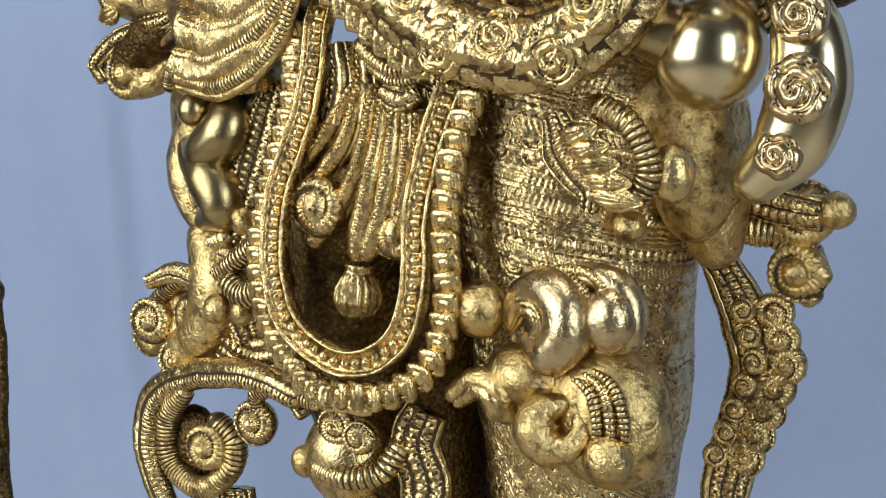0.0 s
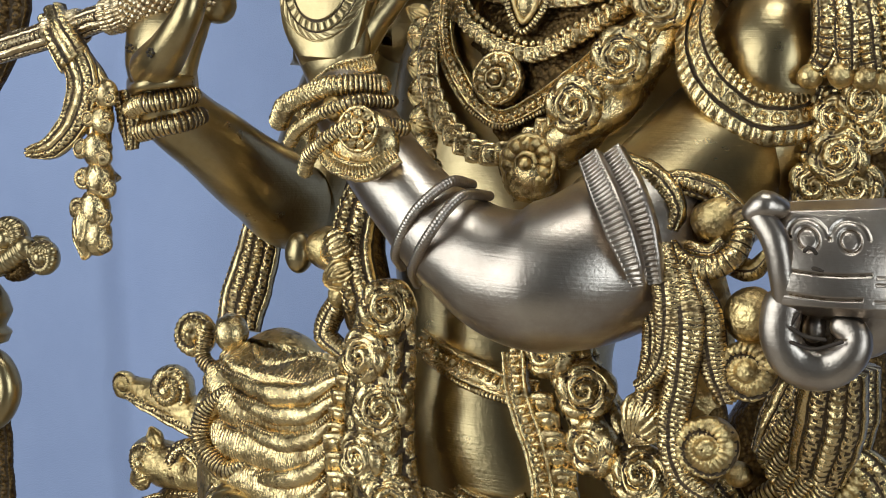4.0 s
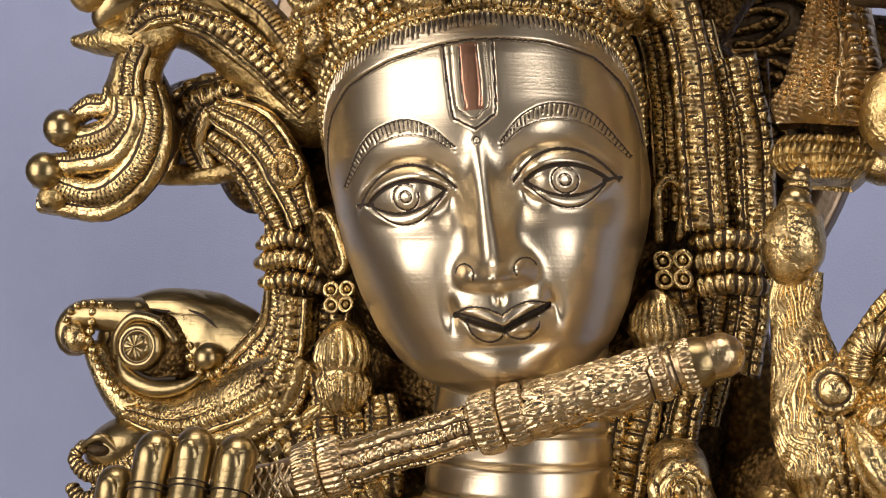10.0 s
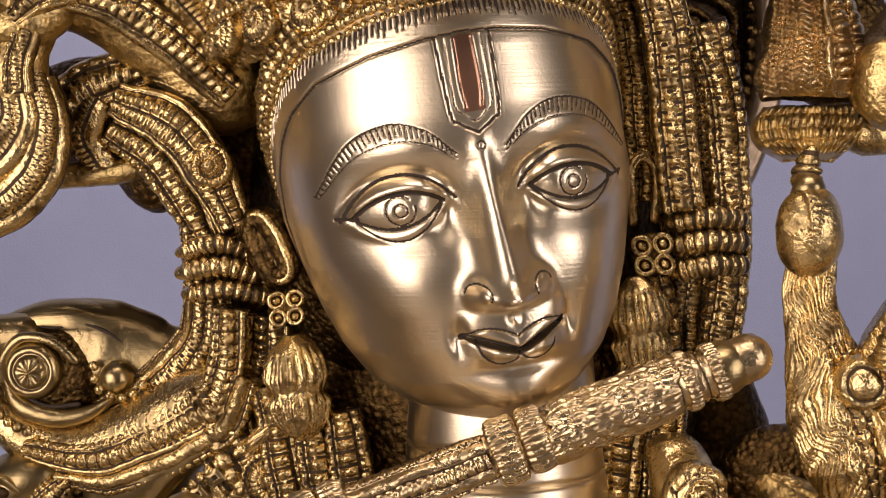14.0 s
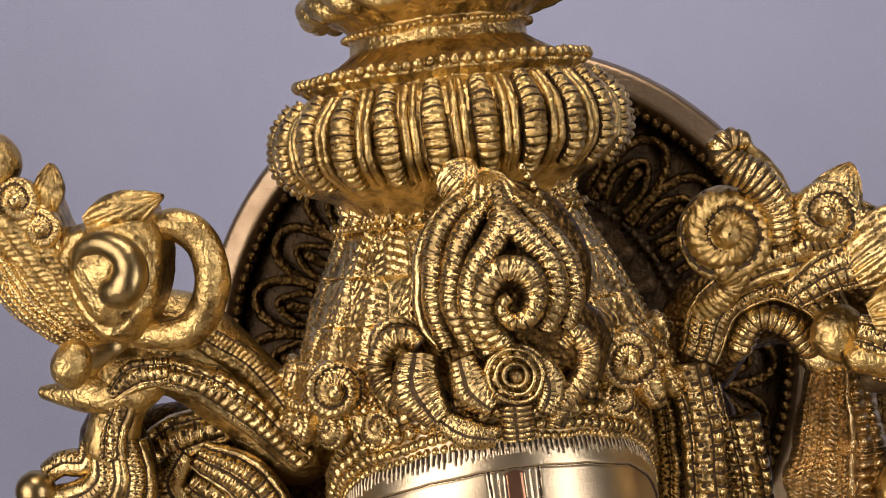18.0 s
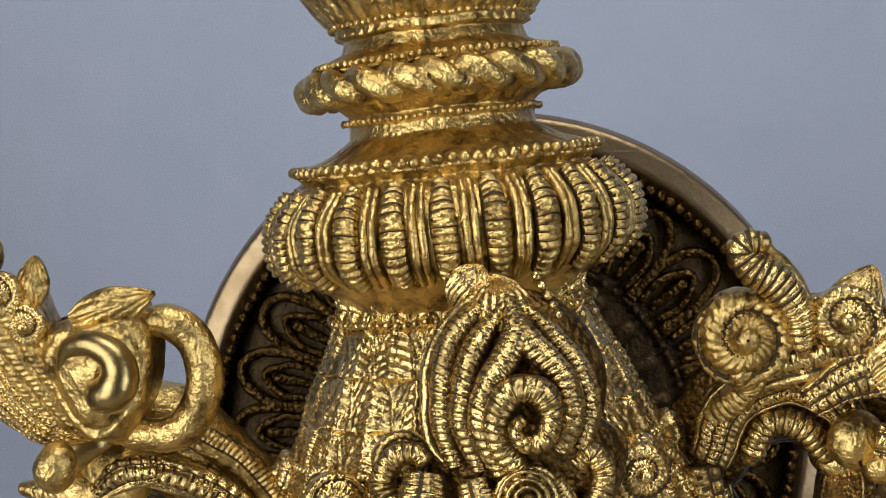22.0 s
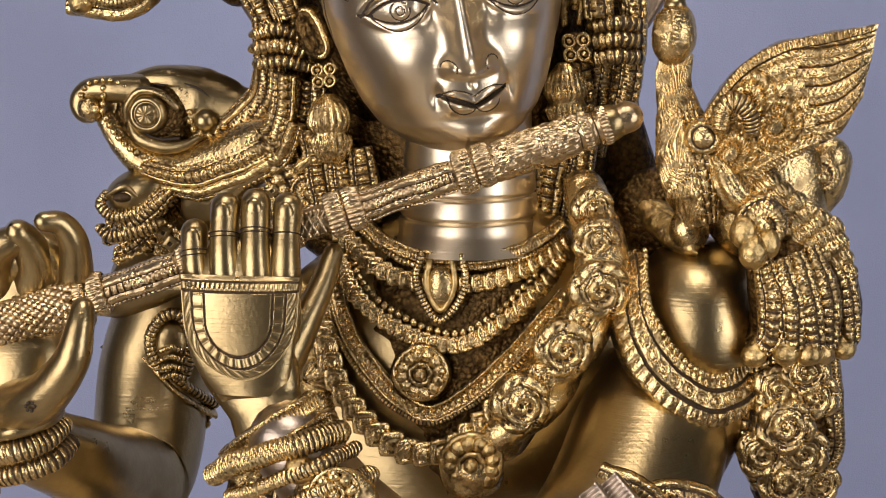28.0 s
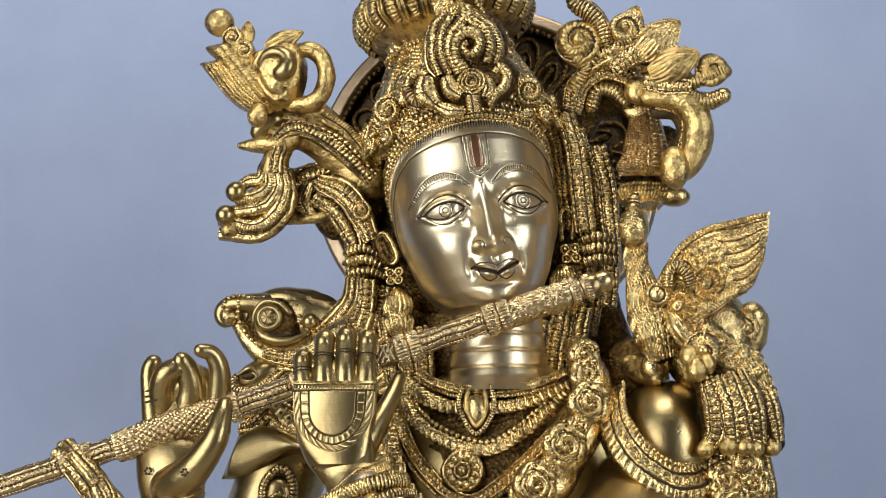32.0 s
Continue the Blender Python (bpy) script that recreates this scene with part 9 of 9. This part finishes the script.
tube(k, [(0.1008, 0.0150, 0.8401), (0.1012, 0.0130, 0.8472), (0.1056, 0.0120, 0.8503), (0.1108, 0.0120, 0.8468), (0.1130, 0.0140, 0.8392)], [.0034, .0042, .0042, .0038, .0030], CH, ribs=.0016, depth=.22, seg=14)
tube(k, [(0.0994, 0.0220, 0.8279), (0.1038, 0.0200, 0.8195), (0.1094, 0.0200, 0.8121), (0.1169, 0.0220, 0.8096)], [.003, .0062, .0066, .004], CH, seg=40, strands=7, pitch=.2, depth=.2)
# back and tail
ball(k, (0.1218, 0.0440, 0.8131), (.026, .018, .032), CH, fine=2)
for i in range(9):
    for j in range(4):
        c = np.array((0.1032, 0.0260, 0.8318)) + (.0050 * i + .0020 * j, -.0008 * i * (8 - i) * .25, -.0060 * j - .0036 * i)
        petal(k, c, c + (.006, 0, -.008), .0045, .6, FRONT, CH, 4, 0)
tube(k, [(0.1400, 0.0480, 0.8069), (0.1451, 0.0460, 0.8159), (0.1484, 0.0460, 0.8233)], [.010,.0105,.009], AU, seg=20)
scroll(k, (0.1425, 0.0380, 0.8181), .0078, 1.3, 60, 1, .3, FRONT, CH)
ball(k, (0.1472, 0.0440, 0.8253), (.0085, .008, .0085), CH)
scroll(k, (0.1165, 0.0120, 0.8038), .0095, 1.2, 120, -1, .3, FRONT, CH, ribs=.002)
for p, r in (((0.1095, 0.0100, 0.8007), .0055), ((0.1129, 0.0080, 0.7936), .0058), ((0.1185, 0.0100, 0.7968), .005)):
    ball(k, p, (r, r, r * 1.2), AU)
for i, pts in enumerate(([(0.1174, 0.0180, 0.7895), (0.1210, 0.0140, 0.7753), (0.1212, 0.0160, 0.7613), (0.1172, 0.0180, 0.7535)], [(0.1234, 0.0180, 0.7893), (0.1274, 0.0140, 0.7726), (0.1290, 0.0160, 0.7549)], [(0.1298, 0.0200, 0.7912), (0.1343, 0.0160, 0.7720), (0.1378, 0.0180, 0.7541)], [(0.1359, 0.0240, 0.7929), (0.1419, 0.0200, 0.7735), (0.1435, 0.0220, 0.7531)], [(0.1418, 0.0320, 0.7939), (0.1496, 0.0280, 0.7768), (0.1533, 0.0280, 0.7540)])):
    tube(k, np.array(pts) + (0, .004, 0), [.006, .0082, .0082, .0060], GR, seg=12)
    brocade(k, np.array(pts) + (0, -.002, 0), [.008, .0125, .0125, .0095], 3, .0045, CH, kinds=(1, 2, 1))
    ball(k, np.array(pts[-1]) + (-.002, -.003, -.002), .0052, AU)
tagged(new("peacock_figure", k.mesh("peacock_figure")), "cast brass peacock with spread wing on the shoulder", "figurine")

# the string of buds below the tail
string = tagged(new("bud_string"), "hanging string of cast brass buds and curls", "ornament")
k = Clay()
tube(k, [(0.1299, 0.0420, 0.7492), (0.1336, 0.0420, 0.7257), (0.1341, 0.0420, 0.7046), (0.1297, 0.0420, 0.6888)], [.016,.019,.018,.012], GR, seg=20)
part("core", k, string)
for i, (p, r) in enumerate((((0.1358, 0.0200, 0.7437), .009), ((0.1251, 0.0220, 0.7360), .009), ((0.1398, 0.0220, 0.7330), .009), ((0.1280, 0.0180, 0.7217), .0105), ((0.1197, 0.0200, 0.7099), .0095), ((0.1357, 0.0200, 0.7107), .0095), ((0.1283, 0.0200, 0.6981), .0095), ((0.1431, 0.0260, 0.6959), .008))):
    k = Clay()
    rose(k, p, r, FRONT, CH, i * 1.7)
    part("bud", k, string)
for pts in ([(0.1179, 0.0300, 0.7522), (0.1159, 0.0260, 0.7302), (0.1148, 0.0280, 0.7091), (0.1213, 0.0300, 0.6927)], [(0.1234, 0.0260, 0.7504), (0.1201, 0.0220, 0.7260), (0.1191, 0.0240, 0.7101), (0.1278, 0.0240, 0.6956)], [(0.1464, 0.0300, 0.7488), (0.1489, 0.0300, 0.7231), (0.1493, 0.0320, 0.7069), (0.1418, 0.0320, 0.6915)]):
    k = Clay()
    brocade(k, pts, .009, 2, .0040, CH, kinds=(1, 2))
    part("strand", k, string)

# ---- banded rod that runs out beside the figure ----
ROD = [(0.1306, -0.0300, 0.6888), (0.1510, -0.0260, 0.6927), (0.1703, -0.0220, 0.6963), (0.2037, -0.0180, 0.7038), (0.2518, -0.0120, 0.7139)]
rod = tagged(new("banded_rod"), "dark bronze rod with raised bands beside the brass statue", "rod")
k = Clay()
tube(k, ROD, [.0092, .0096, .0100, .0104, .0108], PA, seg=28)
part("core", k, rod)
k = Clay()
tube(k, ROD, [.0112, .0117, .0122, .0127, .0132], GR, ribs=.0062, depth=.30, seg=32)
part("sleeve", k, rod, "worn dark bronze banded sleeve")

# ---- the neighbouring statue, of which the edge shows ----
k = Clay()
NX = -0.50
stack(k, [(NX, .06, .0, .10, .09), (NX, .06, .05, .09, .08), (NX, .06, .1, .06, .05), (NX, .06, .35, .09, .06), (NX, .06, .5, .11, .07), (NX, .06, .62, .07, .05), (NX, .06, .74, .10, .06), (NX, .06, .80, .04, .04), (NX, .06, .86, .05, .05), (NX, .06, .94, .05, .05), (NX, .06, 1.02, .03, .03)], GR)
for pts, r in (([(-0.3314, 0.0300, 0.6287), (-0.3080, 0.0300, 0.6321), (-0.2929, 0.0300, 0.6378), (-0.2800, 0.0300, 0.6468)], .0062), ([(-0.3035, 0.0400, 0.6387), (-0.2889, 0.0400, 0.6426), (-0.2782, 0.0400, 0.6475)], .006)):
    tube(k, pts, r, SM, ribs=.003)
scroll(k, (-0.2933, 0.0320, 0.6497), .0110, 1.1, -120, 1, .36, FRONT, SM, ball_end=.4, tail=[(-0.3232, 0.0340, 0.6293), (-0.3021, 0.0320, 0.6335)])
scroll(k, (-0.2686, 0.0300, 0.6427), .0085, 1.1, 150, -1, .36, FRONT, SM, ball_end=.35, tail=[(-0.2945, 0.0320, 0.6359), (-0.2799, 0.0300, 0.6438)])
turned(k, (-0.3035, 0.0300, 0.6197), (0, 0, -1), [(.004, -.008), (.010, 0), (.013, .008), (.0095, .016), (.013, .019), (.011, .024), (.006, .026)], SM, seg=14)
tube(k, [(-0.3217, 0.0350, 0.5825), (-0.3012, 0.0340, 0.5840), (-0.2920, 0.0340, 0.5715), (-0.2978, 0.0340, 0.5566), (-0.3150, 0.0340, 0.5476)], .0070, SM)
ball(k, (-0.3139, 0.0360, 0.5678), (.014, .008, .016), PA)
brocade(k, [(-0.3481, 0.0500, 0.8319), (-0.3224, 0.0500, 0.7957), (-0.3151, 0.0500, 0.7684), (-0.3255, 0.0500, 0.7432), (-0.3383, 0.0500, 0.7206), (-0.3364, 0.0500, 0.6831)], [.03,.03,.03,.03,.03,.03], 6, .006, GR)
brocade(k, [(-0.3109, 0.0500, 0.5527), (-0.3063, 0.0500, 0.5119), (-0.3065, 0.0500, 0.4852), (-0.3011, 0.0500, 0.4439), (-0.2986, 0.0500, 0.4140), (-0.2941, 0.0500, 0.3843)], [.012,.012,.014,.014,.014,.014], 4, .004, GR)
ball(k, (-0.2966, 0.0460, 0.4016), (.009, .008, .010), SM)
for p, r in (((-0.2905, 0.0350, 0.6406), .012), ((-0.2963, 0.0450, 0.3973), .010), ((-0.2952, 0.0450, 0.3794), .008), ((-0.2868, 0.0450, 0.3770), .008), ((-0.2874, 0.0450, 0.2894), .010), ((-0.2940, 0.0450, 0.4912), .008)):
    scroll(k, p, r, 1.2, 150, -1, .34, FRONT, GR, ball_end=.4)
brocade(k, [(-0.2937, 0.0500, 0.3904), (-0.2908, 0.0500, 0.3638), (-0.2879, 0.0500, 0.3401), (-0.2866, 0.0500, 0.2914), (-0.2828, 0.0500, 0.2611)], [.016,.018,.018,.018,.018], 4, .004, GR)
tagged(new("statue", k.mesh("statue_beside")), "darker bronze statue beside the flute player, mostly out of view", "statue")

halo(np.array((-0.5174, 0.1600, 0.9645)), .1192, "black halo disc with a worn grey rim behind the darker statue", GR)
